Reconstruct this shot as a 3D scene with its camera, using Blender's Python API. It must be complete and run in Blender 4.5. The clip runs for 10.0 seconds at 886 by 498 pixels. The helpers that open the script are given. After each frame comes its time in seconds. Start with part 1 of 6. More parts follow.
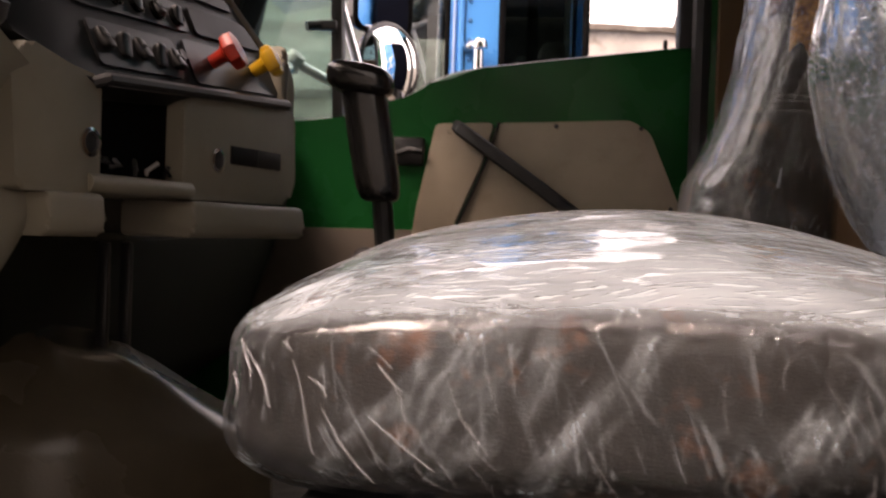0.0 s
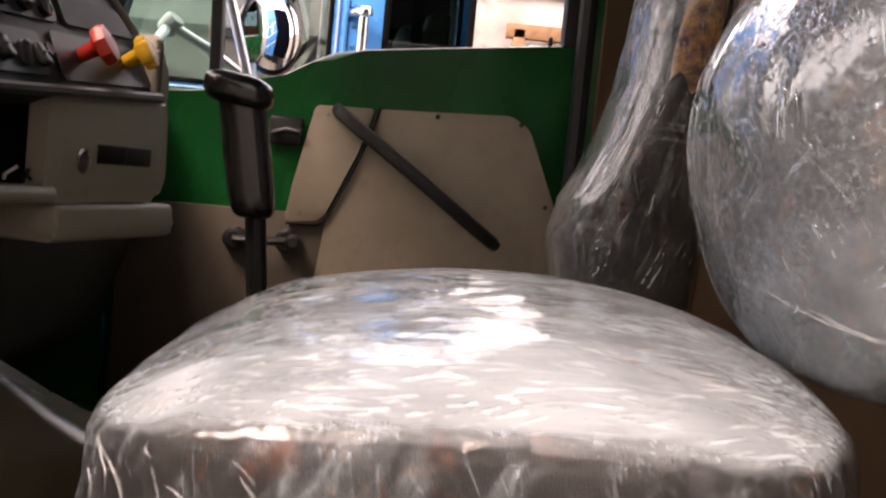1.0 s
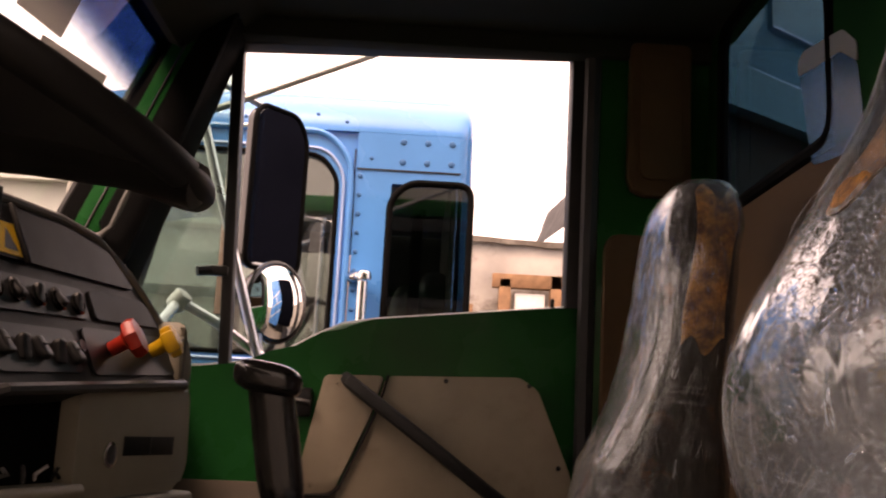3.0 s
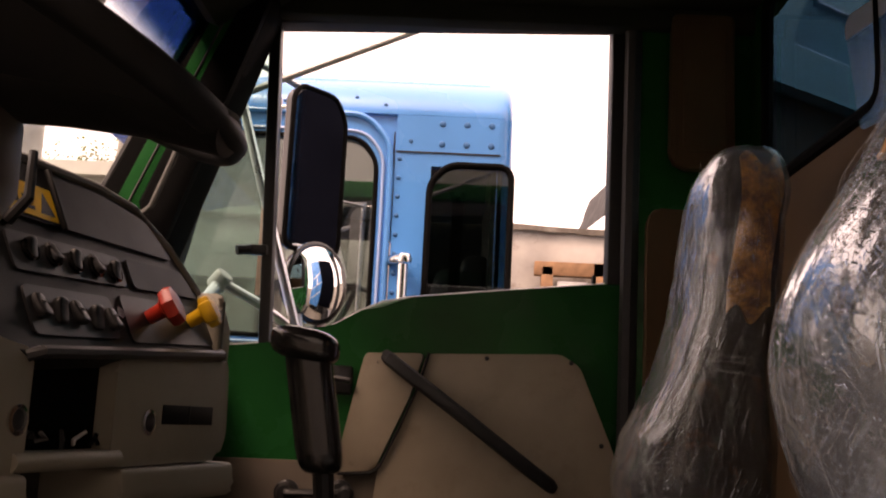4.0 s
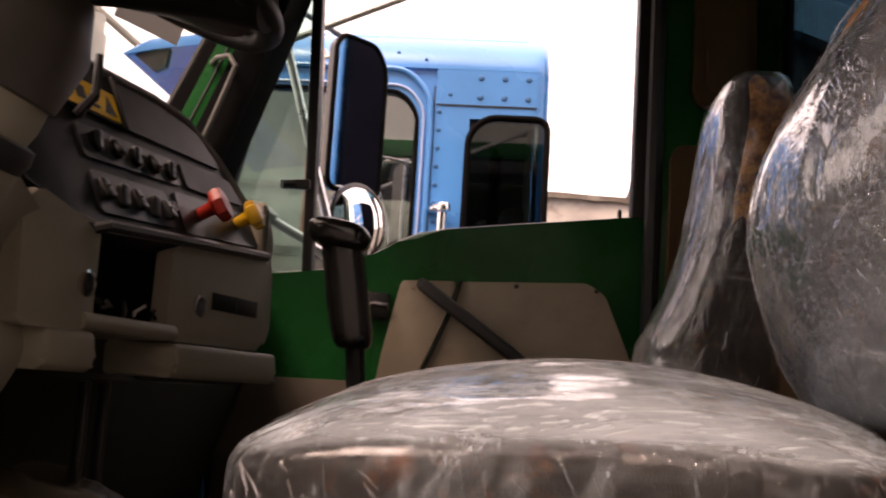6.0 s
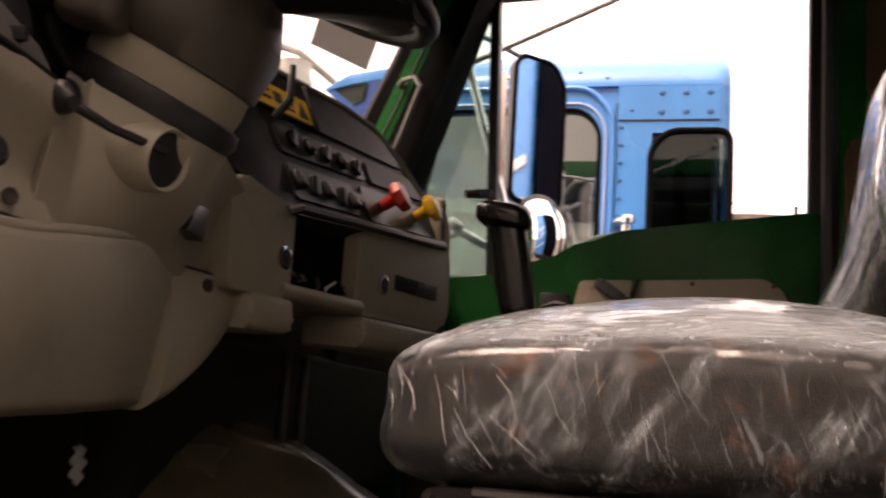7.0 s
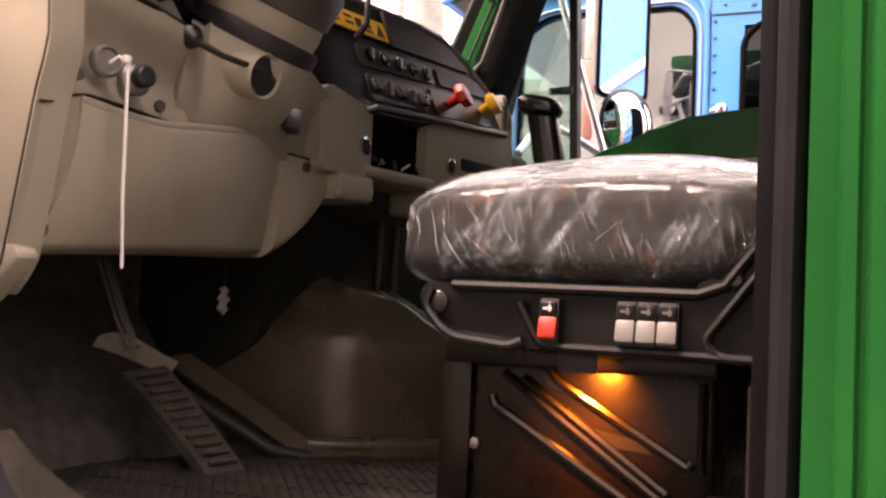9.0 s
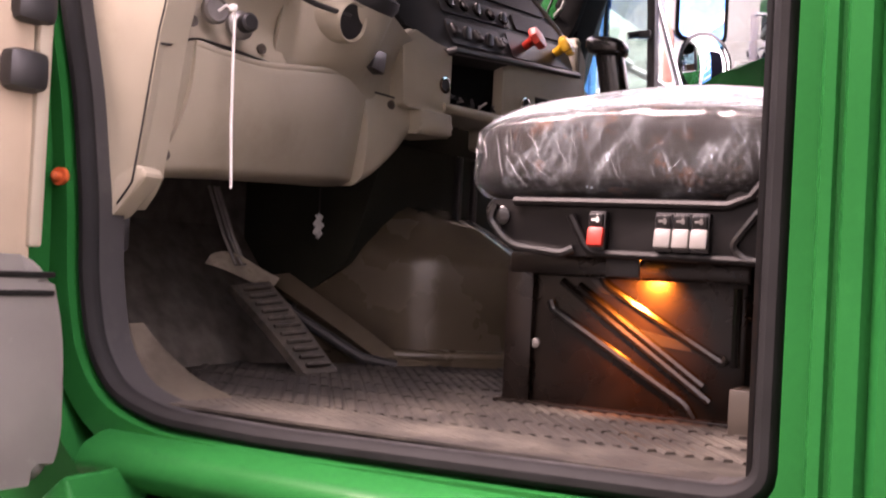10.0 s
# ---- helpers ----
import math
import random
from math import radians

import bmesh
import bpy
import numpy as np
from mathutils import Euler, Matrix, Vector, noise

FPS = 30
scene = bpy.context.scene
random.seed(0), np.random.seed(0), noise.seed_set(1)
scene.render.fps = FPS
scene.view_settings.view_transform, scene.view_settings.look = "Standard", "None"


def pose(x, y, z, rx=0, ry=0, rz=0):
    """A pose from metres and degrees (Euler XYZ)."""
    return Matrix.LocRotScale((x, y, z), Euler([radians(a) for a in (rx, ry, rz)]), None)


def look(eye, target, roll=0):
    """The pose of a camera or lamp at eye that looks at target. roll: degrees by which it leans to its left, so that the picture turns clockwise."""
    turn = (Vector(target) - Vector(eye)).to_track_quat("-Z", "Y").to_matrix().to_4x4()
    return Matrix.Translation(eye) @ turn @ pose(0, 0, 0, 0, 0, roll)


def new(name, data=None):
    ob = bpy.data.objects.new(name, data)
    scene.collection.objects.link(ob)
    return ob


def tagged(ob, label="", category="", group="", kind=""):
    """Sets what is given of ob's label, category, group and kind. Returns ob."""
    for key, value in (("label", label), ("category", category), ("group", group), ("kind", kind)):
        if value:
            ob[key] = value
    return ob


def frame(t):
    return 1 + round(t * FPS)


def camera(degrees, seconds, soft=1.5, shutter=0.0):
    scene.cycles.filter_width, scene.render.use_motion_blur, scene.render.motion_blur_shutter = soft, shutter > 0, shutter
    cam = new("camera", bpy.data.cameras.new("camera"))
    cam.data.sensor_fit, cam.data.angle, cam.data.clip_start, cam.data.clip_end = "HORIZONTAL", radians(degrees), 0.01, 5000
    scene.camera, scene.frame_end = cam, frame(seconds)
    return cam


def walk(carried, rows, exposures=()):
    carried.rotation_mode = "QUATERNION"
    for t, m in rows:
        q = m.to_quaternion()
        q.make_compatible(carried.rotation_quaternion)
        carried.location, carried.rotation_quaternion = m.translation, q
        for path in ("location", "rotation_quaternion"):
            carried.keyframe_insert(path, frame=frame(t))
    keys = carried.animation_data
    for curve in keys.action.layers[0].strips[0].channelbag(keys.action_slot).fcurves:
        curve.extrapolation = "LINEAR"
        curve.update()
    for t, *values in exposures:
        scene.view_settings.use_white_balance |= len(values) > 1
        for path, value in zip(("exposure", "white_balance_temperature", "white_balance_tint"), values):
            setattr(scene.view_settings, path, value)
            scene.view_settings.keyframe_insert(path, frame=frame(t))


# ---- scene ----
cam = camera(46.0, 10.0, soft=2.0, shutter=0.5)
PATH = [
    (0, (0.066, 0.158, 1.656), (-0.142, 2.147, 1.625), 1.9),
    (0.5, (0.078, 0.135, 1.706), (-0.019, 2.128, 1.566), 3.6),
    (1, (0.057, 0.175, 1.752), (0.099, 2.171, 1.626), 5.5),
    (1.5, (0.039, 0.187, 1.782), (0.131, 2.185, 1.798), 4.3),
    (2, (0.02, 0.182, 1.801), (0.128, 2.175, 1.925), 3.8),
    (2.5, (0.01, 0.185, 1.799), (0.155, 2.168, 2.013), 2.9),
    (3, (0.006, 0.156, 1.787), (0.04, 2.126, 2.128), 3.1),
    (4.5, (0.021, 0.189, 1.741), (-0.027, 2.168, 2.026), 2.9),
    (5, (0.031, 0.163, 1.72), (0.003, 2.148, 1.963), 3.6),
    (6.5, (0.078, 0.022, 1.587), (-0.21, 1.977, 1.896), 3.4),
    (7, (0.134, -0.037, 1.544), (-0.386, 1.867, 1.869), 3.8),
    (7.5, (0.264, -0.12, 1.532), (-0.46, 1.725, 1.802), 4.8),
    (8, (0.306, -0.197, 1.508), (-0.46, 1.628, 1.79), 3.7),
    (8.5, (0.342, -0.292, 1.487), (-0.414, 1.549, 1.687), 2.2),
    (9, (0.425, -0.363, 1.455), (-0.378, 1.464, 1.584), 2.7),
    (9.5, (0.501, -0.426, 1.432), (-0.441, 1.337, 1.505), 3.5),
    (10, (0.536, -0.502, 1.404), (-0.43, 1.25, 1.434), 2.9),
]
EXPOSURES = [(0.0, 1.8, 8200, 32), (1.0, 2.1, 8000, 31), (2.0, 2.15, 9300, 36), (3.0, 1.45, 9700, 41), (5.2, 1.2, 9000, 39), (6.3, 1.33, 8900, 38), (8.0, 1.8, 9100, 34), (9.0, 2.4, 8500, 40), (10.0, 3.05, 7500, 47)]
walk(cam, [(t, look(eye, target, roll)) for t, eye, target, roll in PATH], EXPOSURES)

# ---------------------------------------------------------------- world, sun
world = bpy.data.worlds.new("sky")
scene.world = world
world.use_nodes = True
wn, wl = world.node_tree.nodes, world.node_tree.links
wn.clear()
sky = wn.new("ShaderNodeTexSky")
sky.sky_type = "NISHITA"
sky.sun_disc = False
sky.sun_elevation = radians(58)
sky.sun_rotation = radians(-140)
sky.air_density, sky.dust_density, sky.ozone_density = 1.4, 6.0, 0.6
haze = wn.new("ShaderNodeMixRGB")
haze.inputs[0].default_value = 0.72
haze.inputs[2].default_value = (9.0, 9.2, 9.5, 1)
bg = wn.new("ShaderNodeBackground")
bg.inputs[1].default_value = 0.15
wout = wn.new("ShaderNodeOutputWorld")
wl.new(sky.outputs[0], haze.inputs[1])
wl.new(haze.outputs[0], bg.inputs[0])
wl.new(bg.outputs[0], wout.inputs[0])
sun = new("sun", bpy.data.lights.new("sun", "SUN"))
sun.data.energy, sun.data.angle, sun.data.color = 1.5, radians(25), (1.0, 0.96, 0.90)
sun.matrix_world = look((-3.2, -3.0, 7.0), (0, 0, 0))

# ---------------------------------------------------------------- mesh helpers
V = Vector


def part(name, bm, material, parent=None, label="", smooth=35):
    me = bpy.data.meshes.new(name)
    bmesh.ops.recalc_face_normals(bm, faces=bm.faces[:])
    bm.to_mesh(me)
    bm.free()
    me.materials.append(material)
    if smooth:
        me.shade_smooth()
        me.set_sharp_from_angle(angle=radians(smooth))
    ob = new(name, me)
    if parent is not None:
        ob.parent = parent
        if parent.type == "EMPTY":
            ob.matrix_parent_inverse = Matrix.Translation(-parent.location)
    if label:
        ob["label"] = label
    return ob


def thing(name, at, label, category, group="", kind=""):
    e = new(name)
    e.empty_display_size = 0.05
    e.location = at
    return tagged(e, label, category, group, kind)


def lone(name, bm, material, label, category="", group="", kind="", smooth=35):
    return tagged(part(name, bm, material, None, label, smooth), label, category, group, kind)


def add(bm, other, m=None):
    me = bpy.data.meshes.new("tmp")
    other.to_mesh(me)
    other.free()
    if m is not None:
        me.transform(m)
    bm.from_mesh(me)
    bpy.data.meshes.remove(me)
    return bm


def box(x0, x1, y0, y1, z0, z1, bev=0.0, seg=2):
    bm = bmesh.new()
    bmesh.ops.create_cube(bm, size=1, matrix=Matrix.Translation(((x0 + x1) / 2, (y0 + y1) / 2, (z0 + z1) / 2)) @ Matrix.Diagonal((x1 - x0, y1 - y0, z1 - z0, 1)))
    if bev:
        bmesh.ops.bevel(bm, geom=bm.edges[:], offset=bev, segments=seg, affect="EDGES", profile=0.5)
    return bm


def moved(bm, m):
    bm.transform(m)
    return bm


def rounded(pts, r, n=5, closed=True):
    """Rounds the corners of an outline of 2D points."""
    out = []
    k = len(pts)
    for i, p in enumerate(pts):
        p = V(p)
        if not closed and i in (0, k - 1):
            out.append(p)
            continue
        a, b = V(pts[i - 1]) - p, V(pts[(i + 1) % k]) - p
        rr = min(r, a.length * 0.45, b.length * 0.45)
        s, e = p + a.normalized() * rr, p + b.normalized() * rr
        for j in range(n + 1):
            t = j / n
            out.append(s * (1 - t) ** 2 + p * 2 * t * (1 - t) + e * t * t)
    return out


AX = {"x": lambda a, b, c: (c, a, b), "y": lambda a, b, c: (a, c, b), "z": lambda a, b, c: (a, b, c)}


def prism(pts, axis, lo, hi, bev=0.0, seg=2):
    """An outline swept along an axis: pts are (y,z), (x,z) or (x,y)."""
    f = AX[axis]
    bm = bmesh.new()
    a = [bm.verts.new(f(p[0], p[1], lo)) for p in pts]
    b = [bm.verts.new(f(p[0], p[1], hi)) for p in pts]
    n = len(pts)
    ca, cb = bm.faces.new(a), bm.faces.new(b)
    for i in range(n):
        bm.faces.new((a[i], a[(i + 1) % n], b[(i + 1) % n], b[i]))
    if bev:
        edges = list(ca.edges) + list(cb.edges)
        bmesh.ops.bevel(bm, geom=edges, offset=bev, segments=seg, affect="EDGES", profile=0.5)
    return bm


def ring_plate(outer, inner, axis, lo, hi):
    """A plate with a hole: two outlines of the same number of points."""
    f = AX[axis]
    bm = bmesh.new()
    n = len(outer)
    rows = [[bm.verts.new(f(p[0], p[1], c)) for p in o] for o, c in ((outer, lo), (outer, hi), (inner, hi), (inner, lo))]
    for k in range(4):
        a, b = rows[k], rows[(k + 1) % 4]
        for i in range(n):
            bm.faces.new((a[i], a[(i + 1) % n], b[(i + 1) % n], b[i]))
    return bm


def tube(points, r, n=10, closed=False, flat=1.0, up=None):
    """A rod along points; r may be a list; flat squeezes it along the second axis."""
    pts = [V(p) for p in points]
    k = len(pts)
    bm = bmesh.new()
    rings = []
    prev = None
    for i, p in enumerate(pts):
        if closed:
            d = pts[(i + 1) % k] - pts[i - 1]
        else:
            d = pts[min(i + 1, k - 1)] - pts[max(i - 1, 0)]
        d.normalize()
        if prev is None:
            ref = V(up) if up else (V((0, 0, 1)) if abs(d.z) < 0.9 else V((1, 0, 0)))
            s = d.cross(ref).normalized()
        else:
            s = (prev - d * prev.dot(d)).normalized()
        prev = s
        q = d.cross(s)
        ri = r[i] if isinstance(r, (list, tuple)) else r
        rings.append([bm.verts.new(p + s * math.cos(2 * math.pi * j / n) * ri + q * math.sin(2 * math.pi * j / n) * ri * flat) for j in range(n)])
    for i in range(k if closed else k - 1):
        a, b = rings[i], rings[(i + 1) % k]
        for j in range(n):
            bm.faces.new((a[j], a[(j + 1) % n], b[(j + 1) % n], b[j]))
    if not closed:
        bm.faces.new(rings[0])
        bm.faces.new(rings[-1])
    return bm


def lathe(profile, n=20, m=None):
    """Turns (radius, height) points round z; closed by caps."""
    bm = bmesh.new()
    rings = [[bm.verts.new((r * math.cos(2 * math.pi * j / n), r * math.sin(2 * math.pi * j / n), h)) for j in range(n)] for r, h in profile]
    for a, b in zip(rings, rings[1:]):
        for j in range(n):
            bm.faces.new((a[j], a[(j + 1) % n], b[(j + 1) % n], b[j]))
    bm.faces.new(rings[0])
    bm.faces.new(rings[-1])
    if m is not None:
        bm.transform(m)
    return bm


def aim(at, to):
    """A matrix whose z axis runs along `to`."""
    return Matrix.Translation(at) @ V(to).to_track_quat("Z", "Y").to_matrix().to_4x4()


def sheet(fn, nu, nv, back):
    """A curved panel fn(u, v) for u, v in 0..1, closed behind by moving it by `back`."""
    bm = bmesh.new()
    back = V(back)
    fr = [[bm.verts.new(V(fn(i / nu, j / nv))) for j in range(nv + 1)] for i in range(nu + 1)]
    bk = [[bm.verts.new(V(fn(i / nu, j / nv)) + back) for j in range(nv + 1)] for i in range(nu + 1)]
    for g in (fr, bk):
        for i in range(nu):
            for j in range(nv):
                bm.faces.new((g[i][j], g[i + 1][j], g[i + 1][j + 1], g[i][j + 1]))
    for i in range(nu):
        for j in (0, nv):
            bm.faces.new((fr[i][j], fr[i + 1][j], bk[i + 1][j], bk[i][j]))
    for j in range(nv):
        for i in (0, nu):
            bm.faces.new((fr[i][j], fr[i][j + 1], bk[i][j + 1], bk[i][j]))
    return bm


def pillow(shape, ex=0.35, ez=0.4, nu=64, nv=32):
    """A closed rounded body: shape(x, y, z) maps a unit superellipsoid to its place."""
    def p(v, e):
        return math.copysign(abs(v) ** e, v)
    bm = bmesh.new()
    rows = []
    for j in range(nv + 1):
        a = -math.pi / 2 + math.pi * j / nv
        cz, sz = p(math.cos(a), ez), p(math.sin(a), ez)
        if j in (0, nv):
            rows.append([bm.verts.new(shape(0, 0, sz))])
        else:
            rows.append([bm.verts.new(shape(cz * p(math.cos(b), ex), cz * p(math.sin(b), ex), sz)) for b in (2 * math.pi * i / nu for i in range(nu))])
    for j in range(nv):
        a, b = rows[j], rows[j + 1]
        for i in range(nu):
            k = (i + 1) % nu
            if len(a) == 1:
                bm.faces.new((a[0], b[k], b[i]))
            elif len(b) == 1:
                bm.faces.new((a[i], a[k], b[0]))
            else:
                bm.faces.new((a[i], a[k], b[k], b[i]))
    return bm


def screw(at, way, r=0.006, parent=None, material=None, name="screw"):
    return part(name, lathe([(r, -0.002), (r, 0.0015), (r * 0.7, 0.003), (r * 0.35, 0.003), (r * 0.3, 0.0015)], 10, aim(at, way)), material, parent)


# ---------------------------------------------------------------- materials
def mat(name, base, rough=0.5, metal=0.0, var=0.12, scale=12.0, fine=250.0, bump=0.06, coat=0.0, spec=0.5, dirt=None, rvar=0.1):
    """A surface with broad and fine variation: base colour, gloss, grain and dust of another colour."""
    m = bpy.data.materials.new(name)
    m.use_nodes = True
    n, l = m.node_tree.nodes, m.node_tree.links
    b = n["Principled BSDF"]
    b.inputs["Metallic"].default_value = metal
    b.inputs["Specular IOR Level"].default_value = spec
    b.inputs["Coat Weight"].default_value = coat
    b.inputs["Coat Roughness"].default_value = 0.06
    co = n.new("ShaderNodeTexCoord")
    n1, n2 = n.new("ShaderNodeTexNoise"), n.new("ShaderNodeTexNoise")
    n1.inputs["Scale"].default_value, n1.inputs["Detail"].default_value = scale, 5
    n2.inputs["Scale"].default_value, n2.inputs["Detail"].default_value = fine, 3
    for q in (n1, n2):
        l.new(co.outputs["Object"], q.inputs["Vector"])
    ramp = n.new("ShaderNodeMapRange")
    ramp.inputs["From Min"].default_value, ramp.inputs["From Max"].default_value = 0.3, 0.7
    ramp.inputs["To Min"].default_value, ramp.inputs["To Max"].default_value = 1 - var, 1 + var
    l.new(n1.outputs["Fac"], ramp.inputs["Value"])
    mul = n.new("ShaderNodeMixRGB")
    mul.blend_type = "MULTIPLY"
    mul.inputs[0].default_value = 1
    mul.inputs[1].default_value = (*base, 1)
    l.new(ramp.outputs[0], mul.inputs[2])
    last = mul.outputs[0]
    if dirt:
        col, lo, hi, sc = dirt
        n3 = n.new("ShaderNodeTexNoise")
        n3.inputs["Scale"].default_value, n3.inputs["Detail"].default_value, n3.inputs["Roughness"].default_value = sc, 8, 0.7
        l.new(co.outputs["Object"], n3.inputs["Vector"])
        r3 = n.new("ShaderNodeMapRange")
        r3.inputs["From Min"].default_value, r3.inputs["From Max"].default_value = lo, hi
        l.new(n3.outputs["Fac"], r3.inputs["Value"])
        mx = n.new("ShaderNodeMixRGB")
        mx.inputs[2].default_value = (*col, 1)
        l.new(r3.outputs[0], mx.inputs[0])
        l.new(last, mx.inputs[1])
        last = mx.outputs[0]
    l.new(last, b.inputs["Base Color"])
    rr = n.new("ShaderNodeMapRange")
    rr.inputs["To Min"].default_value, rr.inputs["To Max"].default_value = max(0.02, rough - rvar), min(1, rough + rvar)
    l.new(n1.outputs["Fac"], rr.inputs["Value"])
    l.new(rr.outputs[0], b.inputs["Roughness"])
    if bump:
        bp = n.new("ShaderNodeBump")
        bp.inputs["Strength"].default_value, bp.inputs["Distance"].default_value = bump, 0.002
        l.new(n2.outputs["Fac"], bp.inputs["Height"])
        l.new(bp.outputs[0], b.inputs["Normal"])
    return m


def glass(name, tint, refl=0.06, rough=0.02):
    """A thin pane: mostly clear, with a gloss that grows at grazing angles."""
    m = bpy.data.materials.new(name)
    m.use_nodes = True
    n, l = m.node_tree.nodes, m.node_tree.links
    n.clear()
    t, g, f, pw, ma, mx, o = (n.new("ShaderNode" + k) for k in ("BsdfTransparent", "BsdfGlossy", "LayerWeight", "Math", "MapRange", "MixShader", "OutputMaterial"))
    t.inputs[0].default_value = (*tint, 1)
    g.inputs["Roughness"].default_value = rough
    pw.operation = "POWER"
    pw.inputs[1].default_value = 5
    ma.inputs["To Min"].default_value, ma.inputs["To Max"].default_value = refl, 1.0
    l.new(f.outputs["Facing"], pw.inputs[0])
    l.new(pw.outputs[0], ma.inputs["Value"])
    l.new(ma.outputs[0], mx.inputs[0])
    l.new(t.outputs[0], mx.inputs[1])
    l.new(g.outputs[0], mx.inputs[2])
    l.new(mx.outputs[0], o.inputs[0])
    return m


def graded(name, tint, z0, z1):
    """A printed sun band: clear at its lower edge, deep in colour above."""
    m = glass(name, tint, 0.03)
    n, l = m.node_tree.nodes, m.node_tree.links
    g, sep, ma, mx = (n.new("ShaderNode" + k) for k in ("NewGeometry", "SeparateXYZ", "MapRange", "MixRGB"))
    ma.interpolation_type = "SMOOTHSTEP"
    ma.inputs["From Min"].default_value, ma.inputs["From Max"].default_value = z0, z1
    mx.inputs[1].default_value, mx.inputs[2].default_value = (1, 1, 1, 1), (*tint, 1)
    l.new(g.outputs["Position"], sep.inputs[0])
    l.new(sep.outputs["Z"], ma.inputs["Value"])
    l.new(ma.outputs[0], mx.inputs[0])
    clear = next(q for q in n if q.bl_idname == "ShaderNodeBsdfTransparent")
    l.new(mx.outputs[0], clear.inputs[0])
    return m


def film(name, lay, pulls, haze, shine0=0.06, tint=(0.80, 0.85, 0.88), cell=16.0, tilt=0.30, lines=(0.4, 0.3), patch=0.0, level=(0.45, 0.80)):
    """Clear wrapping pulled tight: small flat facets that lie along the pull, over the cloth behind it.
    lay: ((turn in degrees), (stretch)) on level and on upright faces; pulls: turns of the thin straight creases there,
    as (turn, axis); haze: whiteness painted on level and on upright faces for the sheen each gets from the sky; patch:
    whiter streaks painted for mottled sheen on upright faces."""
    m = bpy.data.materials.new(name)
    m.use_nodes = True
    n, l = m.node_tree.nodes, m.node_tree.links
    n.clear()

    def node(kind, **ins):
        q = n.new("ShaderNode" + kind)
        for k, v in ins.items():
            k = k.replace("_", " ")
            if hasattr(v, "is_output"):
                l.new(v, q.inputs[k])
            else:
                q.inputs[k].default_value = v
        return q

    def calc(op, a, b=0.0, c=0.0, clamp=False):
        q = n.new("ShaderNodeMath")
        q.operation, q.use_clamp = op, clamp
        for k, v in enumerate((a, b, c)):
            if hasattr(v, "is_output"):
                l.new(v, q.inputs[k])
            else:
                q.inputs[k].default_value = v
        return q.outputs[0]

    def vec(op, a, b):
        q = n.new("ShaderNodeVectorMath")
        q.operation = op
        for k, v in enumerate((a, b)):
            if hasattr(v, "is_output"):
                l.new(v, q.inputs[k])
            else:
                q.inputs[k].default_value = v
        return q.outputs["Value" if op == "DOT_PRODUCT" else "Vector"]

    def span(v, a, b, lo=0.0, hi=1.0):
        q = node("MapRange", Value=v, From_Min=a, From_Max=b, To_Min=lo, To_Max=hi)
        q.interpolation_type = "SMOOTHSTEP"
        return q.outputs[0]

    co = node("TexCoord").outputs["Object"]
    drift = node("TexNoise", Vector=co, Scale=11.0, Detail=2.0).outputs["Color"]
    bent = node("MixRGB", Fac=0.010, Color1=co, Color2=drift).outputs[0]

    def laid(turn, stretch, seed):
        mp = n.new("ShaderNodeMapping")
        mp.vector_type = "TEXTURE"
        l.new(bent, mp.inputs["Vector"])
        mp.inputs["Rotation"].default_value = [radians(a) for a in turn]
        mp.inputs["Scale"].default_value = [1 / c for c in stretch]
        mp.inputs["Location"].default_value = (seed, seed * 0.7, 0)
        return mp.outputs[0]

    def facets(where, scale):
        # each cell is a flat piece with a tilt of its own
        vo = n.new("ShaderNodeTexVoronoi")
        l.new(where, vo.inputs["Vector"])
        vo.inputs["Scale"].default_value = scale
        return vec("DOT_PRODUCT", vec("SUBTRACT", where, vo.outputs["Position"]), vec("SUBTRACT", vo.outputs["Color"], (0.5, 0.5, 0.5)))

    # slope mask: level faces are painted lighter, as if lit from above
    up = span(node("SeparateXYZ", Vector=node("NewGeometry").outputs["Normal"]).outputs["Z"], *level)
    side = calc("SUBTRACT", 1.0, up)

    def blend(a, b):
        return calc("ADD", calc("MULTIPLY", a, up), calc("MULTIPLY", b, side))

    lt, ls = laid(*lay[0], 1.0), laid(*lay[1], 4.0)
    big = blend(facets(lt, cell), facets(ls, cell))
    fine = blend(facets(lt, cell * 3.1), facets(ls, cell * 3.1))
    cloud = node("TexNoise", Vector=co, Scale=9.0, Detail=3.0, Distortion=0.4).outputs["Fac"]
    slack = span(cloud, 0.38, 0.60, 0.35, 1.0)

    def thin(turn, axis, seed):
        st = [1.0, 1.0, 1.0]
        st["xyz".index(axis)] = 0.022
        f = node("TexNoise", Vector=laid(turn, st, seed), Scale=250.0, Detail=1.0, Roughness=0.5).outputs["Fac"]
        where = node("TexNoise", Vector=laid((0, 0, 0), (1, 1, 1), seed * 3.0), Scale=14.0, Detail=1.0).outputs["Fac"]
        return calc("MULTIPLY", span(f, 0.58, 0.68), span(where, 0.45, 0.62))

    def bundle(sets, seed):
        total = thin(*sets[0], seed)
        for k, q in enumerate(sets[1:]):
            total = calc("MAXIMUM", total, thin(*q, seed + 11.0 * (k + 1)))
        return total

    crease = blend(bundle(pulls[0], 3.0), bundle(pulls[1], 41.0))
    h = calc("MULTIPLY", big, tilt)
    h = calc("MULTIPLY_ADD", calc("MULTIPLY", fine, slack), tilt * 0.8, h)
    h = calc("MULTIPLY_ADD", crease, 0.0009, h)
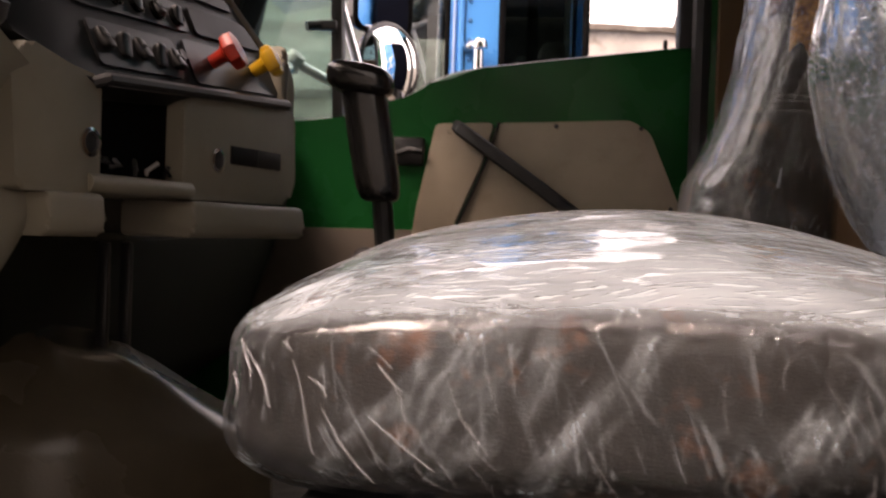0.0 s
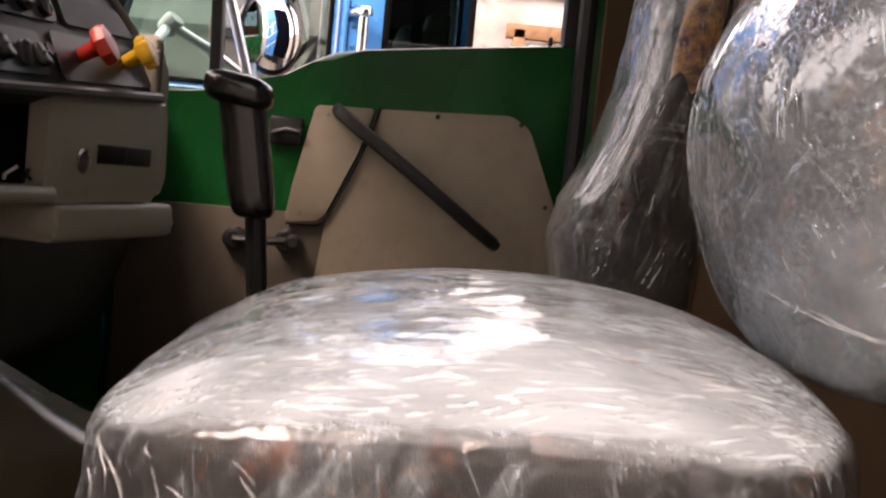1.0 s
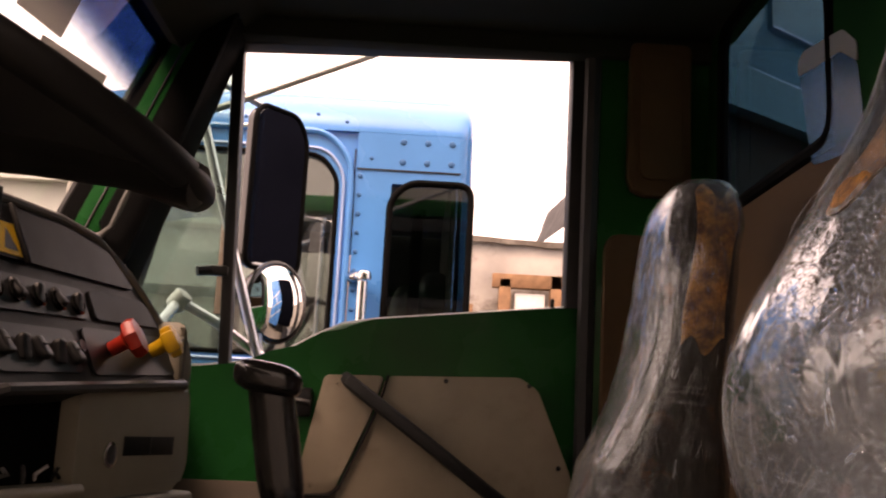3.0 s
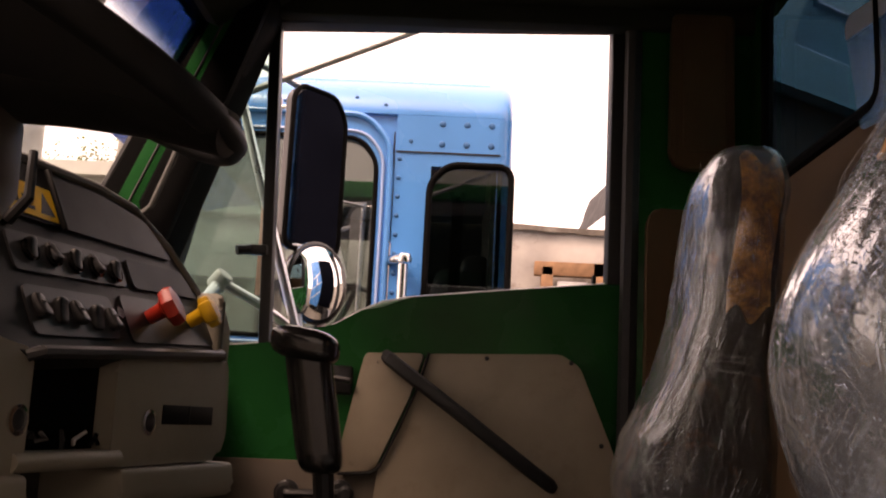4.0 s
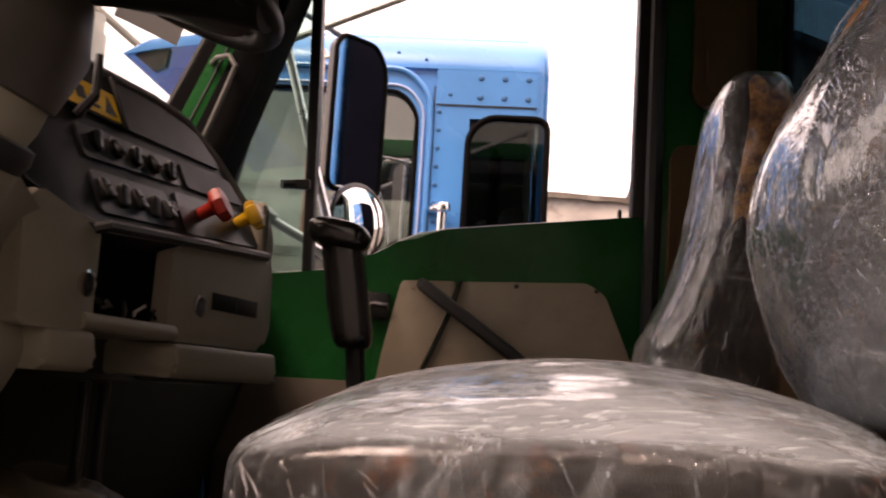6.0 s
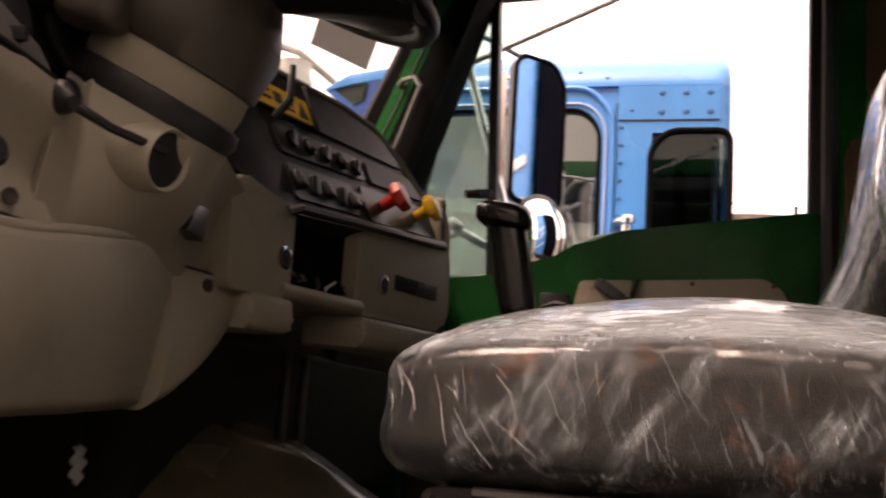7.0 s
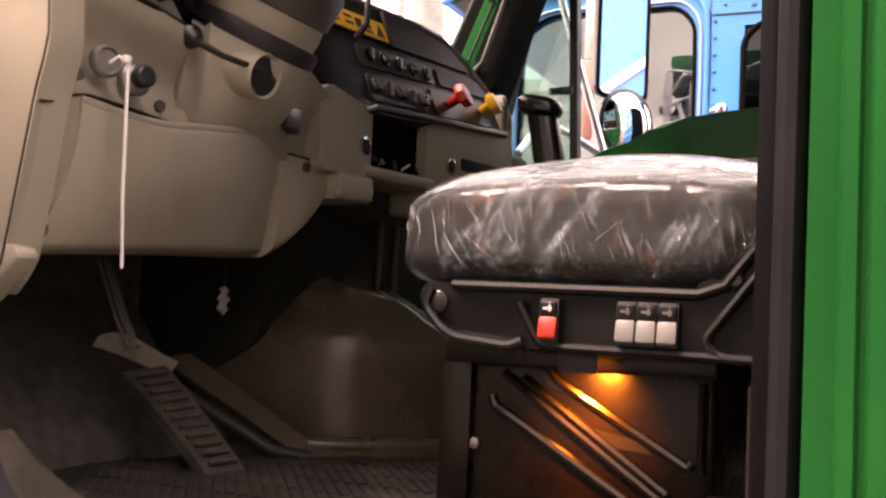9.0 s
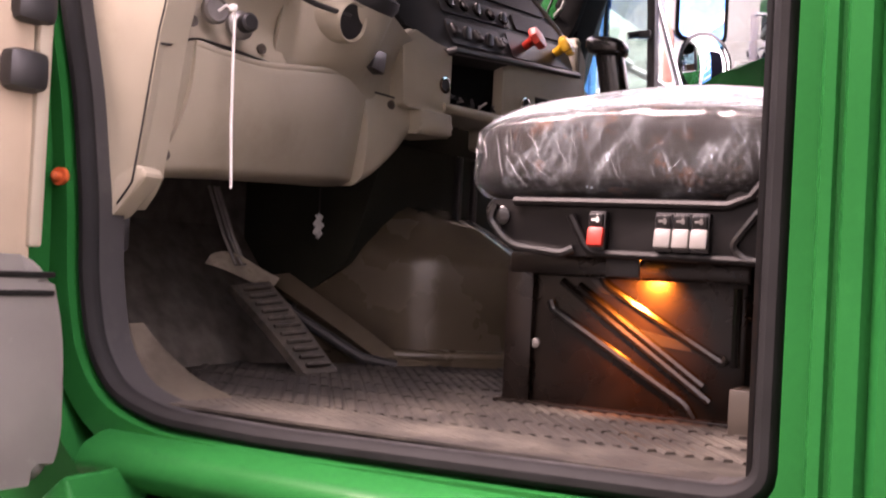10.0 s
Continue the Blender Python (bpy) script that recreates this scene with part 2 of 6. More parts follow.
    # sheen put in as diffuse white, by slope and in streaks
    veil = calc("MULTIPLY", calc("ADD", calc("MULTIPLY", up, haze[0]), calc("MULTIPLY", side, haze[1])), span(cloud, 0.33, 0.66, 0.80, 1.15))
    sheen_mask = node("TexNoise", Vector=ls, Scale=24.0, Detail=4.0, Roughness=0.65, Distortion=0.6).outputs["Fac"]
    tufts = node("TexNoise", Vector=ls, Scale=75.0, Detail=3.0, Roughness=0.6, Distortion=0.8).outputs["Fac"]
    streak = calc("MULTIPLY", span(sheen_mask, 0.46, 0.66), span(tufts, 0.40, 0.66, 0.25, 1.0))
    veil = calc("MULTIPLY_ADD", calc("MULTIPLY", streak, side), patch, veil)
    # crease lines are whitened too, in place of their highlights
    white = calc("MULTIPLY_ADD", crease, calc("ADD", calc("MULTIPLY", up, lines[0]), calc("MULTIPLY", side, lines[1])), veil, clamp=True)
    bump = node("Bump", Height=h, Strength=1.0, Distance=1.0).outputs[0]
    face = calc("POWER", node("LayerWeight", Normal=bump, Blend=0.5).outputs["Facing"], 3.0)
    gloss = span(face, 0.0, 0.9, shine0, 0.75)
    clear = node("BsdfTransparent").outputs[0]
    shine = node("BsdfGlossy", Color=(0.93, 0.95, 0.96, 1), Roughness=0.10, Normal=bump).outputs[0]
    milky = node("BsdfDiffuse", Color=(*tint, 1), Normal=bump).outputs[0]
    a = n.new("ShaderNodeMixShader")
    b = n.new("ShaderNodeMixShader")
    l.new(white, a.inputs[0])
    l.new(clear, a.inputs[1])
    l.new(milky, a.inputs[2])
    l.new(gloss, b.inputs[0])
    l.new(a.outputs[0], b.inputs[1])
    l.new(shine, b.inputs[2])
    out = n.new("ShaderNodeOutputMaterial")
    l.new(b.outputs[0], out.inputs[0])
    return m


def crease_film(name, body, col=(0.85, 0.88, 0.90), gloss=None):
    """Folded film along a crease: whiter and glossier than the flat sheet; the white paints its glints."""
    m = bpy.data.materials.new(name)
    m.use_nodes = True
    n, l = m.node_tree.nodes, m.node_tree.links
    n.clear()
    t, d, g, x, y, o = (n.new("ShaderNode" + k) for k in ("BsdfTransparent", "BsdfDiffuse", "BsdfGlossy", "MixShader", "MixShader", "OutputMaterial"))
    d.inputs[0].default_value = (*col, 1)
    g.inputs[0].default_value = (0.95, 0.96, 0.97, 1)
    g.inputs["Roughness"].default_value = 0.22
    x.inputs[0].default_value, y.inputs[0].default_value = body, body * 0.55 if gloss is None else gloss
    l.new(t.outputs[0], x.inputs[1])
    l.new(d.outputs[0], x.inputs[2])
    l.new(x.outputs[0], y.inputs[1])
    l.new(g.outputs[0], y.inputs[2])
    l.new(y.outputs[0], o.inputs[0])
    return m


def glow(name, col, strength):
    m = bpy.data.materials.new(name)
    m.use_nodes = True
    b = m.node_tree.nodes["Principled BSDF"]
    b.inputs["Base Color"].default_value = (*col, 1)
    b.inputs["Emission Color"].default_value = (*col, 1)
    b.inputs["Emission Strength"].default_value = strength
    return m


GREEN = mat("green_paint", (0.0005, 0.085, 0.018), 0.36, coat=0.04, spec=0.05, var=0.1, scale=5, fine=500, bump=0.02, dirt=((0.004, 0.13, 0.03), 0.62, 0.9, 9))
GREEN_IN = mat("green_inside_paint", (0.001, 0.085, 0.020), 0.26, coat=0.06, spec=0.13, var=0.15, scale=6, fine=400, bump=0.03)
BEIGE = mat("beige_plastic", (0.310, 0.280, 0.215), 0.55, var=0.08, scale=7, fine=900, bump=0.12, dirt=((0.21, 0.18, 0.135), 0.55, 0.95, 6))
CARD = mat("beige_vinyl_card", (0.37, 0.30, 0.22), 0.6, var=0.1, scale=9, fine=700, bump=0.12, dirt=((0.26, 0.20, 0.14), 0.55, 0.9, 14))
TAN = mat("tan_trim", (0.100, 0.058, 0.030), 0.7, spec=0.15, var=0.12, scale=8, fine=600, bump=0.12)
BLACK = mat("black_plastic", (0.014, 0.014, 0.015), 0.4, var=0.2, scale=20, fine=600, bump=0.1)
GLOSSB = mat("glossy_black", (0.008, 0.008, 0.008), 0.20, var=0.2, scale=20, fine=300, bump=0.02, coat=0.3, rvar=0.05)
RUBBER = mat("black_rubber", (0.018, 0.018, 0.019), 0.62, var=0.25, scale=18, fine=400, bump=0.15, dirt=((0.045, 0.043, 0.04), 0.55, 0.95, 16))
GREEN_MATT = mat("matt_green_paint", (0.001, 0.055, 0.014), 0.8, spec=0.05, var=0.15, scale=6, fine=400, bump=0.03)
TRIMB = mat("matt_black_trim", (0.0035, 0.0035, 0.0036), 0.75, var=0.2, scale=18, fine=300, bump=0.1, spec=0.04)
SEALG = mat("grey_rubber_seal", (0.011, 0.0112, 0.0117), 0.65, var=0.2, scale=18, fine=300, bump=0.12, spec=0.09, dirt=((0.024, 0.0235, 0.023), 0.6, 0.95, 16))
PANELG = mat("grey_brown_panel_plastic", (0.012, 0.0114, 0.0106), 0.5, var=0.15, scale=14, fine=800, bump=0.12, spec=0.25)
DASHB = mat("dark_dash_plastic", (0.0075, 0.0073, 0.007), 0.5, var=0.2, scale=14, fine=800, bump=0.15, spec=0.16, dirt=((0.03, 0.028, 0.026), 0.55, 0.95, 18))
SHROUD = mat("brown_shroud_plastic", (0.055, 0.046, 0.037), 0.42, var=0.15, scale=8, fine=700, bump=0.12)
PEDAL = mat("dusty_worn_treadle", (0.036, 0.031, 0.025), 0.55, var=0.4, scale=22, fine=300, bump=0.2, dirt=((0.10, 0.086, 0.066), 0.47, 0.72, 26))
PLATE = mat("worn_pale_plate", (0.42, 0.38, 0.31), 0.5, var=0.3, scale=40, fine=300, bump=0.2, dirt=((0.12, 0.10, 0.08), 0.5, 0.75, 40))
TUNNEL = mat("tunnel_vinyl", (0.080, 0.064, 0.044), 0.26, spec=0.5, var=0.25, scale=6, fine=300, bump=0.15, dirt=((0.10, 0.082, 0.058), 0.52, 0.9, 9))
MATR = mat("rubber_mat", (0.022, 0.020, 0.018), 0.7, var=0.25, scale=9, fine=250, bump=0.2, dirt=((0.11, 0.10, 0.082), 0.46, 0.85, 7), spec=0.25)
DARK = mat("dark_carpet", (0.105, 0.097, 0.086), 0.9, var=0.3, scale=30, fine=500, bump=0.3, spec=0.2)
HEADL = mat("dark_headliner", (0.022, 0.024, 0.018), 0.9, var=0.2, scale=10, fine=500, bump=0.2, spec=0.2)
# orange spots in the dark cloth stand in for glints
CLOTH = mat("dark_seat_cloth", (0.014, 0.011, 0.010), 0.8, var=0.25, scale=22, fine=700, bump=0.25, spec=0.25, dirt=((0.16, 0.055, 0.018), 0.55, 0.75, 16))
# brown cloth; its golden patches are painted glints of the film
CLOTHB = mat("brown_cloth_amber_glints", (0.21, 0.085, 0.022), 0.5, var=0.4, scale=40, fine=500, bump=0.3, spec=0.45, dirt=((0.80, 0.34, 0.06), 0.42, 0.64, 34))
BASEM = mat("brown_black_enamel", (0.007, 0.005, 0.004), 0.28, spec=0.3, var=0.3, scale=14, fine=120, bump=0.05, coat=0.05, dirt=((0.022, 0.014, 0.009), 0.5, 0.9, 12))
CHROME = mat("chrome", (0.75, 0.76, 0.78), 0.12, metal=1.0, var=0.08, scale=30, fine=300, bump=0.02, rvar=0.06)
ALU = mat("bare_aluminium", (0.62, 0.63, 0.64), 0.3, metal=1.0, var=0.1, scale=20, fine=300, bump=0.05)
MIRROR = mat("mirror_glass", (0.82, 0.85, 0.86), 0.02, metal=1.0, var=0.03, scale=10, fine=50, bump=0.0, rvar=0.01)
RED = mat("red_knob_plastic", (0.44, 0.028, 0.014), 0.42, var=0.12, scale=40, fine=500, bump=0.08)
YELLOW = mat("yellow_knob_plastic", (0.68, 0.38, 0.02), 0.42, var=0.12, scale=40, fine=500, bump=0.08)
ORANGE = mat("orange_reflector", (0.45, 0.09, 0.03), 0.25, var=0.1, scale=60, fine=200, bump=0.2)
GREYP = mat("grey_plastic", (0.125, 0.122, 0.112), 0.45, var=0.15, scale=9, fine=500, bump=0.12, dirt=((0.26, 0.25, 0.23), 0.60, 0.9, 30))
PALE = mat("pale_grey_rubber", (0.46, 0.47, 0.46), 0.4, var=0.12, scale=20, fine=300, bump=0.05)
WHITEP = mat("white_plastic", (0.78, 0.77, 0.74), 0.4, var=0.06, scale=30, fine=300, bump=0.05)
KICK = mat("dusty_tan_rubber", (0.11, 0.096, 0.075), 0.8, var=0.25, scale=14, fine=300, bump=0.2, dirt=((0.06, 0.052, 0.042), 0.5, 0.8, 12), spec=0.2)
SWITCHG = mat("light_grey_switch", (0.18, 0.177, 0.168), 0.4, var=0.06, scale=40, fine=300, bump=0.05)
BLUE = mat("blue_paint", (0.035, 0.25, 0.62), 0.28, coat=0.45, var=0.08, scale=3, fine=200, bump=0.02, dirt=((0.10, 0.32, 0.62), 0.6, 0.95, 5))
BLUET = mat("pale_blue_trim", (0.28, 0.42, 0.68), 0.3, var=0.06, scale=6, fine=300, bump=0.02, coat=0.4)
GLASS = glass("clear_pane", (0.95, 0.97, 0.96), 0.03)
TINT = glass("greenish_pane", (0.66, 0.80, 0.77), 0.08)
TINTR = glass("reflecting_cab_pane", (0.60, 0.70, 0.68), 0.30)
DARKG = glass("dark_tinted_pane", (0.36, 0.44, 0.42), 0.06)
BLUEB = mat("teal_blue_paint", (0.035, 0.21, 0.33), 0.4, coat=0.2, var=0.12, scale=3, fine=200, bump=0.02, dirt=((0.09, 0.27, 0.37), 0.6, 0.95, 5))
STAIN = mat("sooty_plaster", (0.13, 0.115, 0.10), 0.95, var=0.35, scale=5, fine=60, bump=0.3, dirt=((0.30, 0.28, 0.25), 0.5, 0.75, 6), spec=0.1)
MARKW = mat("faded_white_tape", (0.62, 0.52, 0.48), 0.5, var=0.15, scale=20, fine=200, bump=0.05)
MARKR = mat("faded_red_tape", (0.42, 0.22, 0.185), 0.5, var=0.2, scale=20, fine=200, bump=0.05)
RIVET = mat("dull_blue_rivet", (0.03, 0.13, 0.30), 0.6, var=0.2, scale=60, fine=300, bump=0.05, spec=0.2)
PIPE = mat("dull_pipe_metal", (0.36, 0.35, 0.31), 0.5, var=0.25, scale=5, fine=60, bump=0.1, dirt=((0.20, 0.18, 0.15), 0.5, 0.8, 4))
REARG = glass("rear_pane", (0.36, 0.50, 0.54), 0.06)


def frosted(name, col):
    """A thin sheet that lets some light through."""
    m = bpy.data.materials.new(name)
    m.use_nodes = True
    n, l = m.node_tree.nodes, m.node_tree.links
    n.clear()
    d, t, x, o = (n.new("ShaderNode" + k) for k in ("BsdfDiffuse", "BsdfTranslucent", "MixShader", "OutputMaterial"))
    d.inputs[0].default_value = t.inputs[0].default_value = (*col, 1)
    x.inputs[0].default_value = 0.5
    l.new(d.outputs[0], x.inputs[1])
    l.new(t.outputs[0], x.inputs[2])
    l.new(x.outputs[0], o.inputs[0])
    return m


FROST = frosted("grey_card", (0.42, 0.41, 0.40))
# top painted far whiter than the sides, for sky sheen
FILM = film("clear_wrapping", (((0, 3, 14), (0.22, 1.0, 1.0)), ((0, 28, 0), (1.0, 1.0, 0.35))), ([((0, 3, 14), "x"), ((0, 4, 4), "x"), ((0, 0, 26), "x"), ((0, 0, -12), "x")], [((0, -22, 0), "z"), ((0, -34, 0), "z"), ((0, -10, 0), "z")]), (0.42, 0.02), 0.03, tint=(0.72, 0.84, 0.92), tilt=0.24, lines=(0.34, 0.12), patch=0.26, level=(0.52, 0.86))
FILMB = film("clear_wrapping_upright", (((20, 10, 30), (0.6, 1.0, 0.8)), ((40, 0, 0), (1.0, 0.40, 1.0))), ([((0, 0, 40), "x"), ((0, 0, -30), "x")], [((38, 0, 0), "y"), ((-30, 0, 0), "y"), ((70, 0, 10), "y"), ((8, 0, -10), "y"), ((0, 35, 0), "x")]), (0.24, 0.175), 0.11, tint=(0.70, 0.82, 0.90), cell=24.0, tilt=0.085, lines=(0.20, 0.15), patch=0.12)
FILMP = film("clear_wrapping_narrow", (((20, 10, 30), (0.5, 1.0, 0.8)), ((0, 8, 10), (1.0, 1.0, 0.35))), ([((0, 0, 40), "x"), ((0, 0, -30), "x")], [((0, 10, 0), "z"), ((0, -8, 0), "z"), ((0, 24, 0), "z"), ((0, 60, 0), "z")]), (0.12, 0.07), 0.09, cell=26.0, tilt=0.14, lines=(0.24, 0.18), patch=0.16)
# diffuse white in the folds stands in for specular streaks
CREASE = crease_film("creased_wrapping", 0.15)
SKYF = crease_film("pale_blue_film", 0.42, (0.10, 0.30, 0.55), 0.02)
WHITEF = crease_film("white_film", 0.75, (0.42, 0.46, 0.48), 0.02)
TAPE = crease_film("milky_tape", 0.16)
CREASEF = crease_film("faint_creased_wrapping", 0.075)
AMBER = glow("amber_lens", (1.0, 0.36, 0.04), 2.0)
BAND = graded("blue_sun_band", (0.035, 0.115, 0.27), 2.412, 2.50)
STEEL = mat("dull_steel", (0.28, 0.27, 0.26), 0.45, metal=0.9, var=0.2, scale=25, fine=200, bump=0.1)
LCD = mat("instrument_panel_face", (0.007, 0.007, 0.007), 0.45, var=0.15, scale=20, fine=300, bump=0.03, spec=0.15)
LABELY = mat("yellow_label", (0.75, 0.44, 0.02), 0.5, var=0.1, scale=40, fine=300, bump=0.02)
PLASTER = mat("weathered_plaster", (0.37, 0.35, 0.325), 0.9, var=0.25, scale=2.5, fine=60, bump=0.3, dirt=((0.10, 0.08, 0.065), 0.50, 0.70, 2.6), spec=0.2)
WOOD = mat("brown_timber", (0.24, 0.13, 0.07), 0.7, var=0.25, scale=14, fine=120, bump=0.2, spec=0.3)
CORRUG = mat("grey_roof_sheet", (0.085, 0.087, 0.092), 0.9, spec=0.0, metal=0.0, var=0.2, scale=6, fine=80, bump=0.1)
NIGHT = mat("dark_trailer_skin", (0.003, 0.0035, 0.006), 0.8, var=0.2, scale=3, fine=60, bump=0.05, spec=0.0)
PANM = mat("black_pan_enamel", (0.007, 0.0065, 0.0065), 0.36, var=0.2, scale=14, fine=200, bump=0.05, spec=0.22)
# beige door card again, its colour darkened for the dash's shade
CARD_SHADE = mat("shaded_door_card", (0.095, 0.072, 0.052), 0.6, var=0.12, scale=7, fine=500, bump=0.15, dirt=((0.07, 0.053, 0.038), 0.5, 0.85, 6))
DARKW = mat("weathered_wall", (0.28, 0.26, 0.23), 0.9, var=0.25, scale=1.5, fine=40, bump=0.2, dirt=((0.12, 0.11, 0.10), 0.5, 0.8, 1.2), spec=0.2)
ASPH = mat("dusty_ground", (0.11, 0.10, 0.088), 0.9, var=0.25, scale=0.8, fine=60, bump=0.4, dirt=((0.16, 0.148, 0.128), 0.5, 0.8, 0.5), spec=0.2)
LEAF = mat("leaf_green", (0.12, 0.14, 0.03), 0.6, var=0.5, scale=6, fine=60, bump=0.1)
BARK = mat("bark", (0.11, 0.08, 0.055), 0.9, var=0.3, scale=20, fine=80, bump=0.5)
BACKS = mat("pale_building_plaster", (0.55, 0.56, 0.52), 0.9, var=0.12, scale=1.2, fine=40, bump=0.2, dirt=((0.40, 0.37, 0.32), 0.55, 0.85, 1.0), spec=0.2)

# ---------------------------------------------------------------- ground
def ground_sheet():
    bm = bmesh.new()
    n = 40
    g = [[None] * (n + 1) for _ in range(n + 1)]
    for i in range(n + 1):
        for j in range(n + 1):
            a, b = (i / n * 2 - 1), (j / n * 2 - 1)
            x, y = math.copysign(abs(a) ** 2.6, a) * 900, math.copysign(abs(b) ** 2.6, b) * 900
            g[i][j] = bm.verts.new((x, y, 0.03 * noise.noise((x * 0.3, y * 0.3, 0)) - 0.03))
    for i in range(n):
        for j in range(n):
            bm.faces.new((g[i][j], g[i + 1][j], g[i + 1][j + 1], g[i][j + 1]))
    return bm


lone("ground", ground_sheet(), ASPH, "dusty grey-brown yard ground", "ground", kind="structure")

# ---------------------------------------------------------------- green cab shell
FLOOR = 1.205
cab = thing("truck_cab", (0.0, 1.4, 0.0), "green painted truck cab with black seals and tan trim", "truck")

part("cab_floor", box(-1.0, 0.66, 0.47, 2.42, 1.10, FLOOR), DARK, cab, "dark cab floor plate")
part("firewall", prism([(0.47, 1.2), (2.42, 1.2), (2.42, 2.0), (0.47, 2.0)], "x", -0.98, -0.86), DARK, cab, "dark firewall behind the dashboard")
part("toe_board", prism([(-0.88, 1.20), (-0.66, 1.20), (-0.86, 1.46)], "y", 0.47, 1.16), DARK, cab, "dark sloping toe board")
# sill under the open doorway
part("sill", prism(rounded([(0.56, 1.190), (0.455, 1.190), (0.44, 1.184), (0.415, 1.182), (0.385, 1.170), (0.375, 1.145), (0.40, 1.120), (0.56, 1.115)], 0.012, 3), "x", -0.43, 0.9), GREEN, cab, "glossy green door sill")
part("rocker", prism(rounded([(0.40, 1.10), (0.365, 1.09), (0.36, 0.78), (0.40, 0.74), (0.55, 0.74), (0.55, 1.10)], 0.02, 3), "x", -0.40, 0.95), GREEN, cab, "green rocker panel below the sill")
# door opening outline on the driver's side, (x, z)
OPEN = [(0.352, 2.60), (0.348, 1.225), (0.32, 1.206), (-0.20, 1.196), (-0.36, 1.200), (-0.440, 1.222), (-0.484, 1.275), (-0.504, 1.36), (-0.511, 1.46), (-0.533, 1.60), (-0.573, 1.75), (-0.608, 1.90), (-0.49, 2.40), (-0.42, 2.60)]
open_pts = rounded(OPEN, 0.03, 3)
seal_path = [(p[0], 0.452, p[1]) for p in open_pts]
part("door_seal", tube(seal_path, 0.0125, 10, closed=True, flat=1.25, up=(0, 1, 0)), SEALG, cab, "grey-black rubber door seal")


def grow(pts, d):
    c = V((-0.08, 1.9))
    out = []
    k = len(pts)
    for i, p in enumerate(pts):
        t = (V(pts[(i + 1) % k]) - V(pts[i - 1])).normalized()
        nrm = V((t.y, -t.x))
        if nrm.dot(V(p) - c) < 0:
            nrm = -nrm
        out.append(V(p) + nrm * d)
    return out


part("inner_seal_lip", ring_plate(grow(open_pts, 0.0), grow(open_pts, -0.011), "y", 0.458, 0.50), RUBBER, cab, "black inner seal lip")


def kick_edge():
    """The turned-up rim of the mat along the front lower corner of the doorway."""
    k = [i for i, p in enumerate(open_pts) if p[1] < 1.33 and p[0] < -0.10]
    rows = [(grow(open_pts, -0.004), 0.501), (grow(open_pts, -0.010), 0.506), (grow(open_pts, -0.014), 0.545), (grow(open_pts, -0.012), 0.556)]
    bm = bmesh.new()
    # wide along the floor, tapering to nothing up the corner
    g = [[bm.verts.new((q[i][0], 0.501 + (y - 0.501) * min(1.0, max(0.08, (1.34 - open_pts[i][1]) / 0.12)) * 1.5, q[i][1])) for i in k] for q, y in rows]
    for a, b in zip(g, g[1:]):
        for i in range(len(k) - 1):
            bm.faces.new((a[i], a[i + 1], b[i + 1], b[i]))
    bmesh.ops.solidify(bm, geom=bm.faces[:], thickness=0.003)
    return bm


part("kick_edge", kick_edge(), KICK, cab, "dusty tan turned-up edge at the doorway corner")
part("door_frame_flange", ring_plate(grow(open_pts, 0.055), grow(open_pts, 0.014), "y", 0.428, 0.50), GREEN, cab, "green painted door opening flange")
# outer skin behind the doorway, with the pressed ribs of the jamb
jamb = [(0.366, 0.50), (0.366, 0.436), (0.382, 0.432), (0.387, 0.418), (0.397, 0.416), (0.400, 0.421), (0.404, 0.421), (0.407, 0.414), (0.425, 0.409), (0.432, 0.419), (0.440, 0.409), (0.475, 0.405), (0.482, 0.397), (0.70, 0.390), (1.2, 0.390), (1.2, 0.50)]
part("b_pillar", prism(jamb, "z", 1.115, 2.72, 0.0), GREEN, cab, "green pillar with vertical pressed ribs")
part("inner_jamb_trim", prism(rounded([(0.3465, 0.450), (0.334, 0.452), (0.316, 0.515), (0.316, 0.575), (0.3465, 0.575)], 0.006, 3), "z", 1.216, 2.60), TRIMB, cab, "black inner trim along the door pillar")
# front side skin with hinge plate
cowl = [(-1.0, 1.95), (-0.66, 1.95), (-0.61, 1.80), (-0.575, 1.66), (-0.555, 1.50), (-0.55, 1.30), (-0.53, 1.24), (-0.49, 1.16), (-0.40, 1.09), (-0.40, 0.95), (-1.0, 0.95)]
part("cowl_side", prism(rounded(cowl, 0.02, 3), "y", 0.408, 0.50, 0.006), GREEN, cab, "green cowl side panel")
part("fender_lip", prism(rounded([(-0.40, 0.70), (-0.42, 1.10), (-0.36, 1.16), (-0.34, 1.10), (-0.30, 0.70)], 0.02, 3), "y", 0.30, 0.41, 0.006), GREEN, cab, "green fender lip below the hinge")
part("fender_bolt", lathe([(0.011, -0.004), (0.011, 0.006), (0.006, 0.008)], 8, aim((-0.385, 0.405, 1.158), (0, -1, 0))), GREEN, cab)
part("courtesy_switch", lathe([(0.012, -0.004), (0.012, 0.003), (0.006, 0.003), (0.0055, 0.012), (0.003, 0.014)], 12, aim((-0.537, 0.424, 1.492), (0.15, -1, 0))), ORANGE, cab, "small red courtesy light button")
for hz in (1.66, 1.30):
    hg = part("door_hinge", add(box(-0.60, -0.545, 0.375, 0.412, hz - 0.045, hz + 0.045, 0.006), tube([(-0.55, 0.375, hz - 0.05), (-0.55, 0.375, hz + 0.05)], 0.013, 10)), BLACK, cab, "black door hinge")

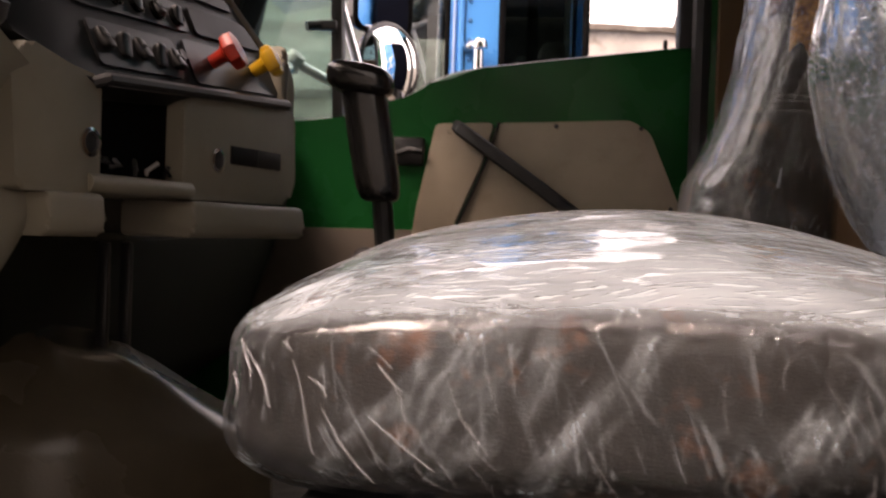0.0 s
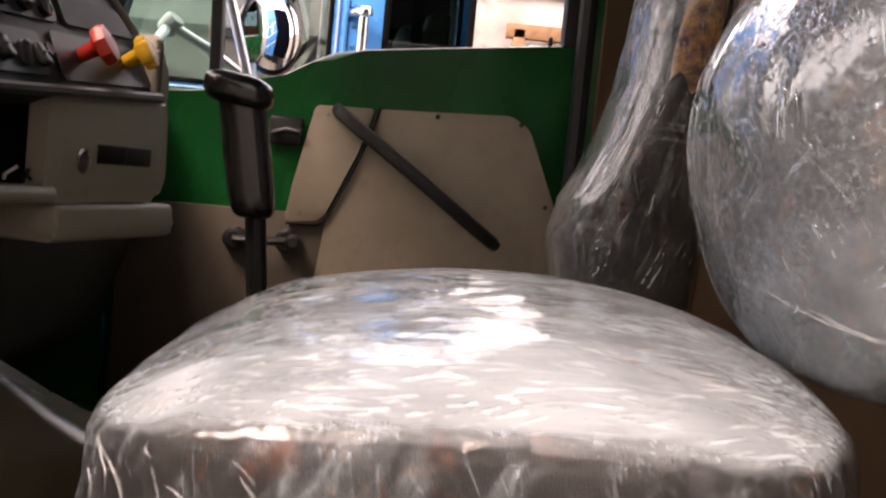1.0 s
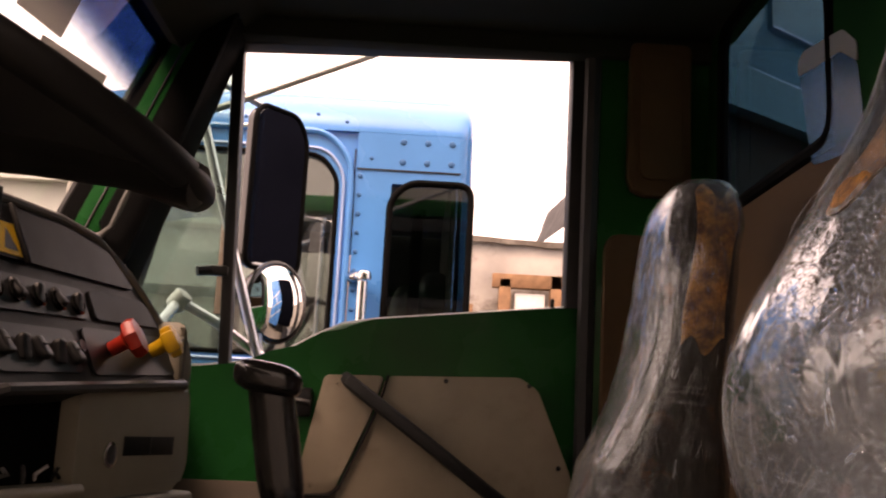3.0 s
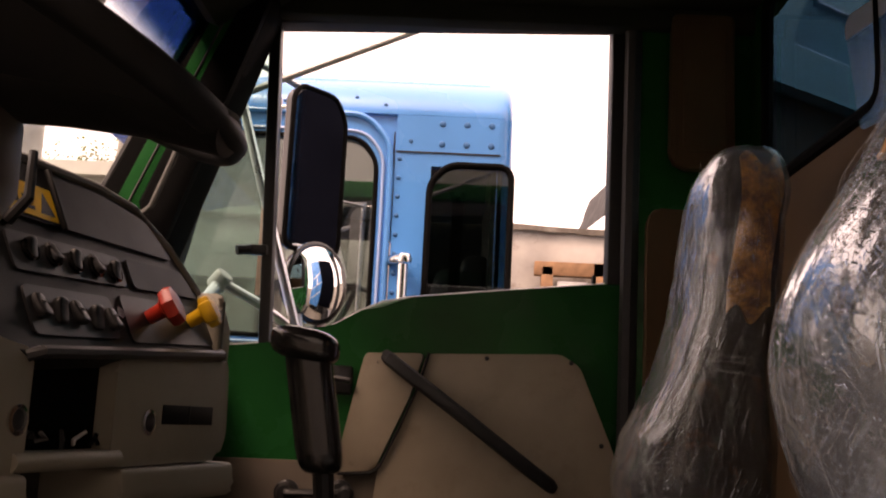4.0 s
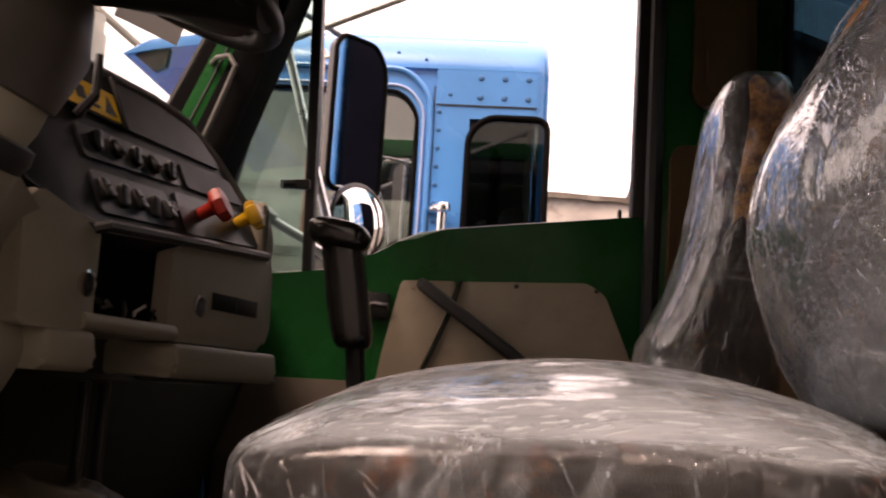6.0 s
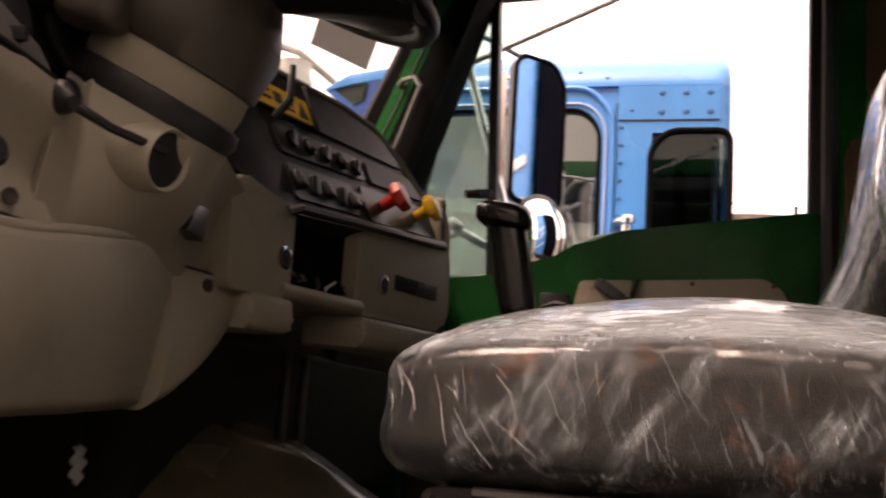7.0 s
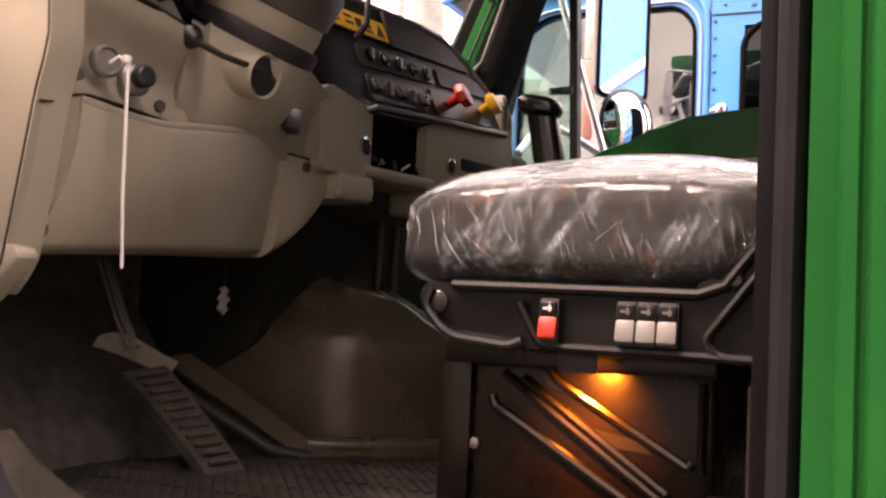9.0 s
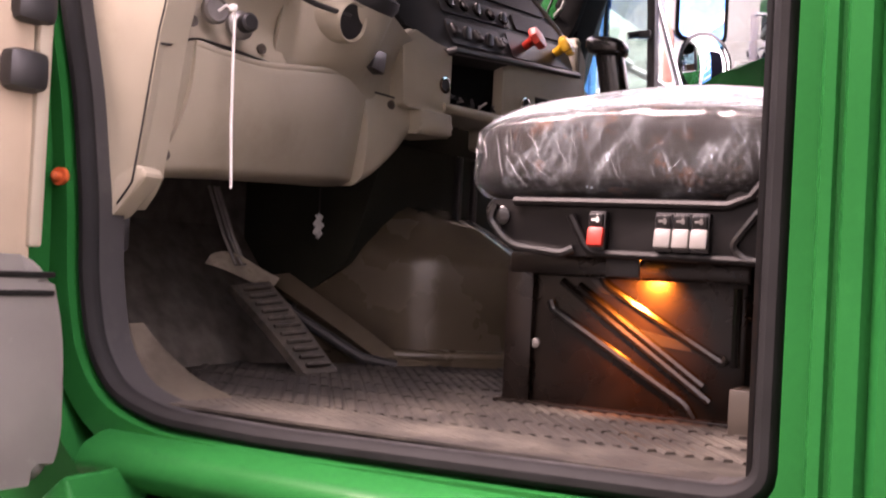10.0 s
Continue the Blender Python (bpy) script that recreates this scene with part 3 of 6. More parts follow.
# passenger side shell
part("side_wall", prism([(-1.0, 1.1), (-0.60, 1.1), (-0.60, 1.22), (-0.62, 1.90), (-0.80, 2.02), (-1.0, 2.02)], "y", 2.39, 2.47), GREEN_IN, cab, "green inner side wall ahead of the door")
part("far_sill", prism([(2.34, 1.10), (2.48, 1.10), (2.48, 1.22), (2.38, 1.22), (2.34, 1.206)], "x", -0.65, 0.9), GREEN_IN, cab)
# A pillars: black cover with a green painted stripe
def a_pillar(y0, y1, side):
    ap = part("a_pillar", prism([(-0.790, 2.10), (-0.745, 2.205), (-0.622, 2.478), (-0.53, 2.70), (-0.40, 2.70), (-0.478, 2.47), (-0.603, 2.10), (-0.655, 1.90), (-0.80, 1.90)], "y", y0, y1, 0.012), TRIMB, cab, "dark windscreen pillar with a green stripe")
    s = -1 if side else 1
    yf = y0 if side else y1
    part("pillar_cover", prism([(-0.648, 2.12), (-0.668, 2.17), (-0.544, 2.478), (-0.45, 2.70), (-0.40, 2.70), (-0.478, 2.47), (-0.603, 2.10), (-0.635, 2.02)], "y", min(yf, yf + s * 0.028), max(yf, yf + s * 0.028), 0.010), TRIMB, ap, "black pillar cover")
    part("screen_seal", tube([(-0.815, yf - s * 0.03, 2.04), (-0.752, yf - s * 0.012, 2.20), (-0.63, yf - s * 0.012, 2.478), (-0.535, yf - s * 0.012, 2.70)], 0.012, 8), RUBBER, ap)
    part("green_stripe", prism([(-0.752, 2.10), (-0.518, 2.67), (-0.458, 2.67), (-0.692, 2.10)], "y", min(yf, yf + s * 0.006), max(yf, yf + s * 0.006), 0.002), GREEN_IN, ap, "green painted stripe")
    part("stripe_groove", tube([(-0.720, yf + s * 0.006, 2.105), (-0.490, yf + s * 0.006, 2.665)], 0.003, 6), BLACK, ap)
    return ap


a_pillar(2.30, 2.42, True)
a_pillar(0.47, 0.56, False)
part("pillar_grab_handle", tube([(-0.672, 2.295, 2.145), (-0.655, 2.262, 2.140), (-0.632, 2.250, 2.155), (-0.600, 2.245, 2.24), (-0.572, 2.245, 2.325), (-0.590, 2.252, 2.350), (-0.622, 2.27, 2.350), (-0.640, 2.296, 2.345)], 0.0065, 8), GREYP, cab, "thin grey grab handle on the pillar")
# header rail, roof, windscreen
part("windscreen_header", prism([(-0.62, 2.60), (-0.54, 2.56), (-0.36, 2.68), (-0.36, 2.76), (-0.62, 2.76)], "y", 0.47, 2.42, 0.01), HEADL, cab, "dark header above the windscreen")
part("roof", box(-0.62, 0.70, 0.42, 2.48, 2.70, 2.78, 0.02), GREEN, cab, "green cab roof")
part("headliner", box(-0.42, 0.62, 0.47, 2.40, 2.668, 2.698, 0.01), HEADL, cab, "dark roof lining")
for y0 in (0.47, 2.36):
    part("roof_rail", box(-0.45, 0.66, y0, y0 + 0.055, 2.60 if y0 < 1 else 2.625, 2.70, 0.008), HEADL if y0 > 1 else GREEN_IN, cab)
ws = part("windscreen", prism([(-0.860, 1.99), (-0.856, 1.99), (-0.558, 2.62), (-0.562, 2.62)], "y", 0.52, 2.33), GLASS, cab, "clear windscreen glass", smooth=0)
ws.visible_shadow = False
sb = part("sun_band", prism([(-0.650, 2.405), (-0.646, 2.405), (-0.553, 2.60), (-0.557, 2.60)], "y", 0.525, 2.325), BAND, cab, "blue tinted sun band along the windscreen's top", smooth=0)
sb.visible_shadow = False


def on_screen(corners):
    """A thin card lying on the inside of the windscreen; corners as (y, z)."""
    def f(u, v):
        a, b, c, d = (V(p) for p in corners)
        p = (a * (1 - u) + b * u) * (1 - v) + (d * (1 - u) + c * u) * v
        return (-0.846 + (p.y - 1.99) * 0.473, p.x, p.y)
    return sheet(f, 2, 2, (0.003, 0, 0))


part("screen_card", on_screen([(1.875, 2.295), (2.162, 2.338), (2.125, 2.432), (1.828, 2.400)]), FROST, cab, "grey card behind the windscreen", smooth=0)
part("screen_card", on_screen([(1.705, 2.404), (1.885, 2.417), (1.850, 2.600), (1.665, 2.592)]), FROST, cab, "grey card behind the sun band", smooth=0)
# cowl top ahead of the dashboard and bonnet
part("cowl_top", box(-1.05, -0.80, 0.47, 2.42, 1.90, 1.985, 0.02), BLACK, cab)
part("bonnet", sheet(lambda u, v: (-1.0 - 1.5 * u, 0.60 + 1.65 * v, 1.93 - 0.16 * u - 0.25 * (2 * v - 1) ** 4), 16, 16, (0, 0, -0.05)), GREEN, cab, "green bonnet")
part("bonnet_side", box(-2.5, -1.0, 0.62, 2.22, 1.0, 1.68, 0.03), GREEN, cab)

part("far_cowl_side", box(-0.98, -0.604, 2.422, 2.470, 1.10, 1.93, 0.006), GREEN_IN, cab, "green side panel ahead of the far door")
# chassis and wheels that carry the cab
part("chassis_frame", box(-2.45, 3.6, 1.05, 1.80, 0.62, 0.95, 0.02), BLACK, cab, "black chassis frame")
part("cab_mount", box(-0.9, 0.6, 0.85, 2.0, 0.951, 1.10, 0.02), BLACK, cab)
for wx, wy in ((-1.85, 0.80), (-1.85, 2.05), (2.5, 0.80), (2.5, 2.05)):
    wh = part("wheel", lathe([(0.29, -0.13), (0.47, -0.13), (0.50, -0.09), (0.50, 0.09), (0.47, 0.13), (0.29, 0.13)], 28, aim((wx, wy, 0.48), (0, 1, 0))), RUBBER, cab, "black tyred wheel")
    part("rim", lathe([(0.275, -0.10), (0.275, 0.10), (0.12, 0.125)], 24, aim((wx, wy, 0.48), (0, 1, 0))), ALU, wh)
    part("axle_stub", tube([(wx, wy, 0.48), (wx, 1.42, 0.48), (wx, 1.42, 0.65)], 0.06, 10), BLACK, cab)

# B pillar on the far side and the corner behind it
part("b_pillar_inner", box(0.375, 0.632, 2.385, 2.47, 1.10, 2.72, 0.008), GREEN_IN, cab, "green inner door pillar")
part("far_door_seal", tube([(0.362, 2.395, 1.25), (0.362, 2.395, 2.62), (0.34, 2.395, 2.657), (-0.30, 2.395, 2.657)], 0.020, 8), RUBBER, cab, "black door seal on the far side")
part("pillar_trim_lower", prism(rounded([(0.392, 1.22), (0.392, 2.195), (0.405, 2.222), (0.60, 2.222), (0.60, 1.22)], 0.015, 3), "y", 2.355, 2.386, 0.008), TAN, cab, "tan lower pillar trim")
tr = part("pillar_trim_upper", prism(rounded([(0.437, 2.66), (0.437, 2.335), (0.46, 2.312), (0.545, 2.312), (0.575, 2.335), (0.575, 2.66)], 0.02, 3), "y", 2.352, 2.386, 0.008), TAN, cab, "tan upper pillar trim with a raised centre")
part("raised_panel", prism(rounded([(0.462, 2.64), (0.462, 2.345), (0.555, 2.345), (0.555, 2.64)], 0.02, 3), "y", 2.343, 2.353, 0.004), TAN, tr)
# rear wall with its window
part("rear_wall", box(0.62, 0.68, 0.47, 2.47, 1.10, 2.245), TAN, cab, "tan rear cab wall")
for y0, y1 in ((0.47, 1.680), (2.30, 2.47)):
    part("rear_post", box(0.62, 0.637, y0, y1, 2.245, 2.70), GREEN_MATT, cab, "green post beside the rear window")
rwf = part("rear_window", tube([(0.625, p[0], p[1]) for p in rounded([(1.688, 2.262), (2.290, 2.262), (2.290, 2.668), (1.712, 2.668)], 0.055, 6)], 0.013, 8, closed=True), TRIMB, cab, "rear window in a black rubber frame")
part("pane", prism(rounded([(1.688, 2.262), (2.290, 2.262), (2.290, 2.668), (1.712, 2.668)], 0.055, 6), "x", 0.628, 0.634), REARG, rwf, "reflecting rear window pane", smooth=0)
# thin blue film with a white top edge, tucked under the window rubber and over the post
flap = part("hanging_film", prism(rounded([(1.818, 2.405), (1.690, 2.387), (1.650, 2.384), (1.588, 2.345), (1.562, 2.212), (1.765, 2.235)], 0.012, 3), "x", 0.6165, 0.6185), SKYF, cab, "translucent pale blue film hanging over the rear window's edge", smooth=0)
part("white_edge", prism(rounded([(1.822, 2.402), (1.825, 2.430), (1.80, 2.440), (1.690, 2.424), (1.640, 2.416), (1.590, 2.378), (1.586, 2.346), (1.650, 2.385), (1.690, 2.388)], 0.008, 3), "x", 0.6165, 0.6185), WHITEF, flap, "white upper edge")

# engine tunnel: a dark olive-brown moulded cover beside the driver's feet, with a chamfered top
def tunnel_cover():
    way = rounded([(-0.84, 1.50), (-0.800, 1.30), (-0.720, 1.170), (-0.455, 1.228), (-0.255, 1.400), (-0.31, 1.54), (-0.50, 1.60), (-0.84, 1.60)], 0.040, 7, closed=False)
    mid = V((-0.56, 1.38))
    bm = bmesh.new()
    rows = []
    for k, (inset, dz) in enumerate(((0.0, None), (0.004, -0.10), (0.010, -0.026), (0.018, -0.008), (0.034, 0.006), (0.075, 0.042), (0.115, 0.072), (0.150, 0.088), (0.20, 0.094))):
        row = []
        for q in way:
            top = 1.425 - 0.10 * max(0.0, q[0] + 0.44) + 0.02 * min(1.0, max(0.0, -0.50 - q[0]) * 5)
            d = (mid - V(q)).normalized()
            at = V(q) + d * inset * (1.25 if q[0] > -0.40 else 0.85)
            row.append(bm.verts.new((at.x, at.y, 1.208 if dz is None else top + dz * (1.0 if at.x < -0.46 else max(0.3, 1.0 - (at.x + 0.46) * 3.4)))))
        rows.append(row)
    for r0, r1 in zip(rows, rows[1:]):
        for i in range(len(way) - 1):
            bm.faces.new((r0[i], r0[i + 1], r1[i + 1], r1[i]))
    bm.faces.new(rows[-1])
    return bm


part("engine_tunnel", tunnel_cover(), TUNNEL, cab, "olive-brown moulded engine tunnel cover", smooth=50)
part("tunnel_flange", prism(rounded([(-0.75, 1.10), (-0.475, 1.155), (-0.305, 1.290), (-0.20, 1.385), (-0.25, 1.50), (-0.44, 1.36), (-0.75, 1.25)], 0.02, 4), "z", FLOOR, 1.226, 0.006), TUNNEL, cab, "flange along the foot of the tunnel")
part("flange_fold", tube([(-0.60, 1.150, 1.226), (-0.505, 1.168, 1.230), (-0.440, 1.200, 1.230), (-0.335, 1.288, 1.230), (-0.235, 1.378, 1.230), (-0.245, 1.42, 1.230)], 0.017, 14, flat=0.75), TUNNEL, cab, "raised fold above the flange", smooth=60)

# ---------------------------------------------------------------- rubber floor mat
fm = thing("floor_mat", (0.0, 0.8, FLOOR), "worn grey-brown ribbed rubber floor mat in the footwell", "floor mat")
part("base", prism(rounded([(0.33, 0.475), (-0.42, 0.475), (-0.66, 0.62), (-0.70, 0.80), (-0.66, 0.95), (-0.50, 1.20), (-0.30, 1.38), (0.33, 1.40)], 0.05, 5), "z", FLOOR, 1.2125, 0.002), MATR, fm)


def mat_ribs():
    """Long slanting ribs, met by a band of ribs of another slant along the sill."""
    verts, faces = [], []

    def rib(p, q, w, h):
        d = (V(q) - V(p)).normalized()
        n = V((-d.y, d.x))
        i = len(verts)
        for z, k in ((1.2120, 1.0), (1.2125 + h, 0.62)):
            for c, sg in ((p, -1), (p, 1), (q, 1), (q, -1)):
                verts.append((c[0] + n.x * sg * w * k / 2, c[1] + n.y * sg * w * k / 2, z))
        faces.append((i + 4, i + 5, i + 6, i + 7))
        for a, b in ((0, 1), (1, 2), (2, 3), (3, 0)):
            faces.append((i + a, i + b, i + 4 + b, i + 4 + a))

    def inside(x, y):
        return -0.67 < x < 0.315 and y > 0.52 - (x + 0.40) * 0.5 and y < 1.36 and y < 1.13 + (x + 0.52) * 0.95

    random.seed(5)
    for k in range(96):
        x0 = -0.62 + 0.0205 * k
        for j in range(9):
            y = 0.605 + 0.088 * j
            a, b = (x0 - 0.72 * (y - 0.6), y), (x0 - 0.72 * (y + 0.082 - 0.6), y + 0.082)
            if inside(*a) and inside(*b) and not (a[0] > -0.12 and y > 0.80):
                rib(a, b, 0.0145 + random.uniform(-0.0015, 0.0015), 0.0030 + random.uniform(-0.0008, 0.0004))
    for k in range(40):
        x0 = -0.44 + 0.0200 * k
        rib((x0 + 0.035, 0.508), (x0 - 0.090, 0.592), 0.0125, 0.0034) if x0 < 0.27 else None
    me = bmesh.new()
    vs = [me.verts.new(v) for v in verts]
    for f in faces:
        me.faces.new([vs[i] for i in f])
    return me


tagged(part("tread", mat_ribs(), MATR, fm), kind="stuff")
part("edge_strip", prism([(-0.40, 0.470), (0.335, 0.470), (0.335, 0.505), (-0.42, 0.505)], "z", 1.213, 1.2165), MATR, fm)

# ---------------------------------------------------------------- passenger door
pd = thing("door_1", (0.0, 2.43, 1.2), "closed green passenger door with beige card and black window frame", "door", kind="structure")
sill = [(0.352, 2.066), (0.30, 2.060), (0.017, 2.027), (-0.10, 2.013), (-0.164, 2.000), (-0.205, 1.980), (-0.26, 1.948), (-0.31, 1.922), (-0.37, 1.906), (-0.46, 1.894), (-0.60, 1.890)]
body = sill + [(-0.60, 1.22), (0.352, 1.22)]
part("door_skin", prism(body, "y", 2.402, 2.475, 0.012, 3), GREEN_IN, pd, "glossy green door panel with a swept window sill")
# pale colour stands in for the sky reflected along the sill
part("sill_rubber", tube([(p[0], 2.437, p[1] + 0.001) for p in sill], 0.010, 8, flat=0.6), PALE, pd, "rubber strip along the window sill, painted pale for its sky highlight")
# pressed hollow round the card
# shade of the dashboard is in this piece's colour
part("lower_card", prism(rounded([(0.345, 1.24), (0.345, 1.66), (0.30, 1.665), (-0.585, 1.657), (-0.585, 1.24)], 0.01, 2), "y", 2.388, 2.403, 0.003), CARD_SHADE, pd, "lower door card, darkened for the dashboard's shade")
cardo = [(-0.060, 1.893), (0.222, 1.905), (0.262, 1.880), (0.338, 1.70), (0.340, 1.25), (-0.195, 1.25), (-0.150, 1.648), (-0.128, 1.70), (-0.085, 1.80)]
part("door_card", prism(rounded(cardo, 0.014, 4), "y", 2.382, 2.403, 0.003), CARD, pd, "beige vinyl door card")
flap = [(-0.190, 1.889), (-0.066, 1.893), (-0.092, 1.80), (-0.135, 1.70), (-0.158, 1.648), (-0.236, 1.640), (-0.226, 1.715)]
part("card_flap", prism(rounded(flap, 0.012, 4), "y", 2.376, 2.403, 0.003), CARD, pd, "beige front flap of the card")
part("flap_edge", tube([(-0.056, 2.379, 1.895), (-0.072, 2.377, 1.83), (-0.108, 2.377, 1.74), (-0.146, 2.377, 1.655), (-0.165, 2.376, 1.641), (-0.232, 2.376, 1.637)], 0.0028, 6), DASHB, pd)
for p in ((-0.205, 1.660), (0.066, 1.889), (0.243, 1.888), (-0.16, 1.87), (0.31, 1.72)):
    screw((p[0], 2.379 if p[0] < -0.1 else 2.3815, p[1]), (0, -1, 0), 0.0065 if p[0] < -0.1 else 0.005, pd, BLACK)
strap = part("pull_strap", tube([(-0.150, 2.384, 1.888), (-0.138, 2.360, 1.878), (-0.10, 2.345, 1.851), (0.03, 2.340, 1.760), (0.16, 2.345, 1.667), (0.205, 2.362, 1.636), (0.215, 2.384, 1.628)], [0.012, 0.0145, 0.015, 0.0145, 0.0145, 0.0145, 0.012], 8, flat=0.6, up=(0, 1, 0)), BLACK, pd, "black diagonal door pull strap")
cr = part("window_crank", add(tube([(-0.335, 2.355, 1.594), (-0.27, 2.35, 1.596), (-0.208, 2.355, 1.600)], [0.010, 0.0085, 0.010], 8), lathe([(0.020, 0), (0.021, 0.02), (0.015, 0.034)], 14, aim((-0.335, 2.388, 1.594), (0, -1, 0)))), BLACK, pd, "black window crank")
part("crank_boss", lathe([(0.027, 0), (0.027, 0.012), (0.020, 0.020)], 20, aim((-0.225, 2.388, 1.598), (0, -1, 0))), BLACK, cr)
part("crank_boss", lathe([(0.026, 0), (0.026, 0.012), (0.019, 0.020)], 20, aim((-0.335, 2.388, 1.594), (0, -1, 0))), BLACK, cr)
part("crank_knob", lathe([(0.010, 0), (0.016, 0.012), (0.017, 0.03), (0.010, 0.04)], 12, aim((-0.208, 2.362, 1.600), (0, -1, 0))), BLACK, cr)
part("release_lever", add(box(-0.285, -0.215, 2.388, 2.403, 1.80, 1.86, 0.006), tube([(-0.275, 2.382, 1.822), (-0.245, 2.368, 1.832), (-0.215, 2.366, 1.828)], 0.007, 8)), BLACK, pd, "black inner door release")
part("lock_pin", lathe([(0.005, 0), (0.005, 0.022), (0.003, 0.026)], 8, Matrix.Translation((0.292, 2.436, 2.058))), BLACK, pd, "black lock pin")
# window frame, divider and quarter light
wf = part("window_frame", add(box(0.316, 0.366, 2.405, 2.470, 2.05, 2.66, 0.006), prism([(-0.47, 2.618), (0.36, 2.645), (0.36, 2.695), (-0.44, 2.695)], "y", 2.405, 2.470, 0.006)), RUBBER, pd, "black window frame")
add_fr = part("front_frame", prism([(-0.468, 2.60), (-0.545, 2.387), (-0.607, 2.10), (-0.655, 1.89), (-0.70, 1.89), (-0.66, 2.10), (-0.59, 2.40), (-0.50, 2.68), (-0.42, 2.68)], "y", 2.405, 2.470, 0.005), RUBBER, wf)
part("divider_bar", prism([(-0.4555, 2.640), (-0.4285, 2.640), (-0.401, 1.895), (-0.425, 1.895)], "y", 2.415, 2.455, 0.004), BLACK, wf, "black upright divider bar")
part("quarter_latch", add(box(-0.462, -0.418, 2.398, 2.42, 2.090, 2.112, 0.004), tube([(-0.455, 2.40, 2.10), (-0.480, 2.385, 2.095)], 0.011, 8)), BLACK, wf, "black quarter light latch")
part("quarter_knob", lathe([(0.009, 0), (0.013, 0.008), (0.012, 0.02), (0.006, 0.024)], 12, aim((-0.56, 2.404, 2.275), (0, -1, 0))), BLACK, wf)
qp = part("quarter_pane", prism([(-0.434, 2.63), (-0.462, 2.61), (-0.545, 2.387), (-0.607, 2.10), (-0.655, 1.89), (-0.415, 1.89)], "y", 2.434, 2.438), TINT, wf, "greenish quarter light pane", smooth=0)
qp.visible_shadow = False

# ---------------------------------------------------------------- open driver's door
dd = thing("door_2", (-0.56, 0.37, 1.2), "open green driver's door with beige lining and grey map pocket", "door", kind="structure")
DM = Matrix.Translation((-0.528, 0.400, 0)) @ Matrix.Rotation(radians(-99), 4, "Z")
# in the door's own frame: x runs from the hinge outwards, +y is the inner side
part("door_skin", moved(prism(rounded([(0.0, 1.16), (0.86, 1.16), (0.86, 1.98), (0.02, 1.90)], 0.04, 4), "y", -0.06, -0.005, 0.012), DM), GREEN, dd, "green door shell")
part("door_lining", moved(prism(rounded([(0.03, 1.22), (0.83, 1.22), (0.83, 1.95), (0.05, 1.87)], 0.03, 4), "y", -0.006, 0.022, 0.008), DM), CARD, dd, "beige door lining")
pk = part("map_pocket", moved(prism(rounded([(0.045, 1.13), (0.80, 1.13), (0.80, 1.392), (0.058, 1.392), (0.034, 1.30), (0.030, 1.18)], 0.035, 5), "y", 0.022, 0.105, 0.02, 3), DM), GREYP, dd, "scuffed grey plastic map pocket")
part("pocket_groove", moved(box(0.05, 0.78, 0.100, 0.1085, 1.345, 1.352, 0.002), DM), DASHB, pk)
part("pocket_groove", moved(box(0.05, 0.78, 0.100, 0.1085, 1.366, 1.373, 0.002), DM), DASHB, pk)
part("reflector", moved(prism(rounded([(0.064, 1.185), (0.086, 1.180), (0.092, 1.205), (0.086, 1.262), (0.070, 1.262)], 0.006, 3), "x", 0.027, 0.036, 0.002), DM), ORANGE, pk, "orange door edge reflector")
part("door_check", moved(add(box(0.030, 0.085, 0.0, 0.045, 1.585, 1.635, 0.012), box(0.020, 0.075, 0.0, 0.040, 1.668, 1.712, 0.012)), DM), BLACK, dd, "black door check bracket")
part("lining_edge", moved(box(0.022, 0.04, -0.004, 0.03, 1.40, 1.87, 0.004), DM), BEIGE, dd)
# ---------------------------------------------------------------- dashboard
ds = thing("dashboard", (-0.6, 1.2, 1.5), "beige moulded dashboard with dark switch panel and open radio slot", "dashboard")


def wave(t, a, b):
    t = max(0.0, min(1.0, (t - a) / (b - a)))
    return t * t * (3 - 2 * t)


def crease_y(v):
    return 0.518 + 0.045 * math.sin(min(1.0, v * 1.25) * math.pi / 2)


def knee(u, v):
    # u across from the corner crease (0) to the tunnel (1); v up
    y0 = crease_y(v)
    y = y0 + (1.014 - y0) * u
    top = 1.690 + 0.031 * wave(u, 0.25, 1.0) - 0.004 * math.sin(min(1.0, u * 2) * math.pi)
    bot = 1.498 + 0.034 * u ** 0.7
    z = bot + (top - bot) * v
    x = -0.449 + 0.016 * math.sin(v * math.pi * 0.9) * math.sin(math.pi * min(1.0, 0.12 + u)) - 0.028 * (1 - v) ** 1.3
    x -= 0.016 * wave(u, 0.72, 1.0) ** 1.6
    x -= 0.030 * max(0.0, 1 - v / 0.07) ** 2
    x -= 0.006 * wave(v, 0.955, 1.0)
    return (x, y, z)


lp = part("knee_panel", sheet(knee, 48, 36, (-0.05, 0, 0)), BEIGE, ds, "beige knee panel below the column", smooth=60)


def wing(u, v):
    # the piece that carries the knee panel back towards the tunnel
    y = 1.018 + 0.142 * u
    top = 1.700 - 0.006 * u
    bot = 1.534 + 0.135 * u ** 1.35
    z = bot + (top - bot) * v
    x = -0.474 + 0.010 * math.sin(v * math.pi) + 0.020 * math.sin(u * 2.0) - 0.02 * max(0.0, 1 - v / 0.12) ** 2
    return (x, y, z)


part("knee_wing", sheet(wing, 16, 20, (-0.06, 0, 0)), BEIGE, ds, "beige wing of the knee panel", smooth=60)
part("wing_seam", tube([tuple(V(wing(k / 10, 1.0)) + V((0.001, 0, 0.002))) for k in range(11)], 0.0016, 6), BLACK, ds)
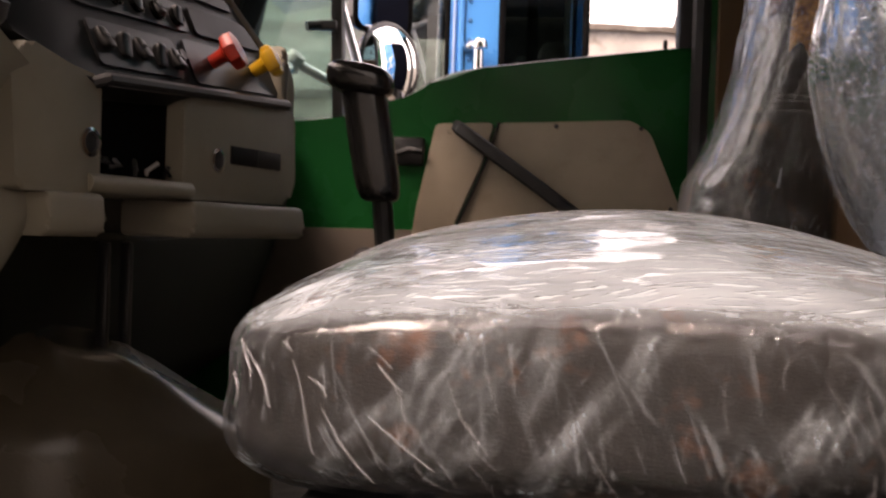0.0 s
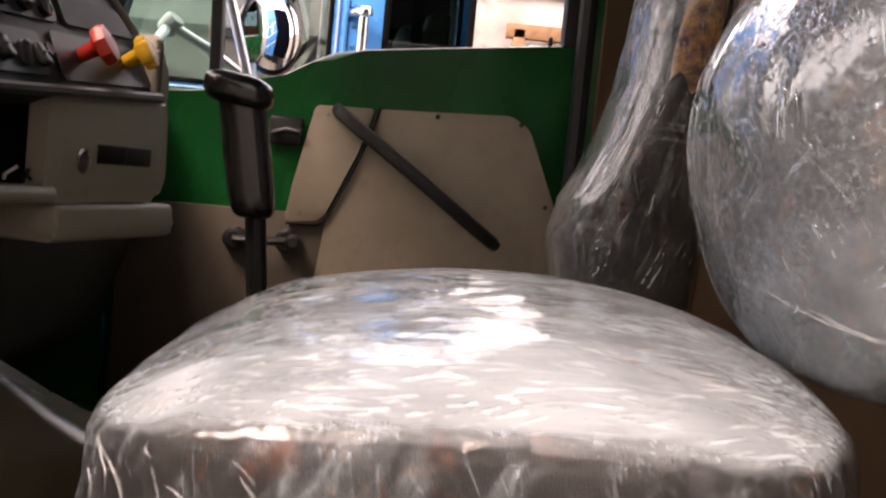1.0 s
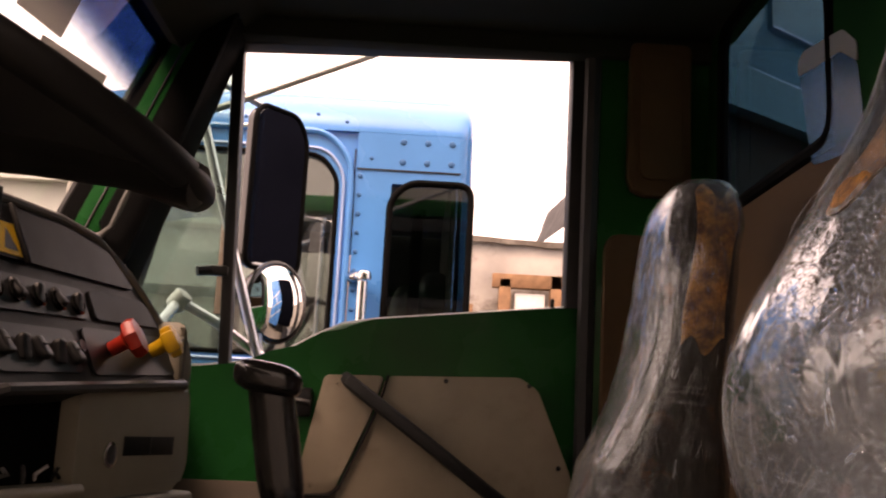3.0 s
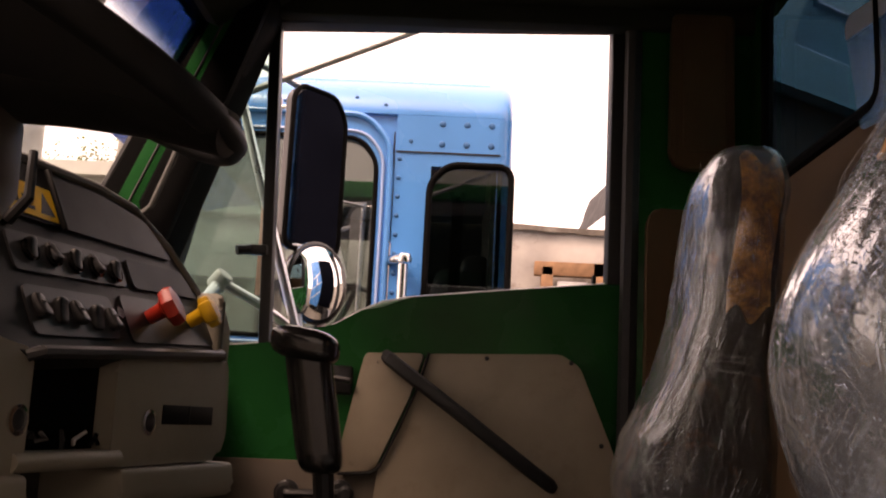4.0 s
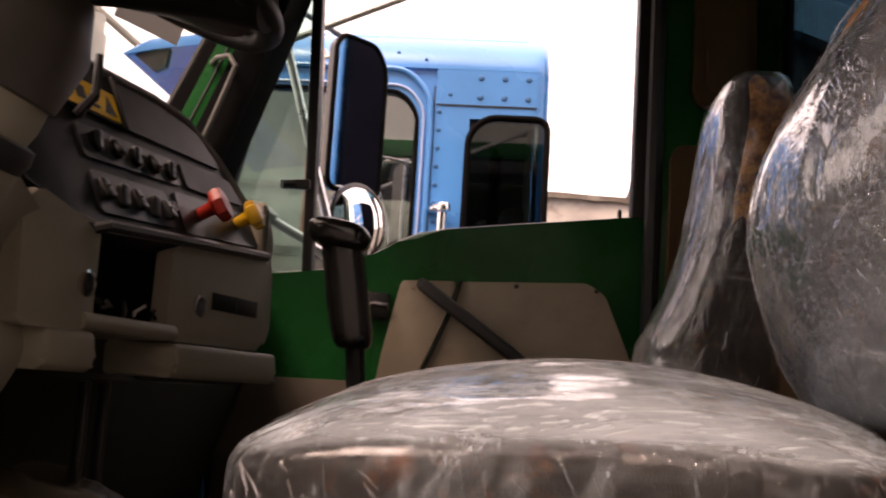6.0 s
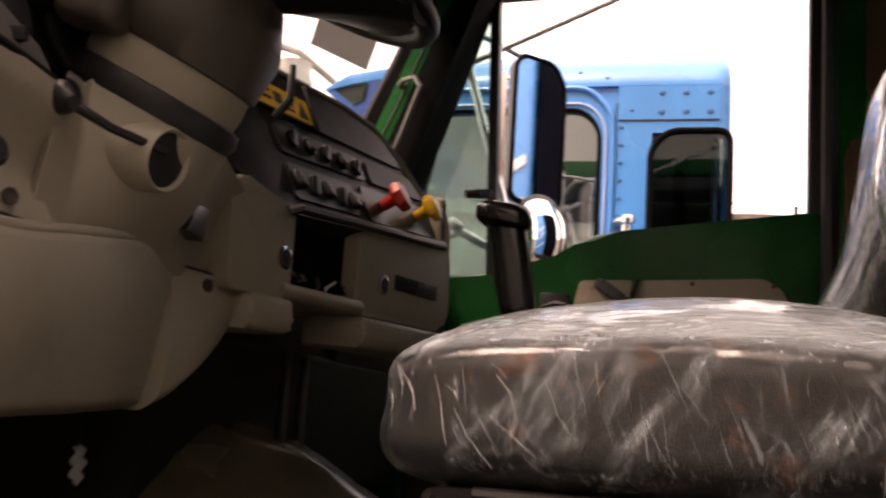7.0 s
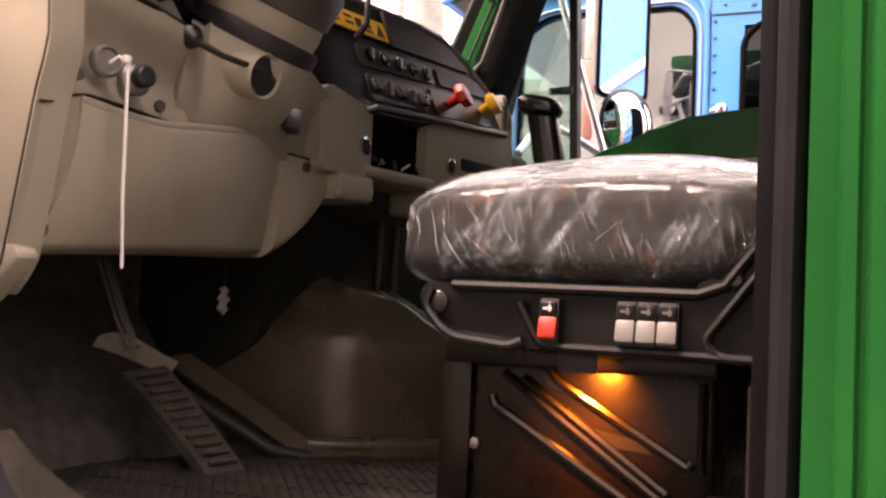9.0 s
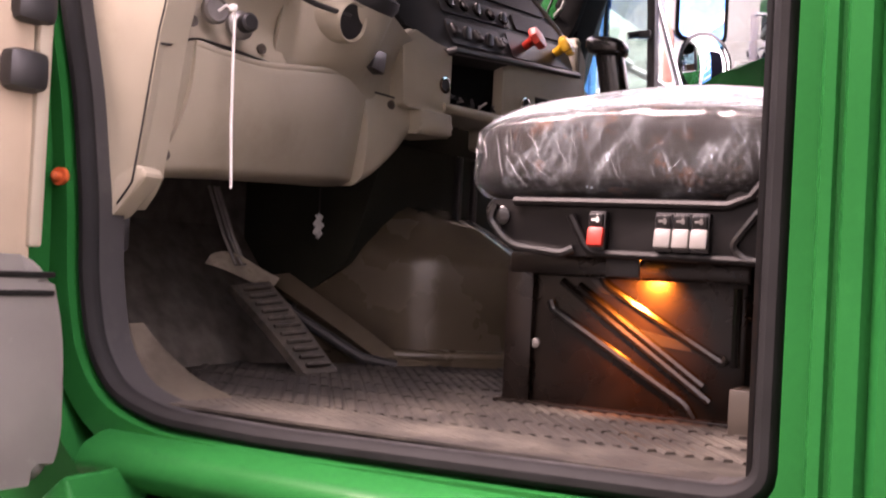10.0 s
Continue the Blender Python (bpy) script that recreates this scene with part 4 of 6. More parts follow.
for p in ((-0.449, 0.738, 1.672), (-0.452, 0.583, 1.668), (-0.455, 1.076, 1.684), (-0.468, 0.535, 1.532), (-0.474, 1.035, 1.565)):
    part("screw_recess", lathe([(0.0082, -0.001), (0.0082, 0.0022), (0.0060, 0.0018), (0.0055, 0.0006)], 14, aim(p, (1, -0.2, 0.05))), SHROUD, ds)


SEAM = [(1.459, -0.493), (1.488, -0.466), (1.58, -0.450), (1.68, -0.434), (1.735, -0.420), (1.80, -0.425), (1.95, -0.470)]


def seam_x(z):
    for (z0, x0), (z1, x1) in zip(SEAM, SEAM[1:]):
        if z <= z1:
            return x0 + (x1 - x0) * max(0.0, (z - z0) / (z1 - z0))
    return SEAM[-1][1]


part("end_panel", sheet(lambda u, v: (-0.76 + (seam_x(1.457 + 0.49 * v) + 0.76 - 0.003) * u, 0.486 - 0.008 * math.sin(u * math.pi * 0.5) + 0.006 * u ** 12, 1.457 + 0.49 * v), 20, 24, (0, 0.05, 0)), BEIGE, ds, "beige end panel of the dashboard", smooth=60)
part("end_seam", tube([(seam_x(1.462 + 0.028 * k) - 0.001, 0.4785, 1.462 + 0.028 * k) for k in range(14)], 0.0014, 6), BLACK, ds)
def facet(u, v):
    # flat chamfer between the end panel's seam and the knee panel's crease
    za, zb = 1.456 + 0.212 * v, 1.498 + 0.192 * v
    a, b = V((seam_x(za), 0.4815, za)), V((-0.451 - 0.028 * (1 - v) ** 1.3, crease_y(v), zb))
    q = a.lerp(b, u)
    q.x -= 0.030 * max(0.0, 1 - v / 0.07) ** 2 * u
    return q


part("corner_facet", sheet(facet, 8, 20, (-0.04, 0.01, 0)), BEIGE, ds, "flat beige corner of the knee panel", smooth=30)
part("end_screw_recess", lathe([(0.0125, -0.001), (0.0125, 0.0024), (0.009, 0.0018), (0.008, 0.0006)], 14, aim((-0.515, 0.478, 1.795), (0.05, -1, 0.02))), SHROUD, ds)
part("hood_end", sheet(lambda u, v: (-0.440 - 0.03 * v, 0.482 + 0.092 * u, 1.806 + 0.036 * u + 0.15 * v), 4, 4, (-0.03, 0, 0)), GREYP, ds, "grey end piece of the instrument hood")
part("lower_end_cap", prism(rounded([(-0.60, 1.455), (-0.46, 1.515), (-0.44, 1.50), (-0.50, 1.445), (-0.60, 1.42)], 0.012, 3), "y", 0.480, 0.512, 0.004), BEIGE, ds)
part("foot_bracket", add(box(-0.56, -0.515, 0.495, 0.53, 1.40, 1.45, 0.006), tube([(-0.53, 0.50, 1.425), (-0.505, 0.495, 1.425)], 0.012, 8)), BLACK, ds, "black bracket below the end cap")


def ign_panel(u, v):
    y = 0.486 + 0.284 * u
    foot = 1.670 + 0.026 * wave(u, 0.0, 0.33) - 0.004 * wave(u, 0.4, 0.9)
    crest = 1.804 + 0.036 * wave(u, 0.0, 0.37) - 0.018 * wave(u, 0.37, 1.0)
    z = foot + (crest - foot) * v
    x = -0.437 - 0.015 * wave(u, 0.0, 0.28) - 0.001 - 0.026 * math.sin(min(1.0, v * 1.15) * math.pi) ** 1.5 * wave(u, 0.12, 0.42) + 0.004 * v
    return (x, y, z)


ip = part("ignition_panel", sheet(ign_panel, 28, 22, (-0.08, 0, 0)), BEIGE, ds, "beige panel with the ignition lock", smooth=60)
part("ignition_lock", lathe([(0.019, -0.006), (0.020, 0.004), (0.017, 0.008), (0.015, 0.008), (0.014, 0.004), (0.006, 0.004)], 20, aim((-0.440, 0.588, 1.737), (0.95, -0.3, 0.05))), STEEL, ds, "chromed ignition lock")
kn = part("dash_knob", lathe([(0.020, -0.006), (0.021, 0.004), (0.016, 0.009), (0.012, 0.010), (0.012, 0.026), (0.008, 0.028)], 20, aim((-0.442, 0.643, 1.728), (0.95, -0.3, 0.05))), STEEL, ds, "dark knob with a chromed collar")
part("knob_cap", lathe([(0.0125, 0.010), (0.014, 0.014), (0.0135, 0.027), (0.010, 0.030)], 16, aim((-0.442, 0.643, 1.728), (0.95, -0.3, 0.05))), BLACK, kn)
for p in ((-0.440, 0.545, 1.712), (-0.452, 0.705, 1.708)):
    part("screw_recess", lathe([(0.0078, -0.001), (0.0078, 0.0022), (0.0058, 0.0018), (0.0055, 0.0006)], 14, aim(p, (1, -0.3, 0.1))), SHROUD, ds)
# grey trim along the instrument hood
part("hood_trim", sheet(lambda u, v: (-0.450 - 0.010 * u - 0.026 * v, 0.572 + 0.188 * u, 1.840 - 0.014 * u + (0.078 - 0.040 * u) * v), 14, 6, (-0.04, 0.0, 0.0)), GREYP, ds, "grey trim along the instrument hood", smooth=60)
part("hood_latch", box(-0.476, -0.448, 0.612, 0.650, 1.858, 1.874, 0.006), DASHB, ds, "dark catch on the instrument trim")
part("trim_edge", tube([(-0.446, 0.573, 1.839), (-0.452, 0.665, 1.832), (-0.458, 0.758, 1.825)], 0.0055, 8), DASHB, ds)
part("trim_slot", box(-0.474, -0.4555, 0.700, 0.708, 1.846, 1.860, 0.002), BLACK, ds)
part("trim_lever", tube([(-0.470, 0.632, 1.905), (-0.455, 0.645, 1.912), (-0.44, 0.665, 1.922)], [0.007, 0.005, 0.003], 8), BLACK, ds)
part("panel_seam", tube([tuple(V(ign_panel(k / 16, 0.0)) + V((0.002, 0, -0.001))) for k in range(17)], 0.0016, 6), BLACK, ds)
part("instrument_hood", prism(rounded([(-0.80, 1.90), (-0.56, 1.90), (-0.49, 1.925), (-0.53, 2.0), (-0.80, 2.03)], 0.03, 4), "y", 0.50, 1.12, 0.01), DASHB, ds, "dark instrument hood")
part("instrument_face", sheet(lambda u, v: (-0.505 - 0.03 * v, 0.56 + 0.50 * u, 1.86 + 0.07 * v), 4, 4, (-0.02, 0, 0)), LCD, ds, "dark instrument face")
for k in range(4):
    part("gauge", lathe([(0.040, 0), (0.042, 0.006), (0.036, 0.008), (0.035, 0.003)], 22, aim((-0.512, 0.62 + 0.11 * k, 1.895), (0.93, 0, 0.36))), BLACK, ds)
part("dash_body", prism(rounded([(-0.86, 1.60), (-0.56, 1.56), (-0.52, 1.70), (-0.52, 1.86), (-0.60, 1.96), (-0.86, 1.985)], 0.03, 3), "y", 0.52, 2.30), DASHB, ds, "dark body of the dashboard")
part("far_end_panel", prism(rounded([(-0.86, 1.50), (-0.56, 1.52), (-0.50, 1.72), (-0.52, 1.90), (-0.86, 1.98)], 0.04, 4), "y", 1.70, 2.36, 0.01), DASHB, ds)


# steering column cowl in beige: a leaning panel under the tilted column's ring, with a spout for the stalk
CA = V((0.45, 0.0, 0.89)).normalized()
R0 = V((-0.452, 0.908, 1.853))
CX = V((0.89, 0.0, -0.45)).normalized()
CM = Matrix(((CX.x, 0, CA.x, R0.x), (CX.y, 1, CA.y, R0.y), (CX.z, 0, CA.z, R0.z), (0, 0, 0, 1)))


def ring_point(a, r=0.093):
    return CM @ V((r * math.cos(radians(a)), r * math.sin(radians(a)), -0.006))


def cowl_top(u):
    if u < 0.12:
        return V((-0.455, 0.762, 1.815)).lerp(ring_point(-95), u / 0.12)
    if u < 0.60:
        return ring_point(-95 + 145 * (u - 0.12) / 0.48)
    return ring_point(50).lerp(V((-0.440, 1.140, 1.797)), (u - 0.60) / 0.40)


def cowl_shape(u, v):
    # v: from behind the knee panel's top edge (0) up to the ring (1)
    foot = V((-0.468, 0.752 + 0.37 * u, 1.688))
    q = foot.lerp(cowl_top(u), v)
    q.x += (0.010 * math.sin(u * math.pi * 1.1) - 0.016 * wave(u, 0.55, 0.8) * (1 - wave(u, 0.85, 1.0))) * math.sin(v * math.pi)
    return q


cw = part("column_cowl", sheet(cowl_shape, 60, 16, (-0.012, 0.004, -0.004)), BEIGE, ds, "beige cowl round the steering column", smooth=70)
part("cowl_sleeve", lathe([(0.080, -0.02), (0.084, 0.006), (0.088, 0.030), (0.086, 0.062)], 44, CM), BEIGE, cw, "paler inner sleeve", smooth=60)
part("cowl_band", lathe([(0.084, -0.010), (0.094, -0.010), (0.0975, 0.002), (0.095, 0.014), (0.088, 0.016), (0.080, 0.008)], 48, CM), BLACK, cw, "dark rubber band round the cowl")
OP = V((-0.404, 0.854, 1.780))
ON = V((0.96, -0.12, -0.22)).normalized()
part("cowl_spout", lathe([(0.046, -0.055), (0.037, -0.016), (0.033, 0.010), (0.031, 0.013), (0.028, 0.011), (0.0262, -0.03)], 28, aim(OP, ON)), BEIGE, cw, "beige spout round the stalk opening", smooth=60)
part("cowl_opening", lathe([(0.0275, -0.035), (0.0275, 0.0085), (0.001, 0.0075)], 22, aim(OP, ON)), BLACK, cw, "dark round opening in the cowl")
part("knee_lip", tube([tuple(V(knee(k / 24, 1.0)) + V((0.0, 0, -0.003))) for k in range(25)], 0.0065, 10), BEIGE, ds, "rounded top edge of the knee panel", smooth=70)
part("square_opening", moved(prism([(-0.030, -0.017), (0.022, -0.020), (0.030, 0.018), (-0.012, 0.016)], "x", -0.02, 0.003, 0.002), Matrix.Translation((-0.431, 0.990, 1.746)) @ Matrix.Rotation(radians(8), 4, "Z")), BLACK, ds, "dark square opening")
# stalk
st = part("column_stalk", tube([(-0.475, 0.762, 1.826), (-0.460, 0.757, 1.816), (-0.44, 0.756, 1.806), (-0.42, 0.790, 1.793), (OP.x + 0.012, OP.y - 0.010, OP.z + 0.004)], [0.012, 0.0125, 0.0055, 0.0045, 0.0045], 10), BLACK, ds, "black column stalk")
part("stalk_knob", lathe([(0.008, -0.012), (0.015, -0.006), (0.017, 0.004), (0.012, 0.016), (0.006, 0.022)], 16, aim((-0.452, 0.757, 1.813), (0.7, -0.3, -0.3))), BLACK, st)
part("stalk_clip", tube([(-0.440, 0.745, 1.830), (-0.436, 0.752, 1.828), (-0.434, 0.760, 1.824)], 0.0035, 6), ALU, st)

# centre stack, turned towards the driver
CS = Matrix.Translation((-0.412, 1.187, 0)) @ Matrix.Rotation(radians(-12.95), 4, "Z")
# local frame: +x faces the rear, y runs across to the passenger


def cs(bm):
    bm.transform(CS)
    return bm


part("centre_left", cs(prism(rounded([(-0.105, 1.684), (0.018, 1.684), (0.018, 1.806), (-0.03, 1.812), (-0.095, 1.828), (-0.115, 1.80)], 0.012, 4), "x", -0.10, 0.002, 0.008)), BEIGE, ds, "beige panel left of the radio slot")
part("step_shoulder", cs(prism(rounded([(-0.20, 1.70), (-0.085, 1.690), (-0.075, 1.82), (-0.12, 1.845), (-0.20, 1.83)], 0.02, 4), "x", -0.16, -0.045, 0.02)), BEIGE, ds)
# near-black solid stands in for the shade inside the empty slot
rs = part("radio_slot", cs(box(-0.12, -0.022, 0.012, 0.182, 1.700, 1.808)), TRIMB, ds, "near-black block for the shade in the empty radio slot, with loose wires")
for k in range(5):
    random.seed(20 + k)
    pts = [(-0.020 + 0.012 * random.random(), 0.03 + 0.03 * k + 0.02 * random.random(), 1.708 + 0.02 * random.random()) for _ in range(4)]
    part("loose_wire", cs(tube(pts, 0.0025, 5)), STEEL if k % 2 else BLACK, rs)
part("slot_sill", cs(prism(rounded([(-0.10, 1.684), (0.004, 1.686), (0.010, 1.696), (0.004, 1.706), (-0.10, 1.706)], 0.004, 2), "y", 0.0, 0.19)), BEIGE, ds)
part("centre_right", cs(prism(rounded([(0.172, 1.686), (0.440, 1.688), (0.462, 1.72), (0.456, 1.81), (0.440, 1.832), (0.172, 1.806)], 0.014, 4), "x", -0.12, 0.002, 0.010)), BEIGE, ds, "beige panel right of the radio slot")
part("end_cheek", cs(prism(rounded([(0.43, 1.69), (0.475, 1.70), (0.470, 1.86), (0.445, 1.92), (0.43, 1.90)], 0.01, 3), "x", -0.22, -0.008, 0.012)), BEIGE, ds)
for yy in (0.0, 0.247):
    so = part("power_socket", cs(lathe([(0.0145, 0), (0.0155, 0.004), (0.0115, 0.005), (0.0105, 0.0), (0.004, 0.0)], 18, aim((0.001, yy, 1.737), (1, 0, 0)))), CHROME, ds, "chromed power socket")
    part("socket_bore", cs(lathe([(0.0108, 0.0028), (0.002, 0.003)], 14, aim((0.001, yy, 1.737), (1, 0, 0)))), BLACK, so)
lb = part("name_plate", cs(box(0.001, 0.0045, 0.280, 0.412, 1.735, 1.7585, 0.001)), DASHB, ds, "dark blank plate")
part("plate_split", cs(box(0.0042, 0.0052, 0.344, 0.3465, 1.735, 1.7585)), BLACK, lb)
for y0, y1, zz in ((-0.065, 0.022, 1.640), (0.192, 0.482, 1.640)):
    part("tray_drawer", cs(prism(rounded([(-0.10, zz), (0.004, zz), (0.010, zz + 0.012), (0.008, zz + 0.045), (-0.10, zz + 0.045)], 0.008, 3), "y", y0, y1, 0.006)), BEIGE, ds, "beige drawer front")
# dark solid in place of the shade under the dash, and duct ribs
part("under_dash", prism(rounded([(-0.86, 1.22), (-0.60, 1.40), (-0.52, 1.64), (-0.86, 1.68)], 0.02, 3), "y", 1.18, 2.34), HEADL, ds, "dark solid filling the shaded space below the dashboard")
for k in (1, 2):
    part("duct_rib", box(-0.50, -0.485, 1.34 + 0.07 * k, 1.352 + 0.07 * k, 1.46, 1.63, 0.003), BLACK, ds)

# dark switch panel, tilted back
PT = CS @ Matrix.Translation((0.004, 0, 1.800)) @ Matrix.Rotation(radians(-25), 4, "Y")
# local: x out of the face, y across, z up along the face


def pt(bm):
    bm.transform(PT)
    return bm


pod = part("switch_panel", pt(prism(rounded([(-0.115, 0.042), (-0.010, 0.006), (0.010, -0.004), (0.438, 0.026), (0.458, 0.05), (0.450, 0.115), (0.395, 0.185), (0.33, 0.232), (0.25, 0.243), (-0.02, 0.243), (-0.115, 0.20)], 0.018, 4), "x", -0.10, 0.0, 0.008, 3)), PANELG, ds, "dark grey switch panel of the centre stack")
part("panel_lip", pt(tube([(-0.002, 0.006, 0.000), (0.010, 0.012, -0.001), (0.012, 0.22, 0.012), (0.010, 0.43, 0.027), (-0.002, 0.447, 0.038)], 0.007, 8)), BLACK, pod, "grey lower lip of the panel")
part("panel_edge", pt(tube([(-0.004, 0.457, 0.05), (0.0, 0.450, 0.115), (0.0, 0.395, 0.187), (0.0, 0.33, 0.234), (0.0, 0.25, 0.245), (0.0, -0.02, 0.245)], 0.006, 8)), GREYP, pod)
# recessed trays of switches: lower row
part("switch_recess", pt(prism(rounded([(0.022, 0.022), (0.188, 0.032), (0.188, 0.085), (0.022, 0.078)], 0.01, 3), "x", 0.0, 0.003)), BLACK, pod)
part("valve_recess", pt(prism(rounded([(0.212, 0.030), (0.434, 0.045), (0.428, 0.100), (0.212, 0.092)], 0.01, 3), "x", 0.0, 0.003)), BLACK, pod, "black recess for the valve knobs")
part("upper_recess", pt(prism(rounded([(0.02, 0.094), (0.240, 0.105), (0.240, 0.145), (0.02, 0.140)], 0.008, 3), "x", 0.0, 0.003)), BLACK, pod)
part("blank_plate", pt(prism(rounded([(0.255, 0.106), (0.425, 0.114), (0.40, 0.150), (0.255, 0.146)], 0.008, 3), "x", 0.0, 0.004)), LCD, pod)
part("display_face", pt(prism(rounded([(-0.06, 0.160), (0.385, 0.165), (0.345, 0.215), (0.25, 0.232), (-0.06, 0.232)], 0.012, 3), "x", 0.0, 0.004)), LCD, pod, "dark display face")
part("display_rib", pt(box(0.002, 0.010, 0.128, 0.136, 0.158, 0.236, 0.003)), DASHB, pod)
def paddle(name, y, z, tilt, w, hgt, label):
    # a small rounded key that stands out of its tray
    body = pillow(lambda a, b, c: V((0.002 + 0.006 * a + 0.002 * c * c, w * b * 0.75, hgt * c * 0.8)), 0.5, 0.5, 16, 12)
    return part(name, pt(moved(body, Matrix.Translation((0.003, y, z)) @ Matrix.Rotation(radians(tilt), 4, "Y"))), BLACK, pod, label, smooth=60)


for k in range(5):
    s = paddle("rocker_switch", 0.040 + 0.034 * k, 0.053, 16 if k % 2 else -14, 0.012, 0.018, "black rocker switch")
    part("switch_mark", pt(box(0.0105, 0.0125, 0.036 + 0.034 * k, 0.044 + 0.034 * k, 0.056, 0.0575)), GREYP, s)
for k in range(5):
    s = paddle("toggle_switch", 0.052 + 0.041 * k, 0.122, -20 if k % 2 else 14, 0.010, 0.016, "black toggle switch")
    part("switch_collar", pt(lathe([(0.0125, 0.0), (0.0135, 0.004), (0.0105, 0.006), (0.0100, 0.002)], 16, aim((0.003, 0.052 + 0.041 * k, 0.120), (1, 0, 0)))), GLOSSB, s)
part("spine_hole", pt(lathe([(0.0075, 0.0), (0.0075, 0.0045), (0.002, 0.004)], 12, aim((0.001, 0.200, 0.066), (1, 0, 0)))), BLACK, pod)
# yellow label with unreadable marks
yl = part("warning_label", pt(box(0.004, 0.0052, -0.045, 0.125, 0.166, 0.207, 0.0)), LABELY, pod, "yellow warning label with black marks")
for k, (a, b, c, d) in enumerate(((0.010, 0.032, 0.178, 0.183), (0.010, 0.032, 0.192, 0.197), (0.040, 0.058, 0.178, 0.197), (0.066, 0.084, 0.184, 0.190), (-0.03, -0.006, 0.176, 0.181), (-0.03, -0.006, 0.190, 0.196), (0.066, 0.084, 0.174, 0.178))):
    part("mark", pt(box(0.005, 0.0058, a, b, c, d)), BLACK, yl)
part("triangle", pt(prism([(0.094, 0.172), (0.120, 0.172), (0.107, 0.200)], "x", 0.005, 0.0058)), BLACK, yl)
part("panel_lever", pt(tube([(0.002, 0.030, 0.150), (0.03, 0.035, 0.165), (0.045, 0.045, 0.215)], [0.007, 0.006, 0.005], 8)), BLACK, pod, "black lever on the panel")


def valve_knob(name, y, z, material, label, shape):
    base = part(name, pt(lathe([(0.009, 0.0), (0.010, 0.018), (0.013, 0.022)], 14, aim((0.003, y, z), (1, 0.1, 0.1)))), material, pod, label)
    if shape == "red":
        bm = lathe([(0.012, 0.020), (0.024, 0.024), (0.0265, 0.031), (0.024, 0.039), (0.014, 0.042)], 8, aim((0.003, y, z), (1, 0.25, 0.1)))
    else:
        bm = moved(box(-0.022, 0.022, -0.015, 0.015, 0.020, 0.040, 0.005), aim((0.003, y, z), (1, 0.25, 0.1)) @ Matrix.Rotation(radians(15), 4, "Z"))
        add(bm, moved(box(-0.014, 0.014, -0.022, 0.022, 0.022, 0.038, 0.005), aim((0.003, y, z), (1, 0.25, 0.1)) @ Matrix.Rotation(radians(15), 4, "Z")))
    part("knob_head", pt(bm), material, base)


valve_knob("trailer_valve_knob", 0.268, 0.068, RED, "red eight-sided push-pull knob", "red")
valve_knob("parking_valve_knob", 0.378, 0.075, YELLOW, "yellow square push-pull knob", "yellow")

# ---------------------------------------------------------------- steering wheel and its column shroud
WC = V((-0.375, 0.9285, 2.0608))
WN = V((0.4435, 0.0, 0.8963)).normalized()
sw = thing("steering_wheel", (-0.45, 0.9, 1.9), "dark steering wheel with a thick rim above a brown column shroud", "steering wheel")
wu = V((0, 1, 0))
wv = WN.cross(wu)
part("rim", tube([WC + wu * 0.226 * math.cos(2 * math.pi * k / 48) + wv * 0.226 * math.sin(2 * math.pi * k / 48) for k in range(48)], 0.0135, 14, closed=True), DASHB, sw, "thick black rim")
part("lower_spoke", tube([(-0.46, 0.915, 2.000), (-0.36, 0.918, 1.992), (-0.29, 0.92, 1.986), (-0.22, 0.92, 1.976), (-0.165, 0.92, 1.955)], [0.060, 0.056, 0.050, 0.044, 0.030], 16, flat=0.55, up=(0, 0, 1)), DASHB, sw, "broad lower spoke of the wheel")
for a in (25, 155):
    d = wu * math.cos(radians(a)) + wv * math.sin(radians(a))
    part("spoke", tube([WC - WN * 0.035 + d * 0.03, WC - WN * 0.025 + d * 0.12, WC + d * 0.222], [0.026, 0.022, 0.016], 10, flat=0.45), BLACK, sw)
part("hub", lathe([(0.07, -0.062), (0.10, -0.05), (0.155, -0.026), (0.208, -0.010), (0.212, 0.0), (0.16, -0.010), (0.09, 0.0), (0.03, 0.008)], 40, aim(WC, WN)), BLACK, sw, "broad dished black wheel pad")
shroud_way = [R0 + CA * 0.046, R0 + CA * 0.052, R0 + CA * 0.066, R0 + CA * 0.06 + V((-0.004, 0.004, 0.045)), R0 + CA * 0.06 + V((-0.008, 0.006, 0.090)), R0 + CA * 0.06 + V((-0.012, 0.006, 0.125)), R0 + CA * 0.06 + V((-0.014, 0.006, 0.150))]
sh = part("column_shroud", tube(shroud_way, [0.078, 0.092, 0.102, 0.106, 0.100, 0.080, 0.04], 48), SHROUD, sw, "brown plastic column shroud", smooth=60)
part("shroud_side", moved(box(-0.035, 0.040, -0.026, 0.026, -0.038, 0.034, 0.018, 4), Matrix.Translation((-0.462, 0.806, 1.935)) @ Matrix.Rotation(radians(12), 4, "Y")), SHROUD, sh, "side cover of the shroud")

# white tie hanging from the ignition key
tie = thing("cable_tie", (-0.42, 0.62, 1.5), "thin white plastic tie hanging from the ignition lock", "cable tie")
part("strip", tube([(-0.430, 0.584, 1.734), (-0.420, 0.588, 1.742), (-0.409, 0.592, 1.732), (-0.410, 0.595, 1.68), (-0.413, 0.602, 1.58), (-0.414, 0.610, 1.494)], [0.002, 0.002, 0.0022, 0.0022, 0.0021, 0.0018], 6), WHITEP, tie)
part("head", box(-0.414, -0.405, 0.585, 0.594, 1.733, 1.743, 0.002), WHITEP, tie)

